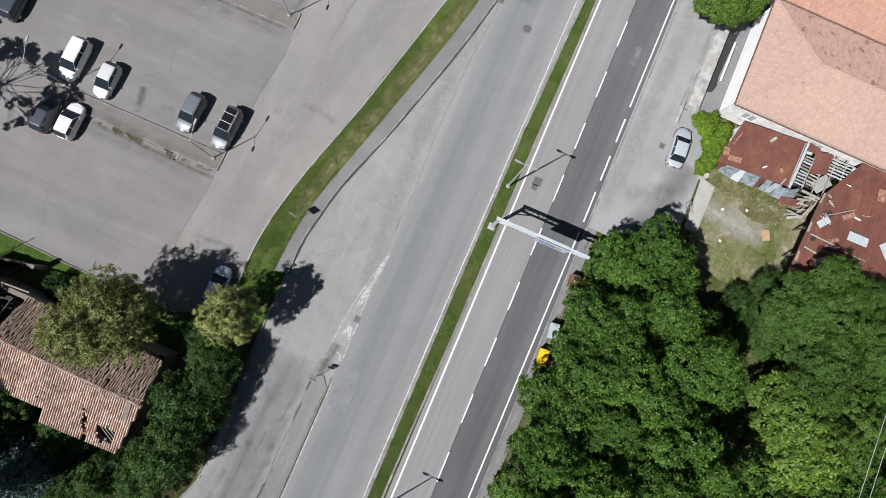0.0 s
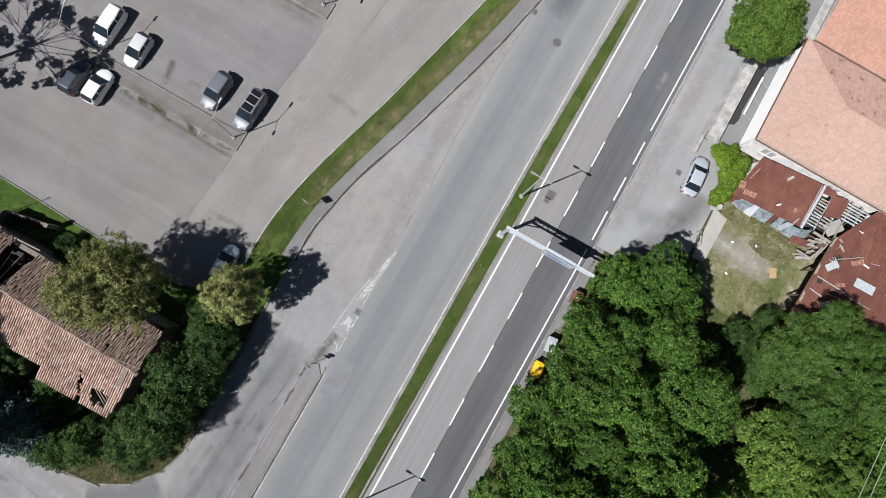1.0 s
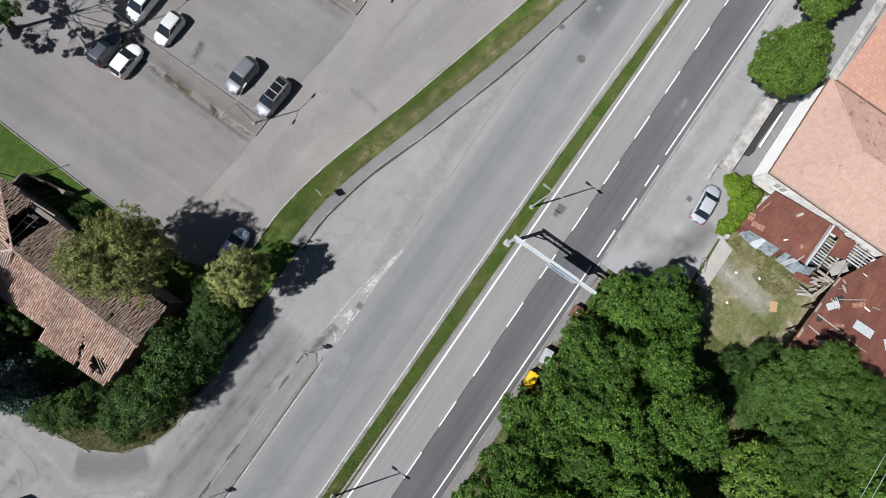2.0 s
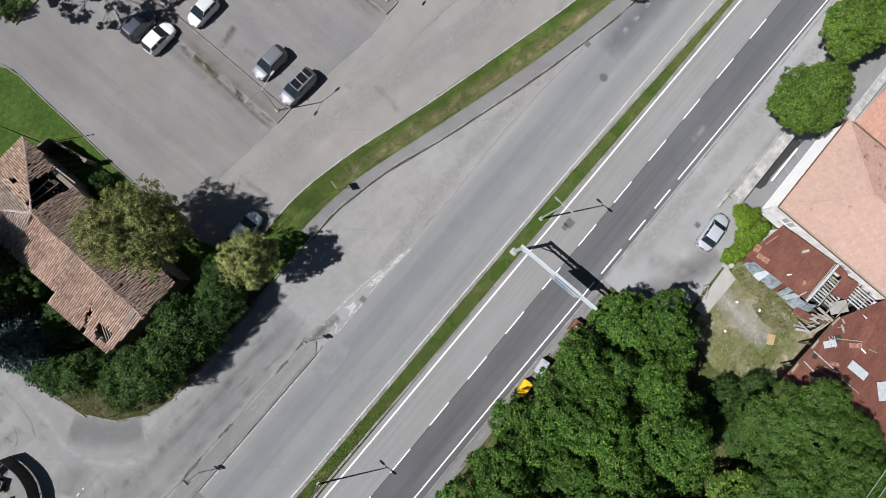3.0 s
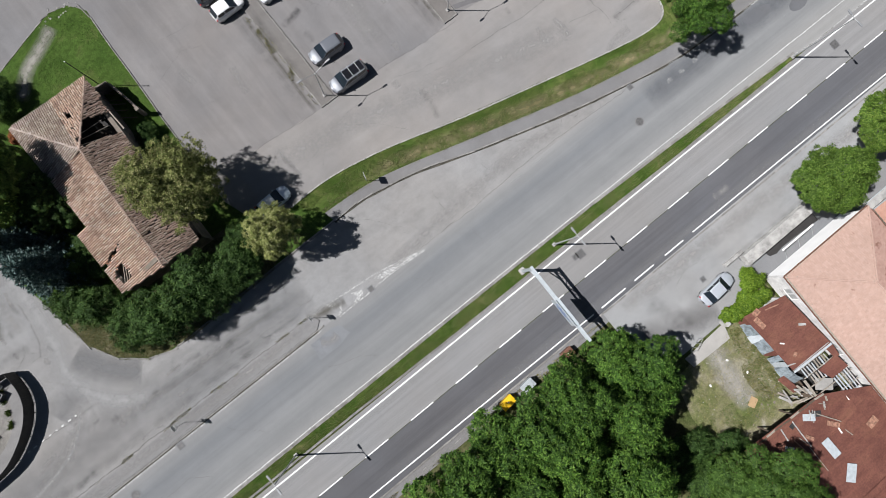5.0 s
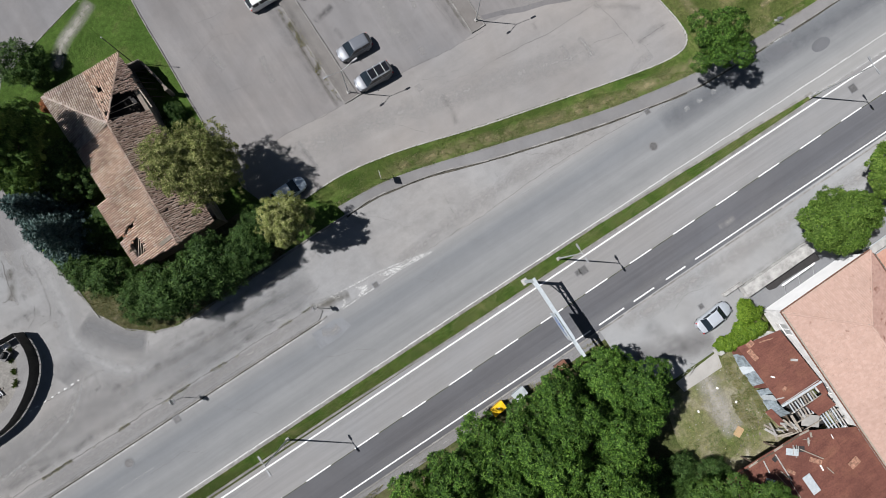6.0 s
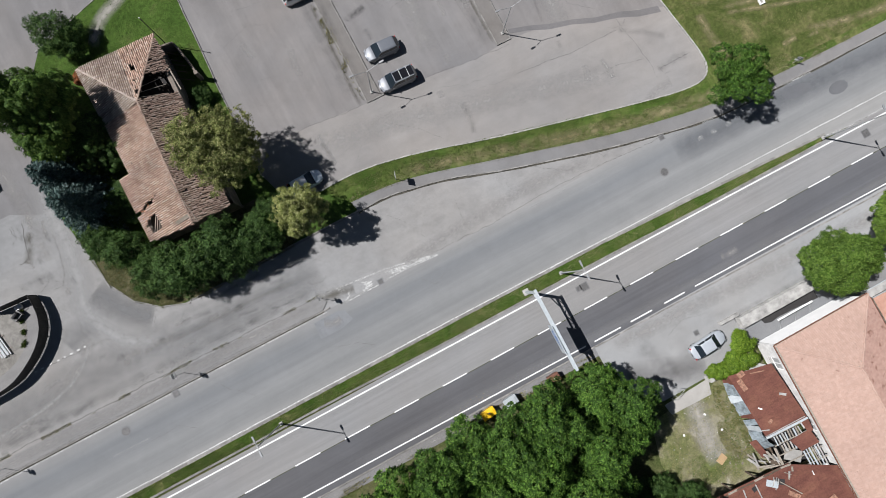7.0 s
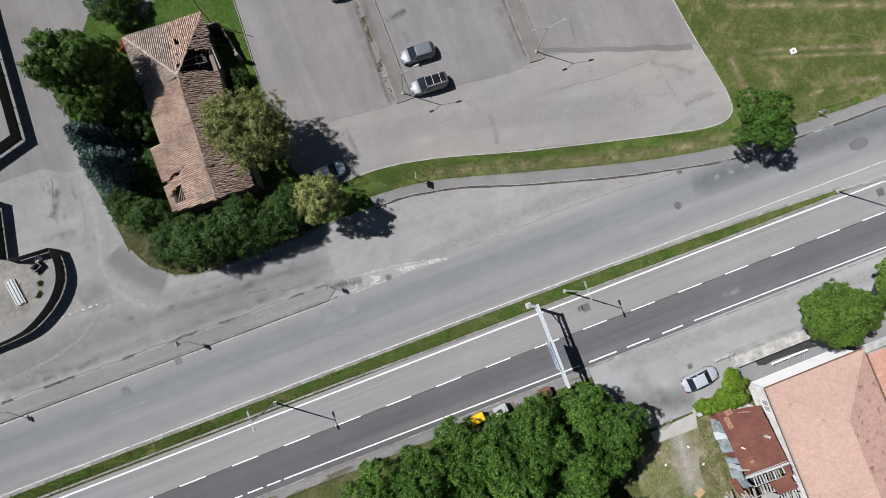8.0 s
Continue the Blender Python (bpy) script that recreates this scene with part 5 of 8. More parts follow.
def side_wing():
    root = empty("side_wing")
    tagged(root, "adjoining wing with an orange clay tile roof", "building")
    a, b, c, d = (30.75, -13.2, 3.5), (44.0, -12.9, 5.4), (44.0, -58, 5.4), (30.75, -58, 3.5)
    tiled_plane("roof_slope", [a, b, c, d], M_TILE_ORANGE, root, 0.3, 0.36, False, [], 31, 0.008, "bright orange clay tiles")
    bm = bmesh.new()
    bm.faces.new([bm.verts.new(Vector(p) - Vector((0, 0, 0.05))) for p in (a, b, c, d)])
    bmesh.ops.solidify(bm, geom=bm.faces[:], thickness=0.12)
    part("roof_deck", bm, M_WOOD, root)
    part("wall", box((13.0, 0.35, 3.3), Matrix.Translation((37.3, -13.6, 1.65))), M_WALL, root, "grey plastered wall")
    part("gutter", tube((30.75, -13.15, 3.55), (44, -12.85, 5.4), 0.06), M_GALV, root)
    part("valley_gutter", box((0.16, 44.5, 0.06), Matrix.Translation((30.6, -35.2, 3.50))), M_BROWN, root, "dark gutter between the two roofs")
    part("porch_roof", box((13.3, 0.9, 0.14), Matrix.Translation((37.3, -12.72, 3.15)), 0.02), M_CONC, root, "grey concrete canopy along the wing")
    part("porch_edge", box((13.3, 0.07, 0.09), Matrix.Translation((37.3, -12.26, 3.25)), 0.01), M_STEELW, root, "pale metal edge of the canopy")
    return root


# the rusted sheds
def sheet_roof(name, corners, parent, seed, cells, thick=0.03, lift=0.03):
    """Overlapping metal sheets, each its own piece, over a plane of four corners."""
    A, B, C, D = [Vector(c) for c in corners]
    nu, nv = cells
    r = random.Random(seed)
    for i in range(nu):
        for j in range(nv):
            def p(u, v):
                return A.lerp(B, u).lerp(D.lerp(C, u), v)
            e = 0.02
            q = [p(i / nu - e, j / nv - e), p((i + 1) / nu + e, j / nv - e), p((i + 1) / nu + e, (j + 1) / nv + e), p(i / nu - e, (j + 1) / nv + e)]
            h = Vector((0, 0, r.uniform(0, lift) + 0.012 * ((i + 2 * j) % 4)))
            V = [v + h + Vector((0, 0, r.uniform(-0.01, 0.02))) for v in q]
            V += [v - Vector((0, 0, thick)) for v in V]
            F = [(0, 1, 2, 3), (7, 6, 5, 4), (0, 4, 5, 1), (1, 5, 6, 2), (2, 6, 7, 3), (3, 7, 4, 0)]
            raw(name, V, F, M_RUST, parent)


def board(name, a, b, width, thick, material, parent, roll=0.0, label=""):
    a, b = Vector(a), Vector(b)
    d = b - a
    m = Matrix.Translation((a + b) / 2) @ d.to_track_quat("X", "Z").to_matrix().to_4x4() @ Matrix.Rotation(roll, 4, "X")
    return part(name, box((d.length, width, thick), m, min(thick, width) * 0.12), material, parent, label)


def shed_one():
    root = empty("rusted_shed")
    tagged(root, "lean-to shed with a rusted sheet metal roof", "shed")
    sheet_roof("roof_sheet", [(12.85, -13.35, 2.7), (13.3, -20.75, 2.7), (17.95, -20.75, 3.2), (17.35, -14.15, 3.2)], root, 3, (4, 2))
    part("wall", wall_mesh((13.7, -13.7), (13.75, -20.4), 0.15, 2.55), M_SHEET, root, "bluish sheet metal wall")
    part("wall", wall_mesh((13.7, -13.9), (17.2, -14.3), 0.15, 2.6), M_DIRTYWHITE, root)
    for y in (-13.8, -17.0, -20.3):
        part("post", box((0.12, 0.12, 2.6), Matrix.Translation((13.5, y, 1.3)), 0.01), M_WOOD, root)
    r = random.Random(8)
    # pale sheets slipping down the front
    for k in range(10):
        y = -13.6 - k * 0.74
        m = Matrix.Translation((13.0 + r.uniform(-0.12, 0.1), y - 0.4, 1.5 + r.uniform(-0.12, 0.12))) @ Matrix.Rotation(radians(-64 + r.uniform(-11, 11)), 4, "Y") @ Matrix.Rotation(r.uniform(-0.16, 0.16), 4, "X") @ Matrix.Rotation(r.uniform(-0.15, 0.15), 4, "Z")
        kind = "RSSPSSRSPS"[k]
        part("sheet", box((r.uniform(1.4, 2.0), r.uniform(0.7, 0.95), 0.025), m, 0.004), {"S": M_SHEET, "P": M_STEELW, "R": M_RUST}[kind], root, {"S": "weathered blue sheet leaning on the shed", "P": "pale sheet leaning on the shed", "R": "rusty sheet leaning on the shed"}[kind])
    part("roof_ladder", box((4.9, 0.22, 0.05), pose(15.6, -20.85, 3.05, 0, -6, 0)), M_STEELW, root, "pale edge flashing")
    part("roof_ladder", box((4.7, 0.07, 0.06), pose(15.5, -20.6, 3.09, 0, -6, 1)), M_CONC, root, "pale batten beside the flashing")

    def roof_z(x):
        return 2.7 + (x - 13) * 0.11 + 0.1
    for x, y, sx, sy, a, mt, lab in ((13.62, -14.7, 0.55, 1.35, 8, M_RUST_BRIGHT, "bright orange rusted patch"), (14.4, -19.45, 0.5, 0.36, 20, M_RUST_BRIGHT, "bright orange rusted patch"), (15.6, -14.15, 1.5, 0.14, -16, M_RUST_BRIGHT, "pale orange rusted edge"),
                                     (13.5, -20.05, 0.8, 0.12, -20, M_CONC, "pale scrap lying on the roof"), (16.9, -17.45, 0.75, 0.26, -35, M_CONC, "pale scrap lying on the roof"), (14.07, -17.75, 0.46, 0.14, -45, M_WHITE, "small white board on the roof"), (14.0, -13.6, 0.8, 0.6, 10, M_RUST_BRIGHT, "pale orange rusted corner")):
        part("roof_patch", box((sx, sy, 0.022), pose(x, y, roof_z(x), 0, -6, a), 0.004), mt, root, lab)
    return root


def broken_frame():
    root = empty("broken_roof_frame")
    tagged(root, "collapsed shed bay with bare battens and missing sheets", "shed")
    r = random.Random(12)

    def top(x):
        return 2.78 + 0.11 * (x - 13)
    part("floor_slab", box((4.4, 5.6, 0.06), Matrix.Translation((15.7, -23.7, 0.01)), 0.01), M_SHADE_BLACK, root, "dark cluttered floor below the missing roof")
    for y in (-21.0, -22.05, -23.15, -24.2, -25.3):
        board("rafter", (13.6, y, top(13.6) - 0.09), (17.95, y, top(17.95) - 0.09), 0.08, 0.13, M_WOOD, root)
    for row in ((-21.05, -22.0), (-22.1, -23.1)):                # short slats in two rows
        x = 13.9
        while x < 16.9:
            if r.random() > 0.14:
                j = r.uniform(-0.03, 0.03)
                board("batten", (x + j, row[0] + r.uniform(-0.1, 0.06), top(x) + 0.02), (x - j, row[1] + r.uniform(-0.12, 0.08), top(x) + 0.02), r.uniform(0.13, 0.2), 0.03, (M_WOOD, M_CONC, M_STEELW, M_CONC)[r.randrange(4)], root)
            x += r.uniform(0.27, 0.34)
    x = 15.95
    while x < 17.85:                                               # long slats
        board("batten", (x, -23.75 + r.uniform(-0.1, 0.1), top(x) + 0.02), (x + r.uniform(-0.06, 0.06), -26.3 + r.uniform(-0.25, 0.15), top(x) + 0.02), r.uniform(0.12, 0.18), 0.03, (M_CONC, M_WOOD, M_STEELW)[r.randrange(3)], root)
        x += r.uniform(0.26, 0.36)
    for q in ([(15.25, -22.15), (15.8, -23.65), (17.8, -23.6), (17.55, -22.0)], [(17.2, -20.98), (17.3, -22.2), (17.85, -22.2), (17.98, -20.98)]):
        sheet_roof("roof_sheet", [(x, y, top(x) + 0.06) for x, y in q], root, 9, (1, 1))
    part("fallen_panel", box((1.75, 1.25, 0.05), pose(14.9, -23.8, 2.72, 3, -8, -38), 0.01), M_WALL, root, "grey-green board hanging in the bay")
    part("wall", wall_mesh((13.65, -21.0), (13.65, -23.4), 0.15, 1.3), M_BARK, root, "low dark remains of a wall")
    part("wall", box((2.0, 0.6, 0.3), pose(16.6, -26.25, 3.1, 0, 0, -8), 0.03), M_WHITE, root, "white remains of a partition wall")
    for k in range(9):
        a = (13.4 + r.uniform(-1.4, 0.4), -21.5 - r.random() * 3.5, 0.1 + r.random() * 0.6)
        b = (a[0] + r.uniform(-0.9, 1.4), a[1] + r.uniform(-1.5, 1.5), 0.15 + r.random() * 1.3)
        board("fallen_beam", a, b, 0.09, 0.09, M_WOOD if k % 3 else M_CONC, root)
    part("fallen_sheet", box((0.8, 2.2, 0.03), pose(12.6, -22.3, 1.1, 0, -38, 12)), M_RUST, root, "rusted sheet tipped down")
    for k in range(3):
        part("fallen_sheet", box((1.3, 1.2, 0.03), pose(12.9 + 0.2 * k, -20.9 - 0.6 * k, 1.4, 8 * k, -50, 10 * k)), M_SHEET, root, "pale sheet tipped down")
    for k in range(22):                                            # a jumble of grey boards before the hall's broken corner
        x, y = 11.0 + 2.9 * r.random(), -22.4 - 2.0 * r.random()
        a, n = radians(r.choice((35, 50, -20, 60, 100)) + r.uniform(-15, 15)), r.uniform(0.6, 1.7)
        lo = r.uniform(0.15, 1.6) + 0.25 * (x - 11)
        board("loose_board", (x, y, lo), (x + n * math.cos(a), y - n * abs(math.sin(a)), lo + r.uniform(0.1, 0.9)), r.uniform(0.1, 0.3), 0.03, (M_WOOD, M_WALL, M_CONC, M_WOOD, M_BARK)[k % 5], root)
    return root


def shed_two():
    root = empty("rusted_hall")
    tagged(root, "low hall with a patched rusted sheet metal roof", "shed")

    def top(x):
        return 2.9 + (x - 4) * 0.028
    sheet_roof("roof_sheet", [(4.0, -23.75, 2.9), (4.0, -40.0, 2.9), (13.6, -40.0, top(13.6)), (13.6, -24.3, top(13.6))], root, 5, (4, 6), lift=0.05)
    sheet_roof("roof_sheet", [(13.6, -24.35, top(13.6)), (13.6, -40.0, top(13.6)), (18.3, -40.0, top(18.3)), (18.3, -26.9, top(18.3))], root, 6, (2, 6), lift=0.05)
    part("wall", wall_mesh((4.3, -25.9), (13.4, -26.2), 0.2, 2.75), M_BARK, root, "dark boarded wall set back below the roof")
    part("wall", wall_mesh((4.3, -25.9), (4.3, -39.5), 0.2, 2.75), M_WALL, root)
    for x in (4.4, 7.4, 10.4, 13.3):
        part("post", box((0.14, 0.14, top(x) - 0.1), Matrix.Translation((x, -23.95 - 0.05 * (x - 4), (top(x) - 0.1) / 2)), 0.01), M_BARK, root)
    r = random.Random(4)
    for k in range(9):                           # the torn, dark-stained eave
        x = 4.4 + 1.05 * k
        board("eave_board", (x, -23.72 - 0.04 * k, top(x) + 0.07), (x + r.uniform(0.9, 1.2), -23.76 - 0.045 * k + r.uniform(-0.1, 0.06), top(x) + 0.1), r.uniform(0.12, 0.24), 0.04, (M_BARK, M_BARK, M_WOOD)[k % 3], root)
    for x, y, sx, sy, a, mt, lab in ((10.95, -28.8, 0.92, 2.1, 1, M_STEELW, "pale translucent roof panel"), (10.95, -32.0, 1.9, 1.0, 45, M_STEELW, "pale translucent roof panel"),
                                     (7.15, -26.45, 1.4, 0.95, 40, M_WHITE, "white panel lying on the roof"), (11.15, -25.0, 1.3, 0.7, -39, M_STEELW, "pale sheet slipping from the roof edge"),
                                     (12.7, -27.1, 1.3, 0.5, -50, M_RUST_BRIGHT, "orange rusted patch"), (9.9, -26.6, 0.9, 0.35, -60, M_RUST_BRIGHT, "orange rusted patch"), (16.0, -29.5, 1.2, 0.8, 10, M_RUST_BRIGHT, "orange rusted patch")):
        part("roof_panel", box((sx, sy, 0.05), pose(x, y, top(x) + 0.19, 0, -2, a), 0.01), mt, root, lab)
    for a, b, w, mt in (((8.1, -24.05), (7.93, -25.4), 0.13, M_CONC), ((9.52, -24.2), (9.42, -27.35), 0.12, M_CONC), ((9.25, -27.3), (9.2, -30.3), 0.07, M_WOOD), ((8.44, -25.75), (8.7, -27.4), 0.12, M_RUST_BRIGHT), ((12.0, -25.2), (13.5, -27.4), 0.1, M_WOOD), ((13.3, -28.3), (13.55, -29.2), 0.08, M_WOOD), ((12.84, -27.7), (12.79, -28.35), 0.16, M_WHITE), ((9.0, -25.9), (9.3, -27.0), 0.08, M_WOOD)):
        board("plank", (*a, top(a[0]) + 0.2), (*b, top(b[0]) + 0.21), w, 0.04, mt, root)
    for k in range(9):                           # torn strips over the broken corner
        x, y = 11.3 + r.random() * 2.6, -24.6 - r.random() * 1.3
        part("scrap", box((r.uniform(0.3, 1.0), r.uniform(0.06, 0.2), 0.025), pose(x, y, top(x) + r.uniform(0.16, 0.26), r.uniform(-8, 8), r.uniform(-10, 6), r.choice((-40, 45, 60)) + r.uniform(-12, 12)), 0.003), (M_WOOD, M_CONC, M_WALL)[k % 3], root)
    # Near-black plates imitate the shade in holes; the sheets below are whole.
    for x, y, sx, sy, a in ((12.0, -25.2, 1.0, 0.6, -35), (9.25, -24.6, 0.55, 0.5, 10)):
        part("hole_shade_plate", box((sx, sy, 0.02), pose(x, y, top(x) + 0.15, 0, -2, a)), M_SHADE_BLACK, root, "near-black plate painted as a shaded opening in the torn roof")
    return root


# ---- street furniture ----
def street_lamp(name="street_lamp"):
    root = empty(name)
    tagged(root, "tall galvanised street lamp with two short arms", "street lamp", "lamps on the median")
    part("base", box((0.4, 0.4, 0.12), Matrix.Translation((0, 0, 0.12)), 0.02), M_CONC, root)
    part("pole", tube((0, 0, 0.1), (0, 0, 9.35), 0.10, 0.05), M_GALV, root)
    for s in (-1, 1):
        part("arm", tube((0, 0, 9.28), (0, s * 0.5, 9.36), 0.035), M_GALV, root)
        bm = bmesh.new()
        add_box(bm, (0.19, 0.62, 0.09), pose(0, s * 0.75, 9.37, s * 4, 0, 0), 0.04)
        head = part("head", bm, M_LAMPGREY, root, "flat grey lamp head")
        part("lens", box((0.18, 0.34, 0.02), pose(0, s * 0.78, 9.305, s * 4, 0, 0)), M_LAMP, head)
    return root


def lot_lamp():
    root = empty("parking_lamp")
    tagged(root, "slim parking lot lamp with two spread arms", "street lamp", "lamps on the parking islands")
    part("base", box((0.35, 0.35, 0.12), Matrix.Translation((0, 0, 0.1)), 0.02), M_CONC, root)
    part("pole", tube((0, 0, 0.1), (0, 0, 6.2), 0.06, 0.04), M_GALV, root)
    for s in (-1, 1):
        part("arm", tube((0, 0, 6.15), (s * 1.4, 0, 6.85), 0.024), M_GALV, root)
        head = part("head", box((0.56, 0.19, 0.10), pose(s * 1.7, 0, 6.9, 0, -s * 8, 0), 0.04), M_LAMPGREY, root, "oval lamp head")
        part("lens", box((0.34, 0.16, 0.02), pose(s * 1.72, 0, 6.84, 0, -s * 8, 0)), M_LAMP, head)
    return root


def gantry():
    root = empty("sign_gantry")
    tagged(root, "pale steel cantilever sign gantry over the road", "gantry")
    x, zt, zb = -1.93, 5.55, 4.65
    part("footing", box((0.7, 0.7, 0.2), Matrix.Translation((x, 4.8, 0.1)), 0.03), M_CONC, root)
    part("post", box((0.26, 0.26, zt), Matrix.Translation((x, 4.8, zt / 2)), 0.02), M_STEELW, root)
    part("chord", box((0.30, 9.3, 0.16), Matrix.Translation((x, 0.45, zt)), 0.015), M_STEELW, root, "pale upper chord")
    part("chord", box((0.18, 9.0, 0.14), Matrix.Translation((x, 0.4, zb)), 0.015), M_STEELW, root, "pale lower chord")
    part("brace", tube((x, 4.8, 3.6), (x, 3.4, zb), 0.06), M_STEELW, root)
    ys = [4.8, 3.7, 2.6, 1.5, 0.4, -0.7, -1.8, -2.9, -4.1]
    for k, (a, b) in enumerate(zip(ys, ys[1:])):
        part("web", tube((x, a, zt if k % 2 else zb), (x, b, zb if k % 2 else zt), 0.045), M_STEELW, root)
        part("upright", tube((x, b, zb), (x, b, zt), 0.04), M_STEELW, root)
    panel = part("sign_panel", box((0.07, 3.2, 1.75), Matrix.Translation((x - 0.26, -0.55, 5.0)), 0.01), M_STEELW, root, "pale blue-grey direction sign")
    for k, (y, z, w) in enumerate(((-0.1, 5.5, 1.6), (-0.5, 5.1, 2.2), (-0.3, 4.7, 1.4))):
        part("bar", box((0.012, w, 0.16), Matrix.Translation((x - 0.30, y, z))), M_SIGNBLUE, panel, "plain blue bar")
    part("walkway", box((0.42, 3.2, 0.05), Matrix.Translation((x - 0.02, -0.55, zt + 0.12)), 0.01), M_STEELW, root, "pale cover plate over the sign")
    return root


M_SIGNBLUE = plain("sign_blue", (0.05, 0.12, 0.32), 0.5)


def sign_post(x, y, h, turn, shape, label):
    root = empty("road_sign", pose(x, y, 0.05, 0, 0, turn))
    tagged(root, label, "road sign")
    part("pole", tube((0, 0, 0), (0, 0, h), 0.03), M_GALV, root)
    if shape == "square":
        p = part("panel", box((0.04, 0.75, 1.0), Matrix.Translation((0.05, 0, h - 0.4)), 0.008), M_GALV, root)
        part("rim", box((0.02, 0.8, 1.05), Matrix.Translation((0.02, 0, h - 0.4)), 0.005), M_GALV, p)
    else:
        bm = bmesh.new()
        bmesh.ops.create_cone(bm, cap_ends=True, segments=28, radius1=0.32, radius2=0.32, depth=0.03, matrix=pose(0.05, 0, h - 0.32, 0, 90, 0))
        p = part("panel", bm, M_LAMPGREY, root, "dull grey back of the sign")
        part("bracket", box((0.05, 0.5, 0.05), Matrix.Translation((0.02, 0, h - 0.3))), M_GALV, p)
        bm = bmesh.new()
        add_box(bm, (0.03, 0.6, 0.3), Matrix.Translation((0.05, 0, h - 0.85)), 0.004)
        part("plate", bm, M_WHITE, root)
    return root


def wheelie_bin(name, x, y, turn, size, material, label):
    sx, sy, h = size
    root = empty(name, pose(x, y, 0.0, 0, 0, turn))
    tagged(root, label, "waste bin")
    bm = bmesh.new()
    lo = [bm.verts.new((s * sx * 0.44, t * sy * 0.42, 0.12)) for s, t in ((-1, -1), (1, -1), (1, 1), (-1, 1))]
    hi = [bm.verts.new((s * sx * 0.5, t * sy * 0.5, h - 0.15)) for s, t in ((-1, -1), (1, -1), (1, 1), (-1, 1))]
    bm.faces.new(lo[::-1])
    bm.faces.new(hi)
    for k in range(4):
        bm.faces.new((lo[k], lo[(k + 1) % 4], hi[(k + 1) % 4], hi[k]))
    bmesh.ops.bevel(bm, geom=bm.edges[:], offset=0.03, segments=2, affect="EDGES")
    part("body", bm, material, root)
    bm = bmesh.new()
    add_box(bm, (sx * 1.05, sy * 1.08, 0.12), Matrix.Translation((0, 0, h - 0.08)), 0.05)
    add_box(bm, (sx * 0.8, sy * 0.55, 0.1), Matrix.Translation((0, 0, h)), 0.045)
    lid = part("lid", bm, material, root)
    part("handle", tube((-sx * 0.4, -sy * 0.58, h - 0.05), (sx * 0.4, -sy * 0.58, h - 0.05), 0.02), M_BLACK, lid)
    part("label_plate", box((0.2, 0.16, 0.012), Matrix.Translation((sx * 0.05, 0, h + 0.055))), M_WHITE, lid)
    for s in (-1, 1):
        for t in (-1, 1):
            part("wheel", tube((s * sx * 0.38 - 0.04, t * sy * 0.36, 0.08), (s * sx * 0.38 + 0.04, t * sy * 0.36, 0.08), 0.08), M_RUBBER, root)
    return root


# ---- cars ----
def paint(name, c, metal=0.0, rough=0.3):
    m = Mat(name, rough, metal, 0.5)
    m.b.inputs["Coat Weight"].default_value = 0.5
    m.b.inputs["Coat Roughness"].default_value = 0.08
    k = m.ramp(m.noise(4, 4), [(0.3, 0.93), (0.7, 1.0)])
    m.color(m.mix(1.0, c, k, "MULTIPLY"))
    return m.m


def ease(a, b, x):
    u = min(1.0, max(0.0, (x - a) / (b - a)))
    return u * u * (3 - 2 * u)


def sheet_of(rows, keep):
    """A mesh of the grid cells that keep(i, j) picks."""
    bm = bmesh.new()
    made = {}

    def at(i, j):
        if (i, j) not in made:
            made[i, j] = bm.verts.new(rows[i][j])
        return made[i, j]
    for i in range(len(rows) - 1):
        for j in range(len(rows[0]) - 1):
            if keep(i, j):
                bm.faces.new((at(i, j), at(i + 1, j), at(i + 1, j + 1), at(i, j + 1)))
    bmesh.ops.remove_doubles(bm, verts=bm.verts[:], dist=0.0005)
    return bm


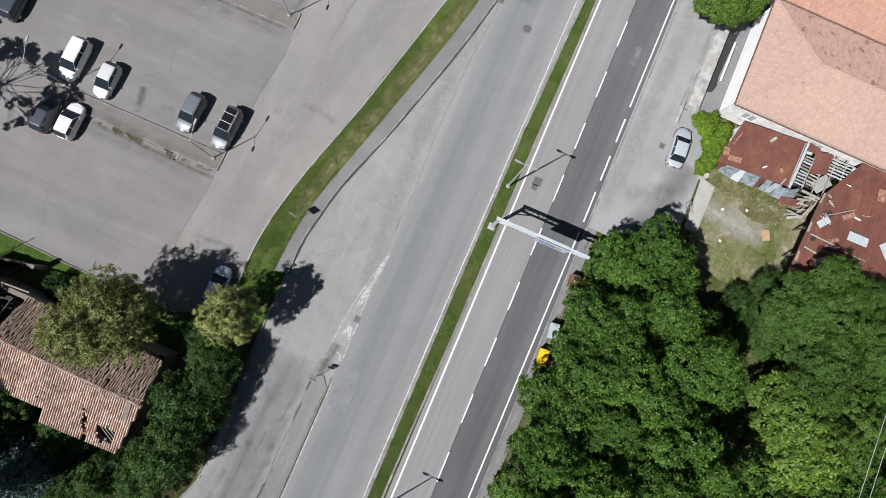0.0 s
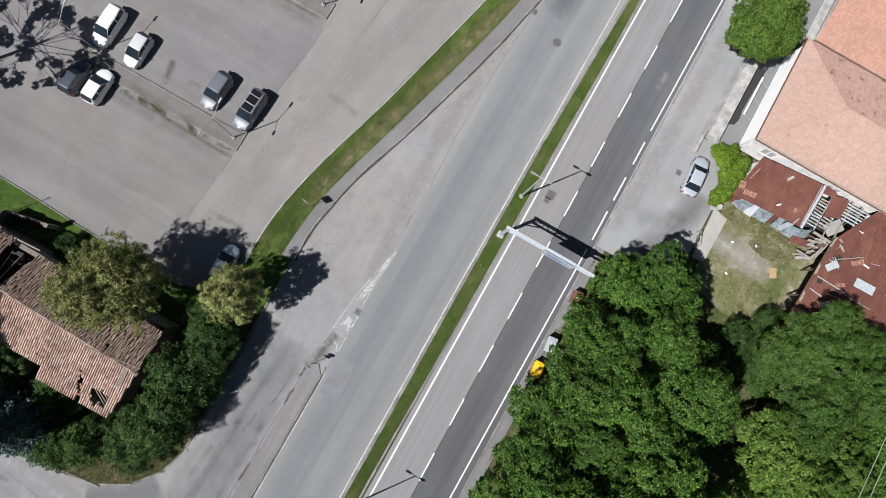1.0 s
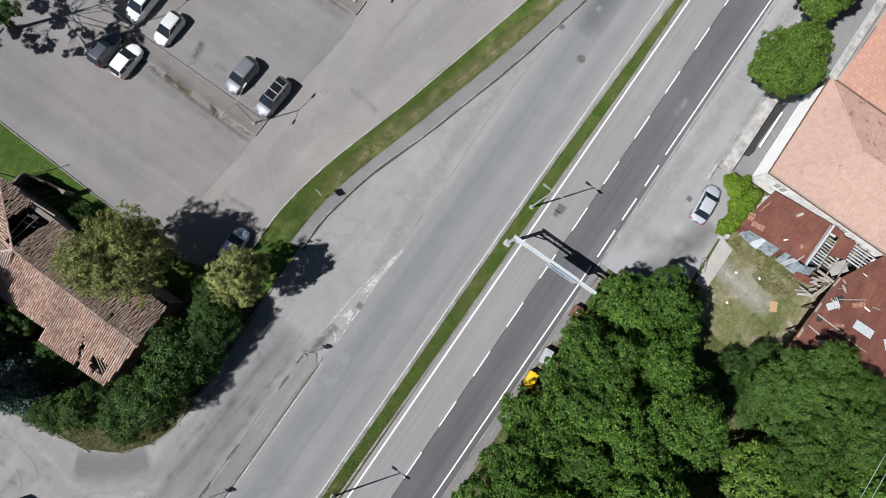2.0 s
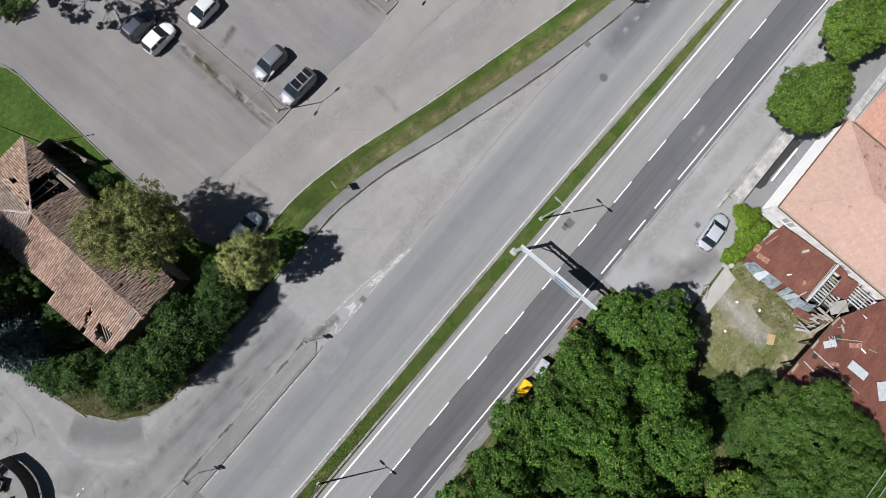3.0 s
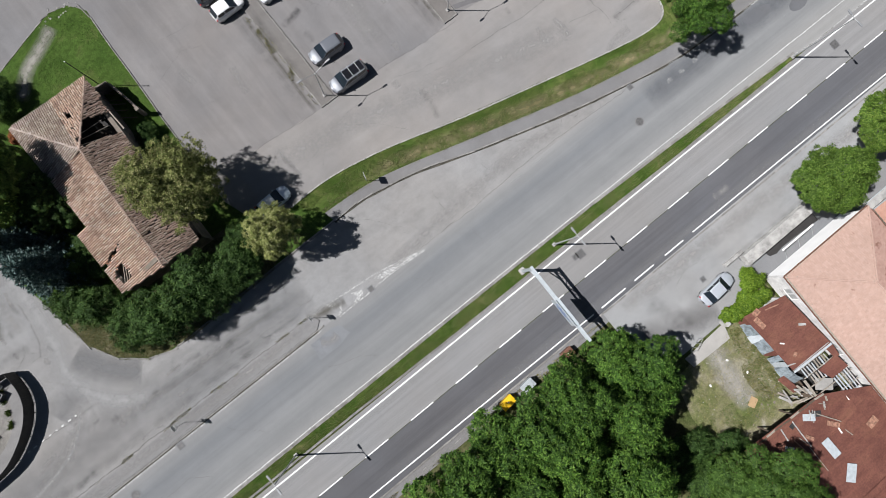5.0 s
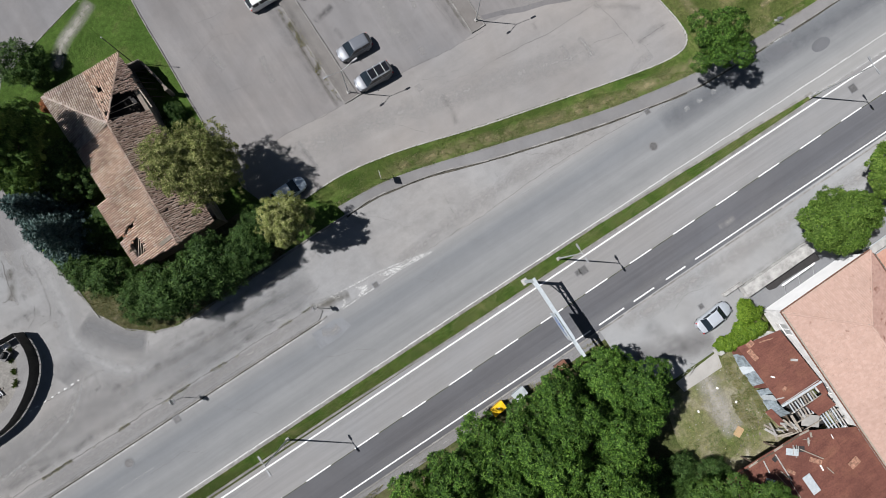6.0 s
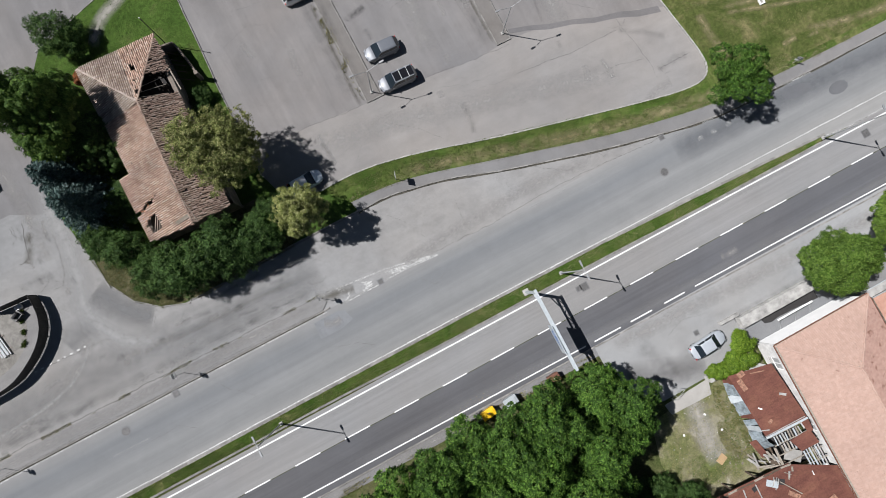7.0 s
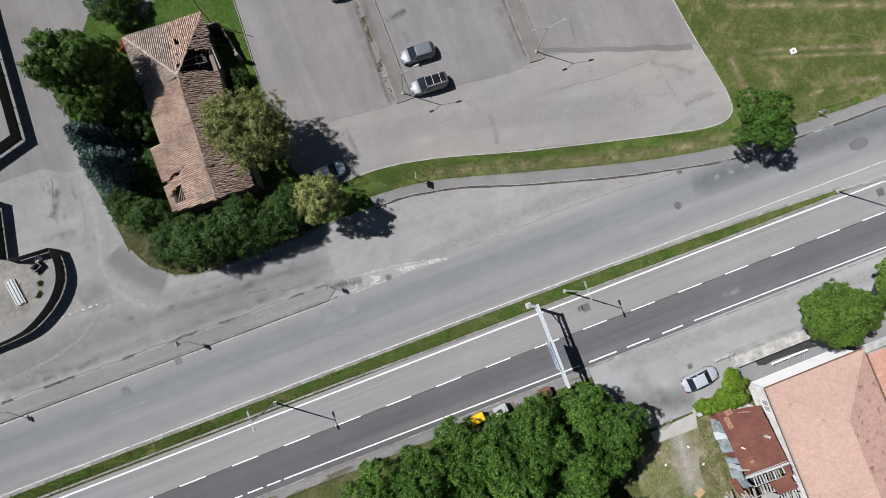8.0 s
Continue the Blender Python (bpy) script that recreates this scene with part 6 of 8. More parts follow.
def car(x, y, turn, length, width, height, style, colour, label, roof=None):
    """A parked car that faces local +x. style: hatch, wagon or sedan."""
    root = empty("car", pose(x, y, 0.012, 0, 0, turn))
    tagged(root, label, "car", "parked cars")
    L, w = length / 2, width / 2
    belt = 0.90 if height < 1.52 else 0.98
    xr0 = -L + {"hatch": 0.06, "wagon": 0.05, "sedan": 0.62}[style]        # foot of the rear window
    xt0 = xr0 + {"hatch": 0.42, "wagon": 0.26, "sedan": 0.56}[style]       # its head
    xr1 = L - length * (0.245 if style != "wagon" else 0.225)              # foot of the windscreen
    xt1 = xr1 - (0.66 if style == "sedan" else 0.80 if height < 1.52 else 0.74)                          # its head

    def half(px):
        """Half the width in plan: rounded at the nose and, less so, at the tail."""
        u = px / L
        return w * (1 - abs(u) ** (5.0 if u > 0 else 7.0)) ** (0.36 if u > 0 else 0.30) if abs(u) < 1 else 0.0

    def deck(px):
        """The height of the hood, the belt line and the tail."""
        return belt - 0.20 * ease(xr1 - 0.1, L, px) ** 1.3 - 0.06 * ease(L - 0.35, L, px) - (0.05 if style == "sedan" else 0.0) * ease(xr0, -L, px)

    # the lower body and the hood, as one grid across the car
    n = 40
    xs = [L * math.sin(math.pi / 2 * (-1 + 2 * k / n)) * 0.9985 for k in range(n + 1)]
    prof = ((0.20, 0.88), (0.34, 0.96), (0.50, 1.0), (0.70, 0.995), (0.88, 0.965), (0.965, 0.925), (1.0, 0.86))
    rows = []
    for px in xs:
        h, d = half(px), deck(px)
        side = [(px, h * b, 0.16 + (d - 0.16) * (a - 0.20) / 0.80) for a, b in prof]
        top = [(px, h * 0.86 * q, d + 0.055 * math.cos(q * math.pi / 2)) for q in (0.72, 0.4, 0.0, -0.4, -0.72)]
        rows.append(side + top + [(a, -b, c) for a, b, c in side[::-1]])
    m = len(prof)
    hood = lambda i, j: xs[i] > xr1 - 0.05 and xs[i + 1] < L - 0.10 and m - 1 <= j <= m + 4
    for nm, pick in (("body", lambda i, j: not hood(i, j)), ("hood", hood)):
        bm = sheet_of(rows, pick)
        bmesh.ops.recalc_face_normals(bm, faces=bm.faces)
        ob = part(nm, bm, colour, root)
        ob.data.polygons.foreach_set("use_smooth", [True] * len(ob.data.polygons))
    bm = bmesh.new()
    for sx in (-1, 1):
        add_tube(bm, (xr1 + 0.06, sx * w * 0.80, deck(xr1) + 0.012), (L - 0.30, sx * w * 0.66, deck(L - 0.30) + 0.012), 0.008, 0.008, 5)
    add_tube(bm, (L - 0.24, -w * 0.62, deck(L - 0.24) + 0.02), (L - 0.24, w * 0.62, deck(L - 0.24) + 0.02), 0.008, 0.008, 5)
    part("hood_gap", bm, M_BLACK, root, "dark gap round the hood")
    part("underbody", box((length * 0.92, width * 0.84, 0.14), Matrix.Translation((0, 0, 0.23)), 0.03), M_BLACK, root)

    # the cabin: one grid from belt to belt over the roof
    def rise(px):
        up, down = ease(xr0 - 0.10, xt0 + 0.12, px), 1 - ease(xt1 - 0.14, xr1 + 0.06, px)
        lin = min(1.0, max(0.0, (px - xr0) / (xt0 - xr0)), max(0.0, (xr1 - px) / (xr1 - xt1)))
        arch = 1 - 0.045 * ((px - (xt0 + xt1) / 2) / ((xt1 - xt0) / 2 + 0.2)) ** 2
        return (0.45 * min(up, down) + 0.55 * lin) * arch
    cx = sorted({round(v, 3) for v in [xr0, xt0, xt1, xr1, xt0 + 0.10, xt1 - 0.10, xt0 - 0.08, xt1 + 0.08, (xr0 + xt0) / 2, (xr1 + xt1) / 2, (xt0 + xt1) / 2 - 0.05, (xt0 + xt1) / 2 + 0.05] + [xr0 + (xr1 - xr0) * k / 15 for k in range(16)]})
    cells = (1.0, 0.93, 0.72, 0.62, 0.40, 0.0, -0.40, -0.62, -0.72, -0.93, -1.0)
    rows = []
    for px in cx:
        r, g, d = rise(px), min(half(px) * 0.93, w * 0.93), deck(px)
        H = (height - belt) * r
        row = []
        for v in cells:
            a = abs(v)
            if a >= 0.72:
                u = (1 - a) / 0.28
                yy, zz = g - (0.17 * w * r) * u, d + 0.02 + (H * 0.90) * u
            elif a == 0.62:
                yy, zz = g - 0.215 * w * r, d + 0.02 + H * 0.965
            else:
                yy, zz = (g - 0.215 * w * r) * a / 0.62, d + 0.02 + H * (0.965 + 0.035 * math.cos(a / 0.62 * math.pi / 2))
            row.append((px, math.copysign(yy, v) if v else 0.0, zz + 0.03 * math.cos(min(1, yy / w) * math.pi / 2) * (1 - r)))
        rows.append(row)
    mid = (xt0 + xt1) / 2

    def zone(i, j):
        c = (cx[i] + cx[i + 1]) / 2
        inner, flank = 3 <= j <= 6, j in (1, 8)
        if inner and c > xt1 + 0.02 and c < xr1 - 0.02:
            return "windscreen"
        if inner and c < xt0 - 0.02 and c > xr0 + 0.04:
            return "rear_window"
        if flank and xt0 - (0.05 if style != "sedan" else 0.2) < c < xt1 + 0.42 and abs(c - mid) > 0.045:
            return "side_window_a" if j == 1 else "side_window_b"
        return "roof"
    for nm in ("roof", "windscreen", "rear_window", "side_window_a", "side_window_b"):
        bm = sheet_of(rows, lambda i, j: zone(i, j) == nm)
        if nm == "roof":
            bmesh.ops.recalc_face_normals(bm, faces=bm.faces)
        ob = part(nm[:-2] if nm.startswith("side") else nm, bm, (colour if nm == "roof" else M_GLASS), root, "" if nm == "roof" else "dark tinted glass")
        ob.data.polygons.foreach_set("use_smooth", [True] * len(ob.data.polygons))
    if roof is not None:
        top = [[(px, q * w * 0.56, height + 0.045 - 0.03 * q * q - 0.03 * abs((px - mid) / (xt1 - xt0)) ** 2) for q in (-1, -0.5, 0, 0.5, 1)] for px in [xt0 + 0.10 + (xt1 - xt0 - 0.16) * k / 6 for k in range(7)]]
        ob = part("roof_panel", sheet_of(top, lambda i, j: True), roof, root, "black glass roof panel" if roof is P_BLACKROOF else "white roof panel painted for the sun on it")
        ob.data.polygons.foreach_set("use_smooth", [True] * len(ob.data.polygons))
    if style == "wagon":
        for sy in (-1, 1):
            part("roof_rail", tube((xt0 + 0.1, sy * w * 0.69, height - 0.01), (xt1 - 0.1, sy * w * 0.69, height - 0.01), 0.02), M_GALV, root)
    for sy in (-1, 1):
        part("mirror", box((0.10, 0.15, 0.11), pose(xr1 - 0.38, sy * (w + 0.03), belt + 0.05, 0, 0, sy * 12), 0.035), colour, root)
        part("headlamp", box((0.30, 0.22, 0.09), pose(L - 0.25, sy * w * 0.70, deck(L - 0.22) - 0.035, 0, 16, -sy * 32), 0.035), M_LAMP, root)
        part("tail_lamp", box((0.12, 0.22, 0.16), pose(-L + 0.15, sy * w * 0.76, belt - 0.14, 0, 0, sy * 26), 0.03), M_RED, root)
        for fx in (L - length * 0.19, -L + length * 0.19):
            wh = part("wheel", tube((fx, sy * (w - 0.24), 0.31), (fx, sy * (half(fx) - 0.025), 0.31), 0.31, 0.30, 24), M_RUBBER, root)
            part("rim", tube((fx, sy * (w - 0.12), 0.31), (fx, sy * (half(fx) - 0.012), 0.31), 0.20, 0.19, 14), M_GALV, wh)
    part("plate", box((0.03, 0.52, 0.12), Matrix.Translation((L - 0.01, 0, 0.45))), M_PLATE, root)
    part("grille", box((0.08, width * 0.5, 0.12), Matrix.Translation((L - 0.035, 0, 0.60)), 0.02), M_BLACK, root)
    for sy in (-0.25, 0.3):
        part("wiper", box((0.025, w * 0.62, 0.015), pose(xr1 - 0.10, sy * w, deck(xr1) + 0.10, 0, -20, 8)), M_BLACK, root)
    return root


P_WHITE = paint("white_car_paint", (0.78, 0.78, 0.77), 0.0)
P_SILVER = paint("silver_car_paint", (0.44, 0.47, 0.505), 0.1, 0.45)
P_PALESILVER = paint("pale_silver_car_paint", (0.54, 0.55, 0.56), 0.1, 0.45)
P_GREY = paint("grey_car_paint", (0.135, 0.145, 0.163), 0.14, 0.42)
P_DARK = paint("dark_car_paint", (0.05, 0.058, 0.08), 0.12, 0.4)
P_BLACKROOF = paint("black_glass_roof", (0.012, 0.012, 0.014), 0.0, 0.12)
# Blue made paler to carry the sunlight on the car.
P_BLUE_SUNLIT = paint("sunlit_blue_car_paint", (0.58, 0.65, 0.71), 0.1, 0.4)


# ---- plants ----
def crown(name, seed, lobes, bunches, per, leaf_len, leaf_w, material, leaves=5, bunch_r=0.45, lift=0.18, low=-0.3, ragged=0.0, gap=1.28):
    """Leaf sprays gathered into bunches that stand out from a cluster of lobes, with dark gaps between the bunches."""
    g = np.random.default_rng(seed)
    lob = np.array(lobes)
    area = (lob[:, 3] * lob[:, 4]) ** 0.5 * lob[:, 5]
    cand = bunches * 6
    pick = g.choice(len(lob), cand, p=area / area.sum())
    lo = lob[pick]
    d = g.normal(size=(cand, 3))
    d[:, 2] = np.where(d[:, 2] < low, -d[:, 2], d[:, 2])
    d /= np.linalg.norm(d, axis=1, keepdims=True)
    c = lo[:, :3] + d * lo[:, 3:6] * (g.uniform(0.72, 1.10, (cand, 1)) + ragged * g.random((cand, 1)) ** 3)
    nn = d / lo[:, 3:6]
    nn /= np.linalg.norm(nn, axis=1, keepdims=True)
    deep = np.zeros(cand, bool)                  # bunches buried inside another lobe are dropped
    for q in lob:
        deep |= (((c - q[:3]) / q[3:6]) ** 2).sum(1) < 0.50
    c, nn = c[~deep], nn[~deep]
    kept = [0]                                   # spread the rest evenly
    for k in range(1, len(c)):
        if len(kept) >= bunches:
            break
        if ((c[kept] - c[k]) ** 2).sum(1).min() > (bunch_r * gap) ** 2:
            kept.append(k)
    c, nn = c[kept], nn[kept]
    m = len(c)
    sprays = m * per
    size_b = np.repeat(g.uniform(0.7, 1.25, m), per)[:, None]
    C, N = np.repeat(c, per, 0), np.repeat(nn, per, 0)
    t = np.cross(N, g.normal(size=N.shape))
    t /= np.linalg.norm(t, axis=1, keepdims=True)
    q = g.random((sprays, 1)) ** 0.6
    off = t * q * bunch_r * size_b
    p = C + off + (N * 0.75 + np.array([0, 0, 0.25])) * (bunch_r * 1.6 * (1 - q) ** 1.1 - g.random((sprays, 1)) * 0.2) * size_b
    n = N * 0.8 + t * q * 0.9 + np.array([0, 0, 0.35]) + g.normal(scale=0.2, size=N.shape)
    n /= np.linalg.norm(n, axis=1, keepdims=True)
    t = np.cross(n, g.normal(size=n.shape))
    t /= np.linalg.norm(t, axis=1, keepdims=True)
    b = np.cross(n, t)
    V = np.empty((sprays, leaves, 4, 3))
    size = g.uniform(0.7, 1.25, (sprays, 1))
    for k in range(leaves):
        a = 2 * np.pi * (k + g.uniform(-0.25, 0.25, (sprays, 1))) / leaves
        out = np.cos(a) * t + np.sin(a) * b
        way = out + n * (lift * g.uniform(-0.2, 1.0, (sprays, 1))) + np.array([0, 0, -0.12])
        way /= np.linalg.norm(way, axis=1, keepdims=True)
        across = np.cross(way, n)
        across /= np.linalg.norm(across, axis=1, keepdims=True) + 1e-9
        L, W = leaf_len * size, leaf_w * size
        V[:, k, 0] = p + way * L * 0.08
        V[:, k, 1] = p + way * L * 0.55 + across * W / 2
        V[:, k, 2] = p + way * L - np.array([0, 0, 0.12]) * L
        V[:, k, 3] = p + way * L * 0.55 - across * W / 2
    total = sprays * leaves
    me = bpy.data.meshes.new(name)
    me.vertices.add(total * 4)
    me.vertices.foreach_set("co", V.reshape(-1))
    me.loops.add(total * 4)
    me.loops.foreach_set("vertex_index", np.arange(total * 4, dtype=np.int32))
    me.polygons.add(total)
    me.polygons.foreach_set("loop_start", np.arange(0, total * 4, 4, dtype=np.int32))
    me.update(calc_edges=True)
    me.materials.append(material)
    return me


def lobes_for(seed, r, h, z, count, spread=0.60, size=0.46):
    rr = random.Random(seed)
    out = [(0, 0, z, r * 0.62, r * 0.62, h * 0.78)]
    for k in range(count):
        a = 2 * math.pi * (k + rr.uniform(-0.4, 0.4)) / count
        q = r * spread * rr.uniform(0.7, 1.3)
        s = size * rr.uniform(0.6, 1.25)
        out.append((q * math.cos(a), q * math.sin(a), z + h * rr.uniform(-0.5, 0.35), r * s, r * s, h * s * 0.95))
    for k in range(3):
        out.append((rr.uniform(-0.4, 0.4) * r, rr.uniform(-0.4, 0.4) * r, z + h * rr.uniform(0.35, 0.6), r * 0.36, r * 0.36, h * 0.5))
    return out


def trunk_mesh(name, height, radius, spread, seed):
    rr = random.Random(seed)
    bm = bmesh.new()
    add_tube(bm, (0, 0, -0.1), (0.05, 0.03, height * 0.55), radius, radius * 0.65, 10)
    for k in range(6):
        a = 2 * math.pi * (k + rr.uniform(-0.3, 0.3)) / 6
        s = height * rr.uniform(0.30, 0.52)
        e = (spread * math.cos(a) * rr.uniform(0.6, 0.9), spread * math.sin(a) * rr.uniform(0.6, 0.9), height * rr.uniform(0.65, 0.95))
        add_tube(bm, (0.03, 0.02, s), e, radius * 0.4, radius * 0.10, 6)
        e2 = (e[0] * 1.15, e[1] * 1.15 + 0.3, e[2] + 0.5)
        add_tube(bm, e, e2, radius * 0.1, 0.015, 5)
    me = bpy.data.meshes.new(name)
    bm.to_mesh(me)
    bm.free()
    me.materials.append(M_BARK)
    return me


def tree_kind(seeds, r, h, z, count, bunches, per, leaf_len, leaf_w, material, height, trunk_r, wide=(0.60, 0.46), **kw):
    made = []
    for s in seeds:
        made.append((crown("crown", s, lobes_for(s, r, h, z, count, *wide), bunches, per, leaf_len, leaf_w, material, **kw), trunk_mesh("trunk", height, trunk_r, r * 0.7, s)))
    return made


def plant(name, meshes, x, y, turn, scale, label, category, group="", zs=None, z=0.0):
    root = empty(name, Matrix.LocRotScale((x, y, z), Euler((0, 0, radians(turn))), (scale, scale, zs or scale)))
    tagged(root, label, category, group)
    for nm, me in zip(("crown", "trunk"), meshes):
        ob = new(nm, me)
        ob.parent = root
    return root


KIND_GROVE = tree_kind((1, 2, 3, 4), 3.6, 3.6, 5.4, 7, 360, 15, 0.36, 0.12, M_LEAF_GROVE, 7.5, 0.22, bunch_r=0.36, lift=0.9, ragged=0.15, gap=1.75)
KIND_FINE = tree_kind((5, 6), 3.8, 3.0, 5.4, 7, 420, 13, 0.32, 0.11, M_LEAF_FINE, 7.5, 0.22, bunch_r=0.38)
KIND_LIGHT = tree_kind((7,), 3.6, 2.8, 5.2, 7, 300, 12, 0.44, 0.17, M_LEAF_STREET, 7.0, 0.2, bunch_r=0.46, lift=0.4, ragged=0.2)
KIND_LINDEN = tree_kind((8,), 3.8, 3.4, 5.6, 8, 900, 9, 0.30, 0.09, M_LEAF_LINDEN, 8.0, 0.25, bunch_r=0.36, lift=1.3, wide=(0.66, 0.36), ragged=1.05, gap=0.85)
KIND_PALE = tree_kind((9,), 3.6, 3.2, 5.4, 7, 330, 11, 0.36, 0.11, M_LEAF_PALE, 8.0, 0.25, bunch_r=0.30, lift=0.6, wide=(0.66, 0.30), ragged=0.9)
KIND_DARK = tree_kind((10, 11), 3.6, 2.8, 4.6, 8, 420, 12, 0.30, 0.14, M_LEAF_DARK, 6.5, 0.2, bunch_r=0.38)
KIND_BUSH = tree_kind((12, 13), 2.2, 2.0, 2.4, 6, 230, 9, 0.36, 0.09, M_LEAF_HEDGE, 3.6, 0.12, bunch_r=0.28, lift=1.0, ragged=0.6, gap=1.6)
KIND_GREEN = tree_kind((14, 15), 3.6, 3.0, 5.2, 8, 480, 13, 0.27, 0.12, M_LEAF_GREEN, 7.2, 0.2, bunch_r=0.36)
KIND_KERB = [(crown("crown", 31, [(0, 0, 4.6, 1.8, 1.7, 2.0), (-0.7, 3.3, 4.8, 1.15, 1.15, 1.3), (2.6, 1.0, 5.2, 1.2, 1.25, 1.3), (0.6, -2.6, 5.4, 1.25, 1.35, 1.3), (-2.9, -0.7, 4.2, 1.2, 1.05, 1.1), (1.0, 2.0, 5.9, 1.1, 1.1, 1.3), (-1.3, -1.6, 5.6, 1.15, 1.05, 1.2), (-1.6, 1.4, 5.3, 0.95, 0.95, 1.1), (2.1, -0.9, 4.6, 0.9, 0.9, 1.0)], 420, 14, 0.28, 0.10, M_LEAF_GROVE, bunch_r=0.32, lift=0.9, gap=1.6), trunk_mesh("trunk", 6.5, 0.2, 2.4, 31))]
KIND_STREET = tree_kind((21, 22), 3.6, 3.0, 5.6, 7, 560, 15, 0.29, 0.10, M_LEAF_STREET, 7.5, 0.22, bunch_r=0.30, lift=0.9, ragged=0.12, gap=1.35)


def bare_limbed(seed, height, reach, count):
    """A tree of long bare limbs that carry their leaves in clusters at the tips."""
    rr = random.Random(seed)
    bm = bmesh.new()
    add_tube(bm, (0, 0, -0.1), (0.1, 0.05, height), 0.20, 0.08, 10)
    lobes = []
    for k in range(count):
        a = 2.4 * k + rr.uniform(-0.3, 0.3)
        q = reach * rr.uniform(0.35, 1.0)
        z = height * (0.72 + 0.34 * k / count)
        tip = (q * math.cos(a), q * math.sin(a), z + rr.uniform(0.2, 0.9))
        mid = (tip[0] * 0.55, tip[1] * 0.55, z - 0.2)
        add_tube(bm, (0, 0, z - 0.9 - 0.1 * q), mid, 0.04, 0.028, 6)
        add_tube(bm, mid, tip, 0.028, 0.012, 6)
        for j in range(3):
            b = a + rr.uniform(-0.7, 0.7)
            e = (mid[0] + (0.45 * q + rr.uniform(-0.6, 0.7)) * math.cos(b), mid[1] + (0.45 * q + rr.uniform(-0.6, 0.7)) * math.sin(b), tip[2] + rr.uniform(-0.3, 0.3))
            add_tube(bm, mid, e, 0.025, 0.012, 5)
            s = rr.uniform(0.30, 0.75)
            lobes.append((*e, s, s, s * 0.6))
    me = bpy.data.meshes.new("trunk")
    bm.to_mesh(me)
    bm.free()
    me.materials.append(M_BARK)
    return crown("crown", seed, lobes, 380, 8, 0.28, 0.12, M_LEAF_DARK, bunch_r=0.18), me


KIND_LOOSE = [bare_limbed(16, 9.0, 6.6, 28)]


def spruce_mesh(seed, r, h):
    """Whorls of drooping branches with short needle tufts."""
    g = np.random.default_rng(seed)
    tufts = []
    tiers = 13
    for k in range(tiers):
        u = k / tiers
        zz = 0.8 + (h - 0.9) * u
        rr = r * (1 - u) ** 0.8 + 0.15
        nb = int(16 - 9 * u)
        for b in range(nb):
            a = 2 * np.pi * (b + g.uniform(-0.3, 0.3)) / nb + k
            m = int(10 * rr) + 4
            for q in range(m):
                s = (q + g.random()) / m
                w = 0.34 * (1 - s * 0.5)
                tufts.append((np.cos(a) * rr * s + g.normal() * w * 0.4, np.sin(a) * rr * s + g.normal() * w * 0.4, zz - 0.25 * rr * s ** 2 + g.normal() * 0.06, a))
    tufts = np.array(tufts)
    n = len(tufts)
    V = np.empty((n, 6, 4, 3))
    p = tufts[:, :3]
    out = np.stack([np.cos(tufts[:, 3]), np.sin(tufts[:, 3]), 0 * tufts[:, 3]], 1)
    for k in range(6):
        way = out * 0.7 + g.normal(scale=0.55, size=(n, 3)) + np.array([0, 0, 0.25])
        way /= np.linalg.norm(way, axis=1, keepdims=True)
        side = np.cross(way, g.normal(size=(n, 3)))
        side /= np.linalg.norm(side, axis=1, keepdims=True)
        L = g.uniform(0.18, 0.34, (n, 1))
        V[:, k, 0], V[:, k, 1], V[:, k, 2], V[:, k, 3] = p, p + way * L * 0.5 + side * 0.045, p + way * L, p + way * L * 0.5 - side * 0.045
    total = n * 6
    me = bpy.data.meshes.new("crown")
    me.vertices.add(total * 4)
    me.vertices.foreach_set("co", V.reshape(-1))
    me.loops.add(total * 4)
    me.loops.foreach_set("vertex_index", np.arange(total * 4, dtype=np.int32))
    me.polygons.add(total)
    me.polygons.foreach_set("loop_start", np.arange(0, total * 4, 4, dtype=np.int32))
    me.update(calc_edges=True)
    me.materials.append(M_NEEDLE)
    bm = bmesh.new()
    add_tube(bm, (0, 0, -0.1), (0, 0, h - 0.3), 0.2, 0.03, 10)
    tr = bpy.data.meshes.new("trunk")
    bm.to_mesh(tr)
    bm.free()
    tr.materials.append(M_BARK)
    return me, tr


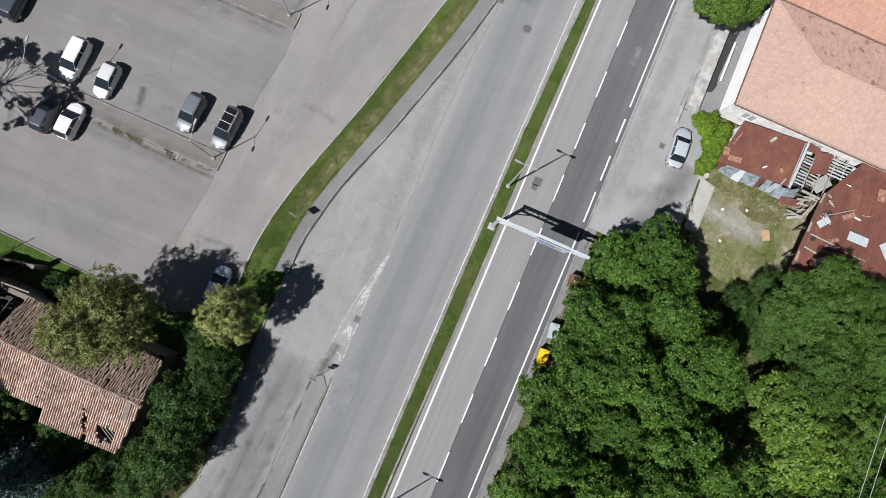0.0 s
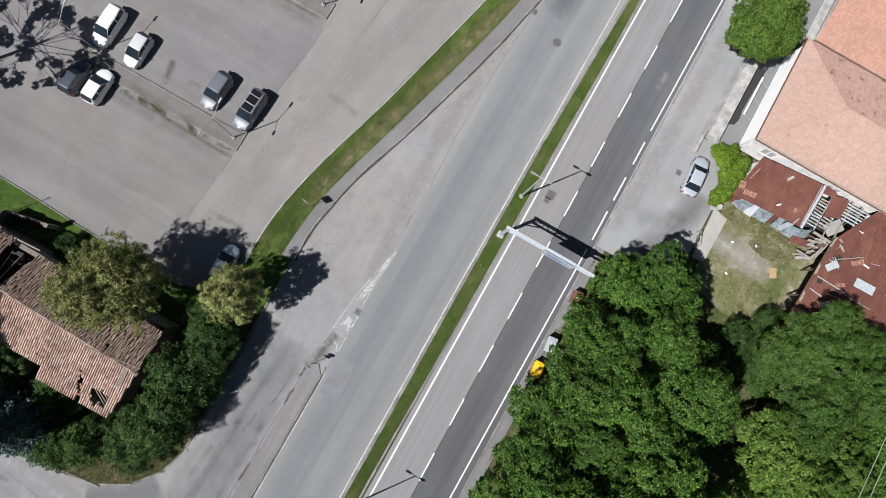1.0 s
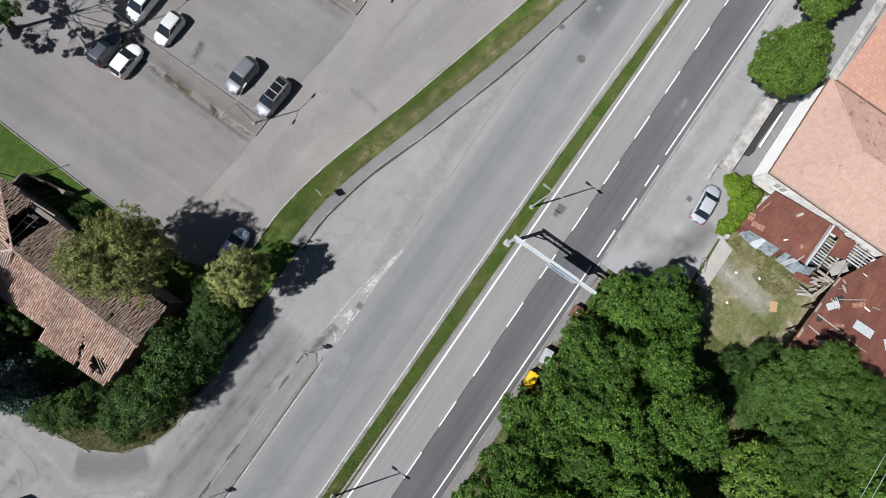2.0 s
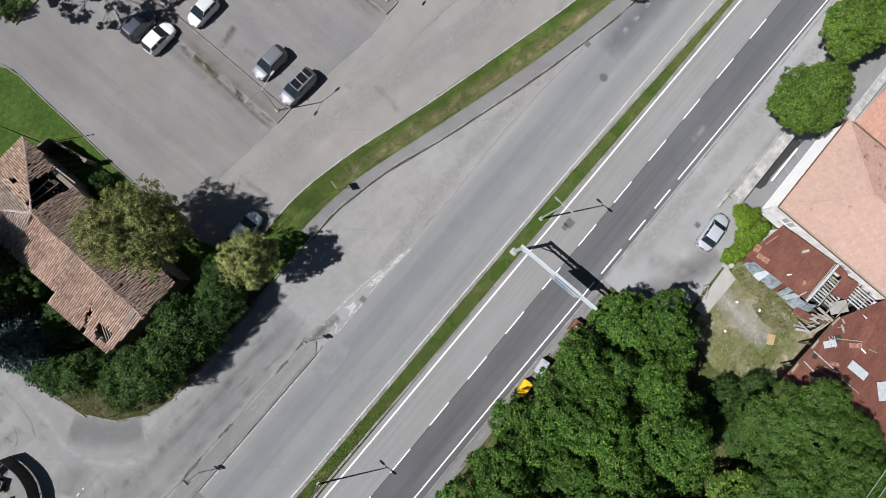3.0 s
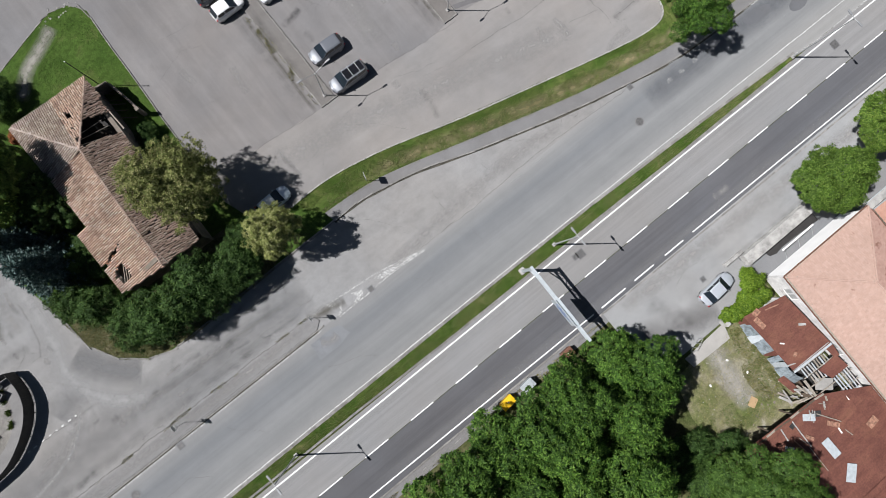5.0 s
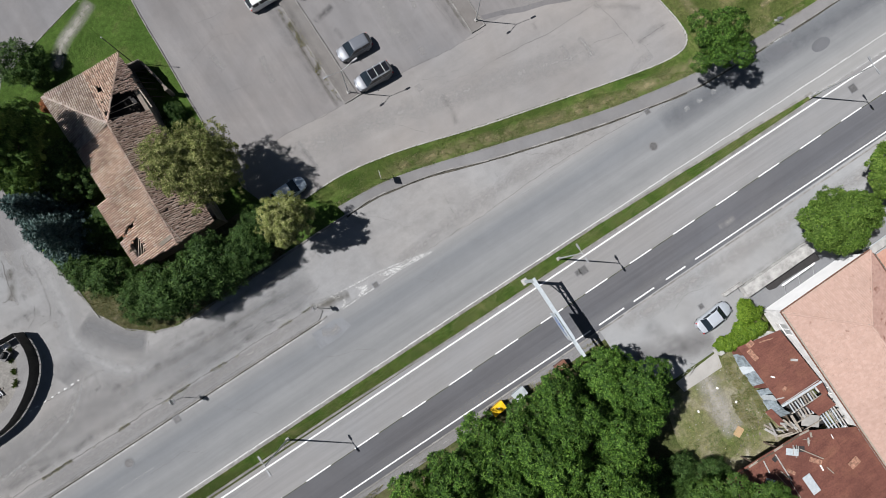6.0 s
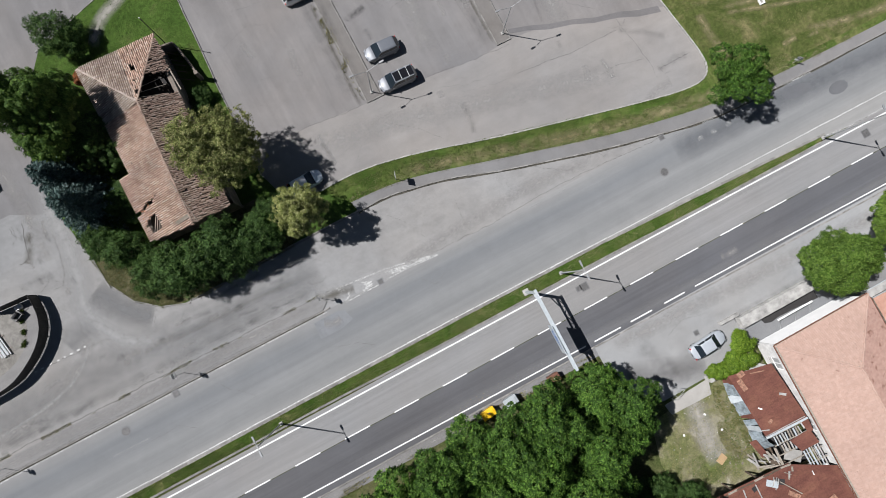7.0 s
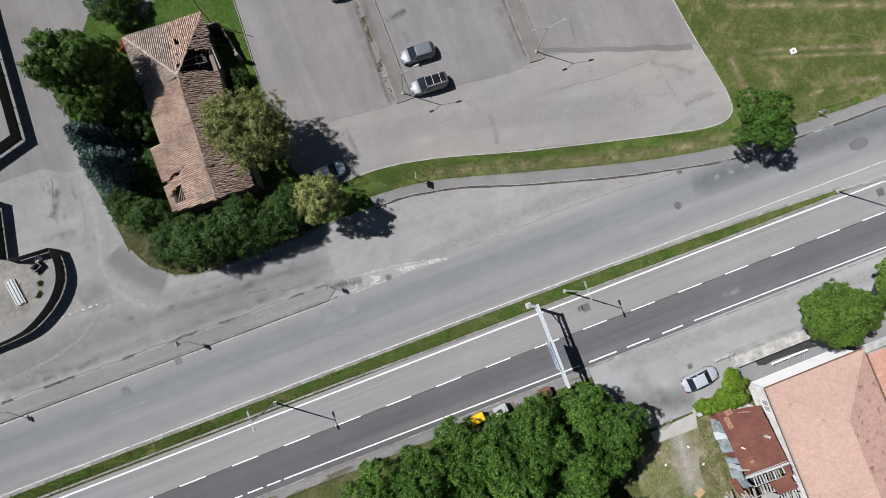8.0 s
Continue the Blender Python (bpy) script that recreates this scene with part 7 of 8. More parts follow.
def tufts(name, outline, count, height, width, material, z, label, seed, keep=None):
    """Single grass blades scattered over an outline."""
    g = np.random.default_rng(seed)
    xs, ys = [p[0] for p in outline], [p[1] for p in outline]
    pts = []
    while len(pts) < count:
        c = np.stack([g.uniform(min(xs), max(xs), 4000), g.uniform(min(ys), max(ys), 4000)], 1)
        odd = np.zeros(len(c), bool)
        for a, b in zip(outline, outline[1:] + outline[:1]):
            if a[1] != b[1]:
                odd ^= ((a[1] > c[:, 1]) != (b[1] > c[:, 1])) & (c[:, 0] < (b[0] - a[0]) * (c[:, 1] - a[1]) / (b[1] - a[1]) + a[0])
        for q in c[odd].tolist():
            if keep is None or keep(q):
                pts.append(q)
                if len(pts) >= count:
                    break
    P = np.array(pts)
    n = len(P)
    a = g.uniform(0, 2 * np.pi, n)
    h = height * g.uniform(0.4, 1.3, n)
    w = width * g.uniform(0.6, 1.3, n)
    lean = g.normal(scale=0.45, size=(n, 2)) * h[:, None]
    V = np.zeros((n, 3, 3))
    V[:, 0, 0], V[:, 0, 1] = P[:, 0] - np.cos(a) * w, P[:, 1] - np.sin(a) * w
    V[:, 1, 0], V[:, 1, 1] = P[:, 0] + np.cos(a) * w, P[:, 1] + np.sin(a) * w
    V[:, 2, 0], V[:, 2, 1], V[:, 2, 2] = P[:, 0] + lean[:, 0], P[:, 1] + lean[:, 1], h
    V[:, :, 2] += z
    me = bpy.data.meshes.new(name)
    me.vertices.add(n * 3)
    me.vertices.foreach_set("co", V.reshape(-1))
    me.loops.add(n * 3)
    me.loops.foreach_set("vertex_index", np.arange(n * 3, dtype=np.int32))
    me.polygons.add(n)
    me.polygons.foreach_set("loop_start", np.arange(0, n * 3, 3, dtype=np.int32))
    me.update(calc_edges=True)
    me.materials.append(material)
    ob = new(name, me)
    return tagged(ob, label, "grass", kind="stuff")


# ---- buildings and walls, in place ----
old_house()
big_building()
side_wing()
shed_one()
broken_frame()
shed_two()

low = empty("low_wall")
structure(low, "wide pale concrete wall with a stained flat top", "wall")
part("wall_body", box((9.6, 1.25, 1.0), Matrix.Translation((22.6, -9.55, 0.45)), 0.03), M_CONC, low)
part("end_block", box((2.5, 0.35, 0.5), pose(17.0, -8.6, 0.25, 0, 0, 0), 0.03), M_CONC, low)
bench = empty("long_bench", pose(23.93, -11.19, 0, 0, 0, 0))
tagged(bench, "long pale board rail on thin legs behind the wall", "bench")
part("board", box((4.6, 0.2, 0.06), Matrix.Translation((0, 0, 0.9)), 0.01), M_WHITE, bench)
for dx in (-2.0, 0, 2.0):
    part("leg", tube((dx, -1.3, -0.02), (dx, 0.0, 0.9), 0.03), M_GALV, bench)

# Near-black strip painted where the low wall throws its shadow.
strip_b = slab("wall_shadow_strip", [(20.3, -10.2), (27.6, -10.2), (27.6, -11.5), (25.0, -11.3), (22.4, -11.2), (21.4, -11.35), (20.6, -11.1)], -0.012, 0.02, M_SHADE_BLACK)
structure(strip_b, "near-black strip painted for the shadow behind the low wall", "pavement")


def sheet_fence(points, label, high=2.2, gap=0.28):
    """Dark metal sheets on posts, with a gap above the ground."""
    root = empty("sheet_fence")
    structure(root, label, "fence")
    for a, b in zip(points, points[1:]):
        n = max(1, round(math.dist(a, b) / 2.0))
        for k in range(n):
            p = [a[i] + (b[i] - a[i]) * k / n for i in (0, 1)]
            q = [a[i] + (b[i] - a[i]) * (k + 1) / n for i in (0, 1)]
            part("sheet", wall_mesh(p, q, 0.03, high, gap), M_DARKFENCE, root)
            part("post", tube((*p, 0.0), (*p, high + 0.04), 0.04), M_DARKFENCE, root)


sheet_fence([(-47.4, 64.0), (-48.0, 58.0), (-48.8, 42.4), (-53.6, 40.9), (-62, 38.0)], "dark sheet metal fence with a gap at its foot")
sheet_fence([(-60, 37.6), (-53.4, 36.6), (-53.64, 35.2), (-54.6, 30.1), (-53.4, 29.55), (-49.1, 29.35)], "dark sheet metal fence beside the yard gate", 1.9, 0.12)
sheet_fence(FENCE_BEND, "dark sheet metal fence bending round the yard", 1.8, 0.14)
tufts("fence_weeds", [(-51.1, 28.6), (-51.6, 26.9), (-52.5, 24.9), (-52.9, 25.1), (-52.0, 27.0), (-51.6, 28.6)], 700, 0.3, 0.035, M_BLADE, 0.03, "green weeds beside the concrete strip", 15, keep=lambda q: noise.noise((q[0], q[1] * 1.2, 1)) > 0.0)

for x, y0, y1 in ((-6.9, 32.1, 50.8), (9.5, 31.35, 66.0)):
    isl = slab("parking_island", [(x - 0.85, y0), (x + 0.85, y0), (x + 0.85, y1), (x - 0.85, y1)], 0.10, 0.12, M_ISLAND)
    structure(isl, "long raised parking island with weeds at its kerb", "pavement")
    kerb_run("kerb", [(x - 0.85, y0), (x - 0.85, y1)], 0.12, 0.14, "worn pale kerb of the parking island")
    kerb_run("kerb", [(x + 0.85, y0), (x + 0.85, y1)], 0.12, 0.14, "worn pale kerb of the parking island")
    kerb_run("kerb", [(x - 0.9, y0), (x + 0.9, y0)], 0.14, 0.14, "worn pale kerb end of the parking island", 0.6)

gate = empty("yard_gate", pose(6.9, -13.3, 0, 0, 0, 20))
tagged(gate, "open tubular steel gate leaf", "gate")
for a, b in (((0, 0, -0.03), (0, 0, 1.2)), ((1.6, 0, -0.03), (1.6, 0, 1.2)), ((0, 0, 0.2), (1.6, 0, 0.2)), ((0, 0, 1.2), (1.6, 0, 1.2)), ((0.5, 0, 0.2), (0.5, 0, 1.2)), ((1.05, 0, 0.2), (1.05, 0, 1.2))):
    part("bar", tube(a, b, 0.025), M_GALV, gate)
pier = part("concrete_pier", box((0.5, 0.6, 1.3), Matrix.Translation((11.6, -13.2, 0.65)), 0.03), M_CONC)
tagged(pier, "pale concrete gate pier", "pier")

# ---- street furniture, in place ----
lamp = street_lamp()
lamp.matrix_world = pose(2.58, 4.86, 0.05)
for x, y in ((-32.3, 4.78), (37.5, 4.32), (-67.0, 4.8)):
    copy_thing(lamp, pose(x, y, 0.05))
plamp = lot_lamp()
plamp.matrix_world = pose(-6.75, 32.95, 0.08)
for x, y in ((-5.95, 49.25), (9.8, 32.3), (9.5, 52.0)):
    copy_thing(plamp, pose(x, y, 0.08))
gantry()
sign_post(-8.98, 22.83, 2.85, -15, "square", "square panel on a thin post beside the footpath")
sign_post(-22.3, 14.75, 2.9, 0, "round", "round road sign on a steel post at the gore")
sign_post(-39.0, 14.55, 3.4, 0, "round", "round road sign with a plate on a steel post")
sign_post(-59.8, 14.35, 4.2, 0, "round", "tall road sign on a steel post")
sign_post(38.85, 13.7, 1.6, 40, "round", "small sign on a short post beside the footpath")
pole = empty("light_pole", pose(-24.7, 48.15, 0))
tagged(pole, "thin dark metal pole beside the old house", "pole")
part("pole_shaft", tube((0, 0, 0), (0, 0, 6.5), 0.05, 0.035), M_BLACK, pole)
part("cap", tube((0, 0, 6.5), (0, 0, 6.6), 0.06), M_GALV, pole)
wheelie_bin("waste_container", -11.95, -4.75, 6, (1.55, 0.9, 1.2), M_YELLOW, "yellow plastic waste container at the roadside")
wheelie_bin("waste_container", -9.2, -4.75, 6, (1.5, 0.9, 1.2), M_GREY, "grey plastic waste container at the roadside")
wheelie_bin("waste_container", -3.85, -4.85, 4, (1.35, 0.9, 1.15), M_BROWN, "brown plastic waste container under the trees")
inlet = empty("well_ring", pose(39.1, 21.85, 0.05))
tagged(inlet, "small white square well ring in the meadow", "well")
for dx, dy, sx, sy in ((0, 0.26, 0.66, 0.14), (0, -0.26, 0.66, 0.14), (0.26, 0, 0.14, 0.38), (-0.26, 0, 0.14, 0.38)):
    part("rim", box((sx, sy, 0.22), Matrix.Translation((dx, dy, 0.11)), 0.015), M_WHITE, inlet)
part("lid", box((0.37, 0.37, 0.06), Matrix.Translation((0, 0, 0.09)), 0.01), M_WALL, inlet, "grey lid sunk in the ring")
machine = empty("yard_machine", pose(-51.65, 28.15, 0.03, 0, 0, 25))
tagged(machine, "small dark machine frame beside the yard fence", "machine")
for dx in (-0.45, 0.45):
    part("leg", box((0.1, 0.7, 0.6), Matrix.Translation((dx, 0, 0.3)), 0.01), M_IRON, machine)
part("tray", box((1.1, 0.75, 0.08), Matrix.Translation((0, 0, 0.6)), 0.01), M_IRON, machine)
part("drum", tube((-0.3, 0, 0.8), (0.35, 0.1, 0.8), 0.22), M_BLACK, machine)
part("handle", tube((0.5, 0.3, 0.6), (0.9, 0.5, 1.0), 0.03), M_IRON, machine)
sack = part("white_sack", box((0.75, 0.55, 0.4), pose(-51.3, 29.0, 0.22, 0, 0, 20), 0.12), M_WHITE)
tagged(sack, "crumpled white sack beside the yard machine", "sack")
M_PIPE = plain("pale_pipe", (0.62, 0.64, 0.65), 0.35, 0.2, spread=0.1)
pipes = empty("pipe_stack", pose(-54.75, 26.3, 0.03, 0, 0, 99))
tagged(pipes, "stack of pale plastic pipes in the yard", "pipes")
for k in range(6):
    part("pipe", tube((-1.5 + 0.06 * (k % 3), -0.45 + 0.18 * k, 0.16 + 0.09 * (k % 2)), (1.5 + 0.06 * (k % 3), -0.45 + 0.18 * k, 0.16 + 0.09 * (k % 2)), 0.07), M_PIPE, pipes)
for dx in (-0.9, 0.7):
    part("bearer", box((0.09, 1.7, 0.09), Matrix.Translation((dx, 0.0, 0.045)), 0.01), M_WOOD, pipes)

# ---- parked cars ----
car(-3.3, 49.1, 180, 4.5, 1.78, 1.65, "wagon", P_WHITE, "white people carrier parked nose to the island")
car(-3.95, 45.4, 180, 3.75, 1.66, 1.45, "hatch", P_PALESILVER, "small silver hatchback parked nose to the island")
car(-3.55, 36.6, 178, 4.1, 1.75, 1.55, "hatch", P_GREY, "metallic grey hatchback parked nose to the island")
suv = car(-3.55, 32.75, 178, 4.45, 1.82, 1.68, "wagon", P_GREY, "grey sport utility car with a black glass roof", roof=P_BLACKROOF)
for dx in (-1.25, -0.35):
    part("crossbar", tube((dx, -0.66, 1.76), (dx, 0.66, 1.76), 0.03), M_GALV, suv, "silver roof crossbar")
car(-9.35, 49.2, 0, 3.85, 1.7, 1.5, "hatch", P_DARK, "dark grey hatchback with red tail lamps")
car(-9.05, 46.75, 0, 3.75, 1.72, 1.5, "hatch", P_WHITE, "white hatchback with dark windows")
car(-0.3, 56.9, 0, 4.1, 1.75, 1.5, "hatch", P_DARK, "dark car with red tail lamps at the lot edge")
# Pale body and an added white roof panel imitate the sun patch here.
car(-18.0, 27.0, 2, 4.0, 1.7, 1.48, "hatch", P_BLUE_SUNLIT, "blue car below the linden trees, body and roof paled for sunlight", roof=P_WHITE)
car(13.3, -9.85, 4, 4.35, 1.70, 1.42, "sedan", P_SILVER, "silver saloon parked in the driveway")

# ---- trees ----
LG = "round full green tree in the roadside grove"
grove = [(-1.5, -7.6), (0.6, -10.2), (-2.8, -11.6), (-6.8, -7.4), (-14.4, -7.9), (-10.4, -8.0), (-10.2, -11.2), (-7.8, -15.0), (-6.6, -17.4), (-19.0, -7.3), (-15.5, -12.0), (-13.4, -16.4), (-24.4, -7.8), (-20.6, -12.0), (-18.8, -16.6), (-16.2, -21.6), (-30.2, -9.8), (-26.0, -14.0), (-24.0, -19.0)]
for k, (x, y) in enumerate(grove):
    plant("grove_tree", KIND_GROVE[k % 4], x, y, 67 * k, 0.88 + 0.14 * ((k * 37) % 10) / 10, LG, "tree", "trees of the grove", zs=(0.78, 0.82)[k] if k < 2 else 0.9 + 0.3 * ((k * 53) % 10) / 10 + (0.15 if y < -15 else 0.0))
# Dark bushes added where the gaps between crowns hold only deep shade.
for k, (x, y) in enumerate([(-10.2, -22.4), (-1.6, -21.4), (-0.6, -24.4)]):
    plant("undergrowth_bush", KIND_DARK[k % 2], x, y, 71 * k, 0.72, "dark low bush added to fill the deep shade of the grove", "bush", "undergrowth of the grove", zs=0.35)
for k, (x, y) in enumerate([(2.4, -26.4), (2.0, -31.2), (-1.8, -28.2)]):
    plant("grove_tree", KIND_FINE[k % 2], x, y, 80 * k, 1.1, "dark fine-leaved tree beside the rusted hall", "tree", "fine-leaved trees", zs=1.0)
for k, (x, y, kind) in enumerate([(-7.0, -27.0, KIND_LIGHT[0]), (-8.0, -33.5, KIND_GREEN[1]), (-11.2, -29.2, KIND_LIGHT[0]), (-12.4, -35.0, KIND_GROVE[1]), (-18.5, -30.0, KIND_GREEN[0]), (2.5, -36.0, KIND_GREEN[1]), (-3.0, -37.0, KIND_GROVE[2])]):
    plant("grove_tree", kind, x, y, 50 * k, 1.05, "light green tree at the back of the grove", "tree", "trees of the grove", zs=0.95)
plant("street_tree", KIND_STREET[1], 28.35, -7.35, 20, 0.95, "round bright green street tree on the apron", "tree", "trees on the apron")
plant("street_tree", KIND_STREET[0], 37.8, -7.0, 140, 0.88, "round bright green street tree on the apron", "tree", "trees on the apron")
plant("street_tree", KIND_STREET[1], 44.8, -6.5, 220, 1.05, "round bright green street tree on the apron", "tree", "trees on the apron")
plant("kerb_tree", KIND_KERB[0], 29.2, 14.85, 0, 0.92, "compact green tree between footpath and meadow", "tree", zs=0.95)
plant("linden", KIND_LINDEN[0], -23.75, 32.3, 0, 0.95, "large yellow-green linden beside the old house", "tree", "lindens", zs=1.14)
plant("linden", KIND_PALE[0], -19.35, 23.5, 70, 0.72, "small pale linden at the kerb", "tree", "lindens", zs=0.95)
plant("yard_tree", KIND_GREEN[1], -37.6, 43.6, 60, 1.05, "large green tree behind the old house", "tree", zs=1.5)
plant("yard_tree", KIND_DARK[0], -35.6, 40.0, 10, 0.8, "dark green tree in the shade of the house", "tree", zs=0.8)
plant("yard_tree", KIND_GREEN[0], -38.6, 46.9, 200, 0.8, "green tree behind the old house", "tree", zs=0.85)
plant("yard_tree", KIND_DARK[1], -36.0, 33.5, 90, 0.6, "dark tree beside the old house", "tree", zs=0.5)
plant("yard_bush", KIND_BUSH[0], -34.2, 53.0, 0, 0.98, "dark round bush on the lawn", "bush")
for k, (x, y, s) in enumerate([(-39.5, 30.4, 0.8), (-36.6, 25.2, 0.85), (-33.7, 24.3, 1.15), (-30.8, 23.9, 1.1), (-28.0, 23.9, 1.2), (-25.8, 23.2, 1.0), (-24.0, 23.8, 0.95), (-37.5, 28.6, 0.9), (-22.4, 25.6, 0.75)]):
    plant("hedge_bush", KIND_BUSH[k % 2], x, y, 77 * k, s, "dense dark green bush in the overgrown hedge", "bush", "bushes of the hedge", zs=s * 1.15)
SPR = spruce_mesh(3, 2.7, 7.5)
plant("blue_spruce", SPR, -39.7, 38.0, 0, 1.2, "blue-green spruce beside the yard lane", "tree", "blue spruces")
plant("blue_spruce", SPR, -38.9, 34.4, 50, 1.3, "blue-green spruce beside the yard lane", "tree", "blue spruces")
CARPET = [(-2.6, -0.1, 1.2, 0.75, 0.6, 0.7), (-1.6, -0.5, 1.5, 1.0, 0.75, 0.8), (-0.4, -0.5, 1.6, 1.1, 0.85, 0.85), (0.8, -0.7, 1.7, 1.1, 0.75, 0.85), (1.9, -0.8, 1.8, 0.8, 0.6, 0.75), (0.4, 0.3, 1.5, 0.9, 0.6, 0.7)]
SPRAY = [(1.3, 0.9, 1.7, 0.75, 0.7, 0.8), (1.8, 1.7, 1.5, 0.6, 0.6, 0.7), (2.2, 0.6, 1.9, 0.6, 0.5, 0.6)]
IVY = (crown("crown", 40, CARPET, 300, 13, 0.20, 0.11, M_LEAF_BRIGHT, bunch_r=0.20, lift=0.5, ragged=0.25, gap=1.2), trunk_mesh("trunk", 1.8, 0.08, 0.8, 40))
FERNY = (crown("crown", 41, SPRAY, 110, 16, 0.42, 0.09, M_LEAF_BRIGHT, bunch_r=0.26, lift=0.8, ragged=0.6, gap=1.3), trunk_mesh("trunk", 1.7, 0.06, 0.5, 41))
plant("creeper_bush", IVY, 14.6, -12.4, 0, 0.94, "bright yellow-green creeper overgrowing the pier and the shed corner", "bush")
plant("sprawling_shrub", FERNY, 15.1, -12.1, 0, 0.82, "green shrub with long feathery sprays above the low wall", "bush")
plant("yard_bush", KIND_BUSH[1], 3.4, -22.6, 0, 0.6, "low green shrub in the dirt yard", "bush")
plant("yard_bush", KIND_BUSH[0], 0.8, -20.5, 0, 0.65, "low green shrub in the dirt yard", "bush")
for x, y, a, q in ((-24.0, 40.8, 40, 0.42), (-24.3, 38.9, 120, 0.5), (-23.9, 36.9, 200, 0.55)):
    plant("wall_shrub", KIND_BUSH[1], x, y, a, q, "green shrub growing against the ruined wall", "bush")
plant("lot_tree", KIND_LOOSE[0], -12.7, 57.9, 0, 1.0, "bare-limbed tree with leaf clusters at the lot edge", "tree", zs=1.0)
BED = [(-17.5, 61.0), (-17.7, 59.6), (-17.46, 58.9), (-16.0, 58.97), (-14.2, 59.1), (-13.4, 62.0), (-17.0, 63.0)]
kerb_run("kerb", [(-17.5, 58.8), (-16.0, 58.87), (-14.1, 59.0)], 0.1, 0.14, "dark kerb of the planting bed")
structure(slab("planting_bed", BED, 0.10, 0.12, M_DIRT), "small planting bed with a dark kerb", "bed")
plant("bed_bush", KIND_BUSH[1], -17.0, 60.1, 0, 0.5, "green bush in the planting bed", "bush")

# ---- grass ----
stain([(-25.0, 56.6), (-27.5, 55.2), (-30.0, 54.2), (-32.2, 51.6)], 1.9, M_TRACK, "bare grey soil patch on the lawn", 0.066)
def stain_patch(x, y, w):
    return stain([(x - w, y - 0.1), (x, y + 0.08), (x + w, y)], w * 0.9, M_STRAWFILM, "bare pale soil patch in the meadow", 0.083)



tufts("median_grass", [(-75, 4.5), (-25, 4.4), (-12, 4.25), (8, 4.2), (20, 4.02), (36, 4.1), (36.5, 4.45), (30, 4.75), (20, 5.1), (8, 5.47), (-10, 5.57), (-75, 5.47)], 34000, 0.09, 0.032, M_BLADE_MEDIAN, 0.10, "rough green grass of the median", 1)
tufts("verge_grass", [(p[0] - 0.2, p[1] + 0.6) for p in WALK_L[:34]] + [(27.5, 15.0), (26.6, 16.4)] + GRASS_TOP[14::-1], 22000, 0.10, 0.025, M_BLADE, 0.07, "short green grass of the verge", 2, keep=lambda q: noise.noise((q[0] * 0.25, q[1] * 0.5, 0)) > -0.12)
tufts("verge_straw", WALK_L[:34] + [(p[0] - 0.4, p[1] + 1.9) for p in WALK_L[:34]][::-1], 9000, 0.10, 0.026, M_STRAW, 0.07, "dry straw grass of the verge", 3, keep=lambda q: noise.noise((q[0] * 0.3, q[1] * 0.5, 11)) > 0.0)
STRAW_MID = [(p[0] - 0.25, p[1] + 1.0) for p in WALK_L[6:32]]
stain(STRAW_MID, 1.9, M_STRAWFILM, "straw-coloured middle of the verge", 0.076)
fringe = [(p[0] + 0.1, p[1] - 0.22) for p in WALK_L[:34]]
tufts("verge_fringe", fringe + [(p[0] - 0.2, p[1] + 0.55) for p in WALK_L[:34]][::-1], 9000, 0.07, 0.03, M_STRAW, 0.08, "straw fringe overhanging the footpath", 12, keep=lambda q: noise.noise((q[0] * 0.7, q[1] * 0.7, 9)) > -0.1)
for o, sd in (([(31.3, 25.6), (38.3, 22.9), (50.0, 19.0), (62.0, 15.4), (62.0, 14.9), (50.2, 18.5), (38.5, 22.4), (31.5, 25.1)], 13), ([(31.8, 27.0), (38.9, 24.2), (50.6, 20.3), (62.0, 16.9), (62.0, 16.5), (50.4, 19.9), (38.7, 23.8), (31.6, 26.6)], 14)):
    tufts("wheel_track", o, 2600, 0.05, 0.035, M_STRAW, 0.075, "pale straw wheel track across the meadow", sd)
for pts, w in (([(34.5, 23.4), (39.1, 22.3), (50.4, 18.6), (60.0, 15.6)], 1.0), ([(34.6, 22.6), (40.8, 20.7), (52.0, 17.2)], 0.8), ([(42.5, 16.5), (48.8, 15.0), (56.0, 14.2)], 1.2), ([(31.6, 24.0), (31.6, 20.3), (32.4, 17.6)], 1.5), ([(33.0, 30.0), (42.0, 27.0), (54.0, 22.5)], 1.3), ([(31.5, 36.0), (42.0, 33.0), (54.0, 28.0)], 1.6)):
    stain(pts, w, M_STRAWFILM, "pale dry streak in the meadow", 0.0815)
for x, y, w in ((39.8, 16.2, 1.0), (42.7, 15.6, 0.8), (46.0, 15.6, 1.0)):
    stain_patch(x, y, w)
tufts("lawn_grass", PLOT, 30000, 0.06, 0.032, M_BLADE, 0.06, "lush green lawn grass", 4, keep=lambda q: q[1] > 31.0 and noise.noise((q[0] * 0.3, q[1] * 0.3, 12)) > -0.12)
tufts("sidewalk_weeds", [(-64, 15.25), (-22.6, 15.0), (-22.6, 15.3), (-64, 15.55)], 1500, 0.14, 0.03, M_BLADE_DRY, 0.0, "sparse dry weeds along the sidewalk joint", 20, keep=lambda q: noise.noise((q[0] * 0.6, q[1], 21)) > 0.05)
tufts("yard_grass", [(3.5, -20.0), (7.6, -20.4), (9.4, -22.4), (8.6, -23.5), (4.0, -23.6), (2.8, -22.0)], 2600, 0.1, 0.03, M_BLADE, -0.01, "short green grass at the back of the yard", 22, keep=lambda q: noise.noise((q[0] * 0.6, q[1] * 0.6, 31)) > -0.1)
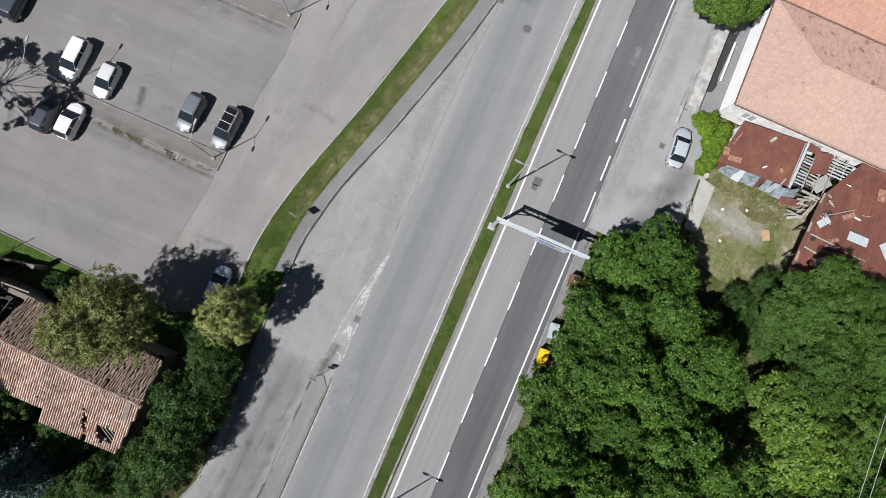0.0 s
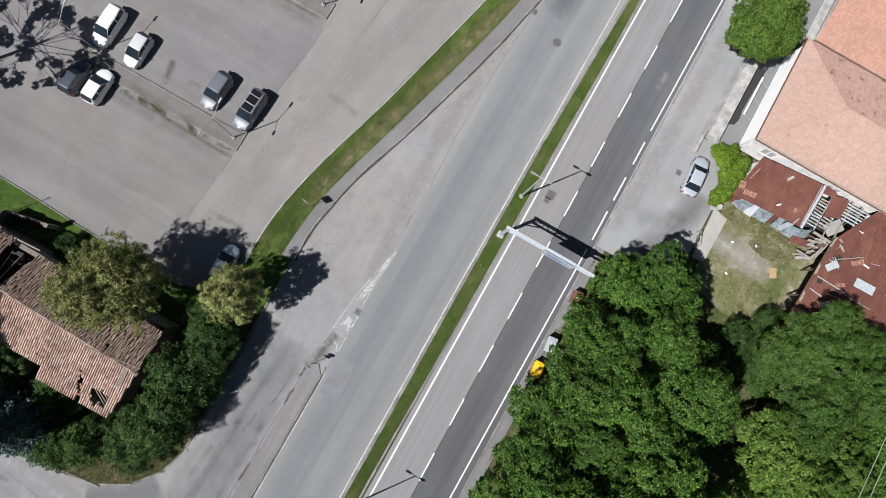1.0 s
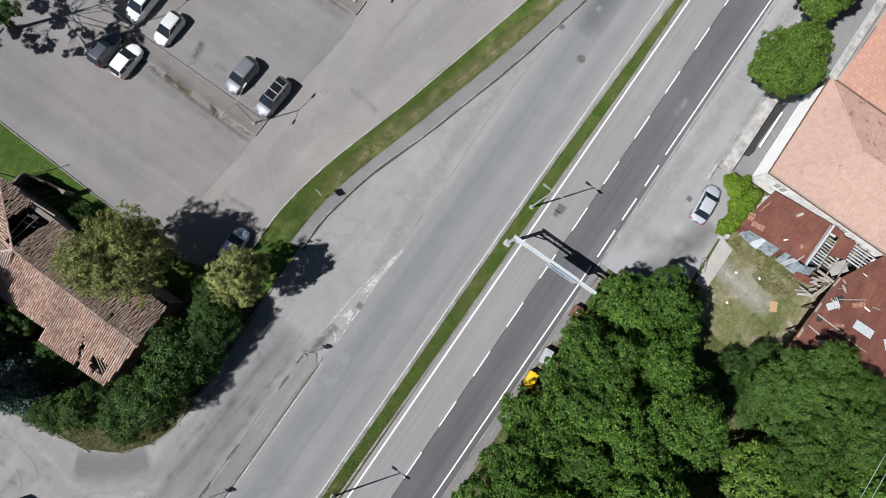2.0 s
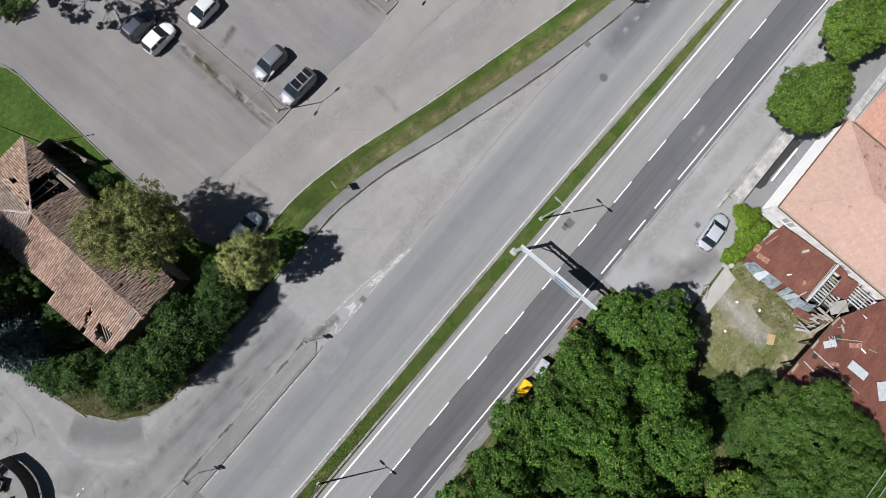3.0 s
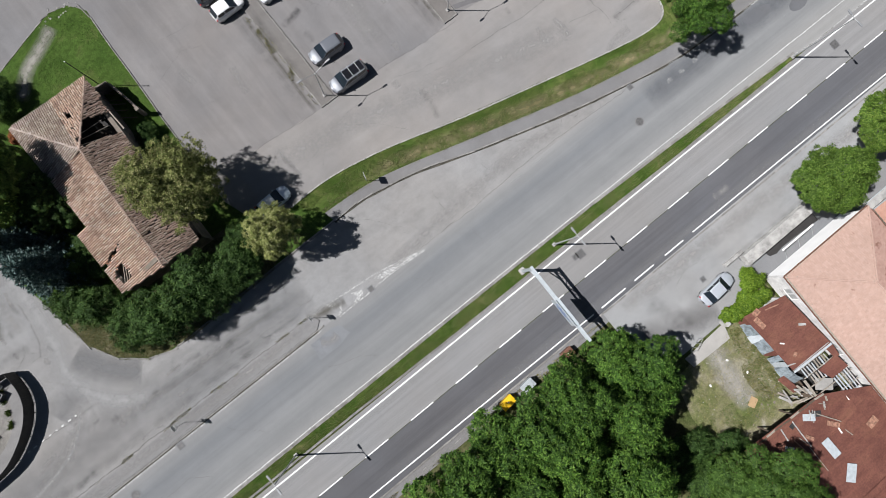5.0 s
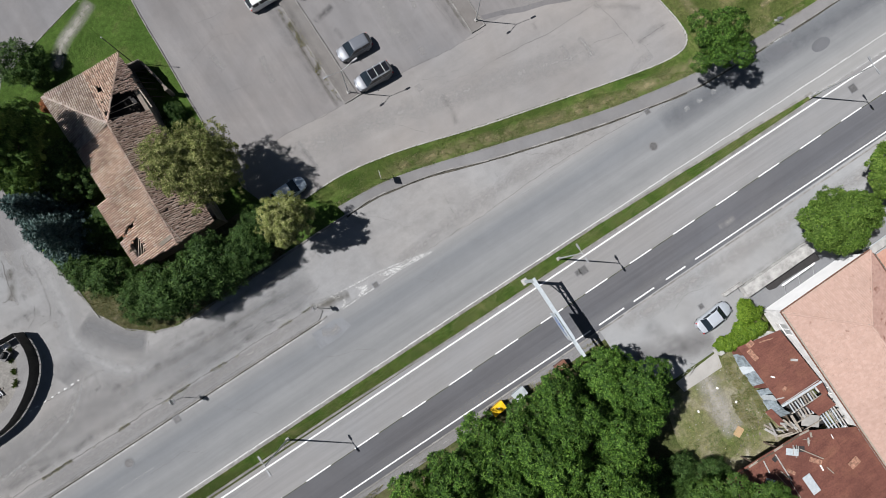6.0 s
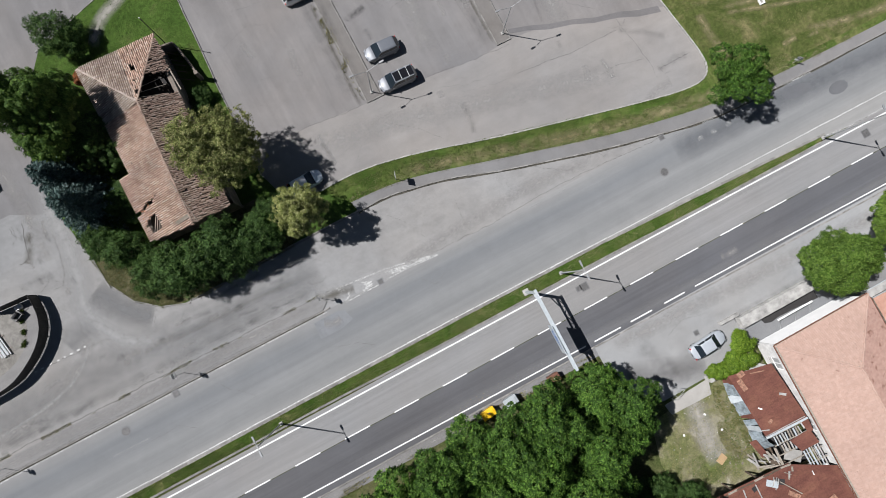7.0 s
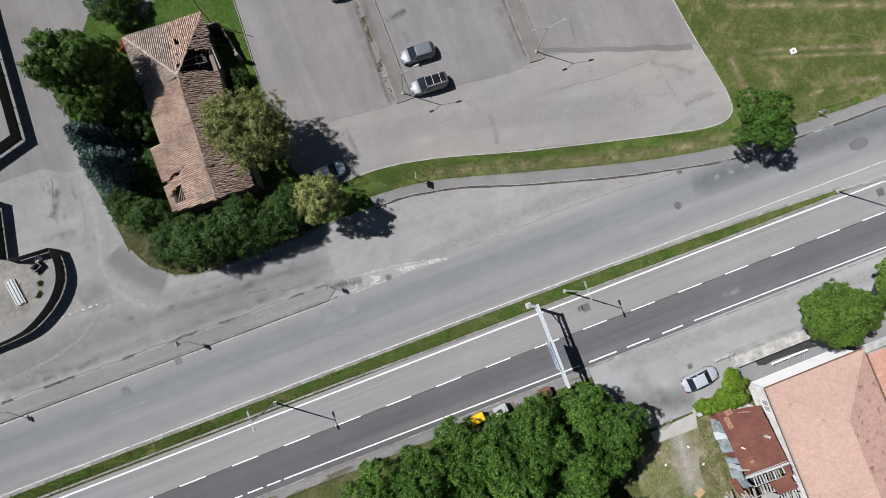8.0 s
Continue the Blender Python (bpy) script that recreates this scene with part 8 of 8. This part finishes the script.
tufts("yard_weeds", [(11.6, -14.3), (13.6, -14.0), (13.4, -20), (12.0, -25), (2, -25), (2.5, -19), (6.6, -16)], 5200, 0.12, 0.025, M_BLADE_DRY, -0.01, "olive weeds of the dirt yard", 5, keep=lambda q: noise.noise((q[0] * 0.3, q[1] * 0.3, 2)) > -0.02)
tufts("island_clump", [(-8.6, 36.4), (-7.6, 36.2), (-7.4, 44.2), (-8.2, 44.4)], 800, 0.2, 0.03, M_BLADE_DRY, 0.02, "dry green weed clumps at the island kerb", 19, keep=lambda q: noise.noise((q[0] * 0.8, q[1] * 0.7, 15)) > -0.05)
tufts("island_weeds", [(-8.3, 32.2), (-7.7, 32.2), (-7.6, 51), (-8.2, 51)], 900, 0.12, 0.025, M_BLADE_DRY, 0.0, "sparse weeds at the island kerb", 6, keep=lambda q: noise.noise((q[0] * 1.5, q[1] * 1.2, 5)) > 0.1)
tufts("plot_edge_weeds", [(-42.6, 30.4), (-41.9, 26.8), (-40.2, 23.7), (-38.0, 21.9), (-33.4, 20.95), (-22.2, 21.3), (-22.2, 22.4), (-33.4, 22.4), (-37.5, 24.6), (-39.6, 28.0)], 9000, 0.2, 0.035, M_BLADE_DRY, 0.02, "dry weeds along the hedge kerb", 7)
SHED_STRIP = [(11.8, -14.2), (13.2, -15.0), (12.8, -20.6), (12.4, -23.4), (9.6, -22.6), (9.6, -19.6), (10.4, -17.0)]
tufts("shed_weeds", SHED_STRIP, 1500, 0.2, 0.03, M_BLADE, -0.01, "tall olive weeds beside the shed", 8, keep=lambda q: noise.noise((q[0] * 0.9, q[1] * 0.6, 3)) > -0.2)
tufts("shed_straw", SHED_STRIP, 2600, 0.24, 0.028, M_BLADE_DRY, -0.01, "tall dry stalks beside the shed", 18, keep=lambda q: noise.noise((q[0] * 0.9, q[1] * 0.7, 8)) > -0.05)
tufts("roadside_weeds", [(-80, -4.6), (1.5, -4.7), (1.5, -5.4), (-80, -5.4)], 6000, 0.16, 0.03, M_BLADE_DRY, -0.005, "dry weeds of the roadside", 9, keep=lambda q: noise.noise((q[0] * 0.3, q[1], 7)) > 0.05)
MEADOW = [(30.2, 14.4), (62.0, 13.8), (62.0, 45.0), (28.5, 45.0), (29.6, 27.0), (30.4, 19.0)]
tufts("meadow_straw", MEADOW, 13000, 0.08, 0.03, M_BLADE_DRY, 0.075, "dry yellow meadow grass", 10, keep=lambda q: noise.noise((q[0] * 0.13, q[1] * 0.2, 4)) > -0.05)
tufts("meadow_grass", MEADOW, 22000, 0.10, 0.03, M_BLADE, 0.075, "short green meadow grass", 16, keep=lambda q: noise.noise((q[0] * 0.13, q[1] * 0.2, 4)) < 0.15)
tufts("median_straw", [(-75, 4.5), (-25, 4.4), (-12, 4.25), (8, 4.2), (20, 4.02), (36, 4.1), (36.5, 4.45), (30, 4.75), (20, 5.1), (8, 5.47), (-10, 5.57), (-75, 5.47)], 18000, 0.09, 0.028, M_STRAW, 0.10, "straw-coloured blades of the median", 17, keep=lambda q: noise.noise((q[0] * 0.35, q[1] * 1.2, 6)) > -0.1)


def scatter_stones(name, outline, count, lo, hi, material, label, seed, z):
    """Loose stones and rubble, each a small faceted lump."""
    r = random.Random(seed)
    xs, ys = [p[0] for p in outline], [p[1] for p in outline]
    V, F = [], []
    while len(F) < count * 8:
        x, y = r.uniform(min(xs), max(xs)), r.uniform(min(ys), max(ys))
        if not inside((x, y), outline):
            continue
        s = lo + (hi - lo) * r.random() ** 3
        b = len(V)
        a0 = r.uniform(0, 6.28)
        V += [(x + s * math.cos(a0 + k * 1.57) * r.uniform(0.6, 1), y + s * math.sin(a0 + k * 1.57) * r.uniform(0.5, 1), z + s * 0.2) for k in range(4)]
        V += [(x, y, z + s * r.uniform(0.5, 0.9)), (x, y, z - 0.02)]
        F += [(b + k, b + (k + 1) % 4, b + 4) for k in range(4)] + [(b + (k + 1) % 4, b + k, b + 5) for k in range(4)]
    return tagged(raw(name, V, F, material), label, "rubble", kind="stuff")


YARD = [(11.4, -14.6), (13.4, -14.6), (12.6, -24.4), (2.0, -24.4), (2.0, -19.0), (6.5, -15.0)]
scatter_stones("rubble", YARD, 170, 0.02, 0.11, M_CONC, "pale rubble scattered in the dirt yard", 1, -0.01)
scatter_stones("rubble", [(10.5, -21.5), (13.6, -20.0), (13.6, -24.0), (7.0, -23.8)], 120, 0.04, 0.2, M_STONE, "rubble heap at the collapsed shed", 2, -0.01)
scatter_stones("gravel", [(-78, 23), (-56, 23), (-52.5, 24.6), (-50.4, 27.5), (-55, 36), (-78, 36)], 300, 0.03, 0.14, M_STONE, "loose stones in the yard", 3, 0.03)
scatter_stones("kerb_rubble", [(-26.4, 57.0), (-21.4, 56.4), (-21.0, 57.6), (-24.3, 58.4)], 40, 0.06, 0.22, M_CONC, "broken kerb pieces at the lawn tip", 4, 0.0)
scatter_stones("rubble", [(-27.5, 41.0), (-24.6, 41.0), (-24.6, 43.8), (-27.5, 43.8)], 60, 0.05, 0.2, M_STONE, "fallen tiles on the attic floor", 5, 1.65)
carton = part("cardboard_sheet", box((1.1, 0.8, 0.06), pose(8.7, -21.8, 0.03, 0, 0, 25), 0.01), plain("cardboard", (0.42, 0.29, 0.16), 0.9))
tagged(carton, "crumpled brown cardboard lying in the yard", "cardboard")
for x, y, a in ((10.3, -19.0, 20), (6.2, -17.5, 70), (3.8, -22.3, 10), (9.4, -16.6, 120)):
    bag = part("litter_bag", box((0.28, 0.2, 0.1), pose(x, y, 0.05, 4, 3, a), 0.04), M_WHITE)
    tagged(bag, "small white scrap lying in the dirt yard", "litter", "litter in the yard")


def bicycle(x, y, turn):
    root = empty("bicycle", pose(x, y, 0.1, 0, 0, turn))
    tagged(root, "black bicycle parked on the parking island", "bicycle")
    for dx in (-0.5, 0.5):
        bm = bmesh.new()
        pts = [(dx + 0.32 * math.cos(k * 0.3927), 0.02 * (1 if dx > 0 else -1), 0.33 + 0.32 * math.sin(k * 0.3927)) for k in range(17)]
        for a, b in zip(pts, pts[1:]):
            add_tube(bm, a, b, 0.014, 0.014, 6)
        wh = part("wheel", bm, M_RUBBER, root)
        part("hub", tube((dx, -0.05, 0.33), (dx, 0.05, 0.33), 0.03), M_GALV, wh)
    bm = bmesh.new()
    for a, b in (((-0.5, 0, 0.33), (-0.12, 0, 0.3)), ((-0.5, 0, 0.33), (-0.2, 0, 0.85)), ((-0.12, 0, 0.3), (-0.2, 0, 0.9)), ((-0.12, 0, 0.3), (0.32, 0, 0.8)), ((-0.2, 0, 0.82), (0.32, 0, 0.85)), ((0.5, 0, 0.33), (0.3, 0, 0.98))):
        add_tube(bm, a, b, 0.014, 0.014, 6)
    part("frame", bm, M_BLACK, root)
    part("saddle", box((0.26, 0.14, 0.06), Matrix.Translation((-0.22, 0, 0.95)), 0.02), M_BLACK, root)
    part("handlebar", tube((0.3, -0.27, 1.0), (0.3, 0.27, 1.0), 0.016), M_BLACK, root)
    return root


bicycle(-6.35, 48.75, 100)

for dy, z in ((0.0, 9.0), (0.7, 9.2)):
    wire = part("overhead_wire", tube((-60.0, -32.9 - dy, z), (45.0, -31.6 - dy, z), 0.02, 0.02, 6), M_GALV)
    tagged(wire, "thin overhead wire above the trees", "wire", "overhead wires")
for x, y in ((-60.0, -33.2), (45.0, -31.9)):
    mast = empty("utility_pole", pose(x, y, -0.05))
    tagged(mast, "wooden utility pole carrying the wires", "pole", "utility poles")
    part("mast", tube((0, 0, 0), (0, 0, 9.6), 0.14, 0.1), M_WOOD, mast)
    part("crossarm", box((0.1, 1.4, 0.1), Matrix.Translation((0, 0, 8.9))), M_WOOD, mast)
RED = (crown("crown", 60, [(0, 0, 0.9, 0.7, 0.7, 0.6)], 24, 14, 0.22, 0.1, leaf("copper_leaf", (0.09, 0.03, 0.012), (0.19, 0.06, 0.02), (0.30, 0.11, 0.04)), bunch_r=0.25), trunk_mesh("trunk", 1.0, 0.05, 0.4, 60))
plant("copper_shrub", RED, -34.4, 48.3, 0, 1.1, "small copper-red shrub at the corner of the house", "bush")
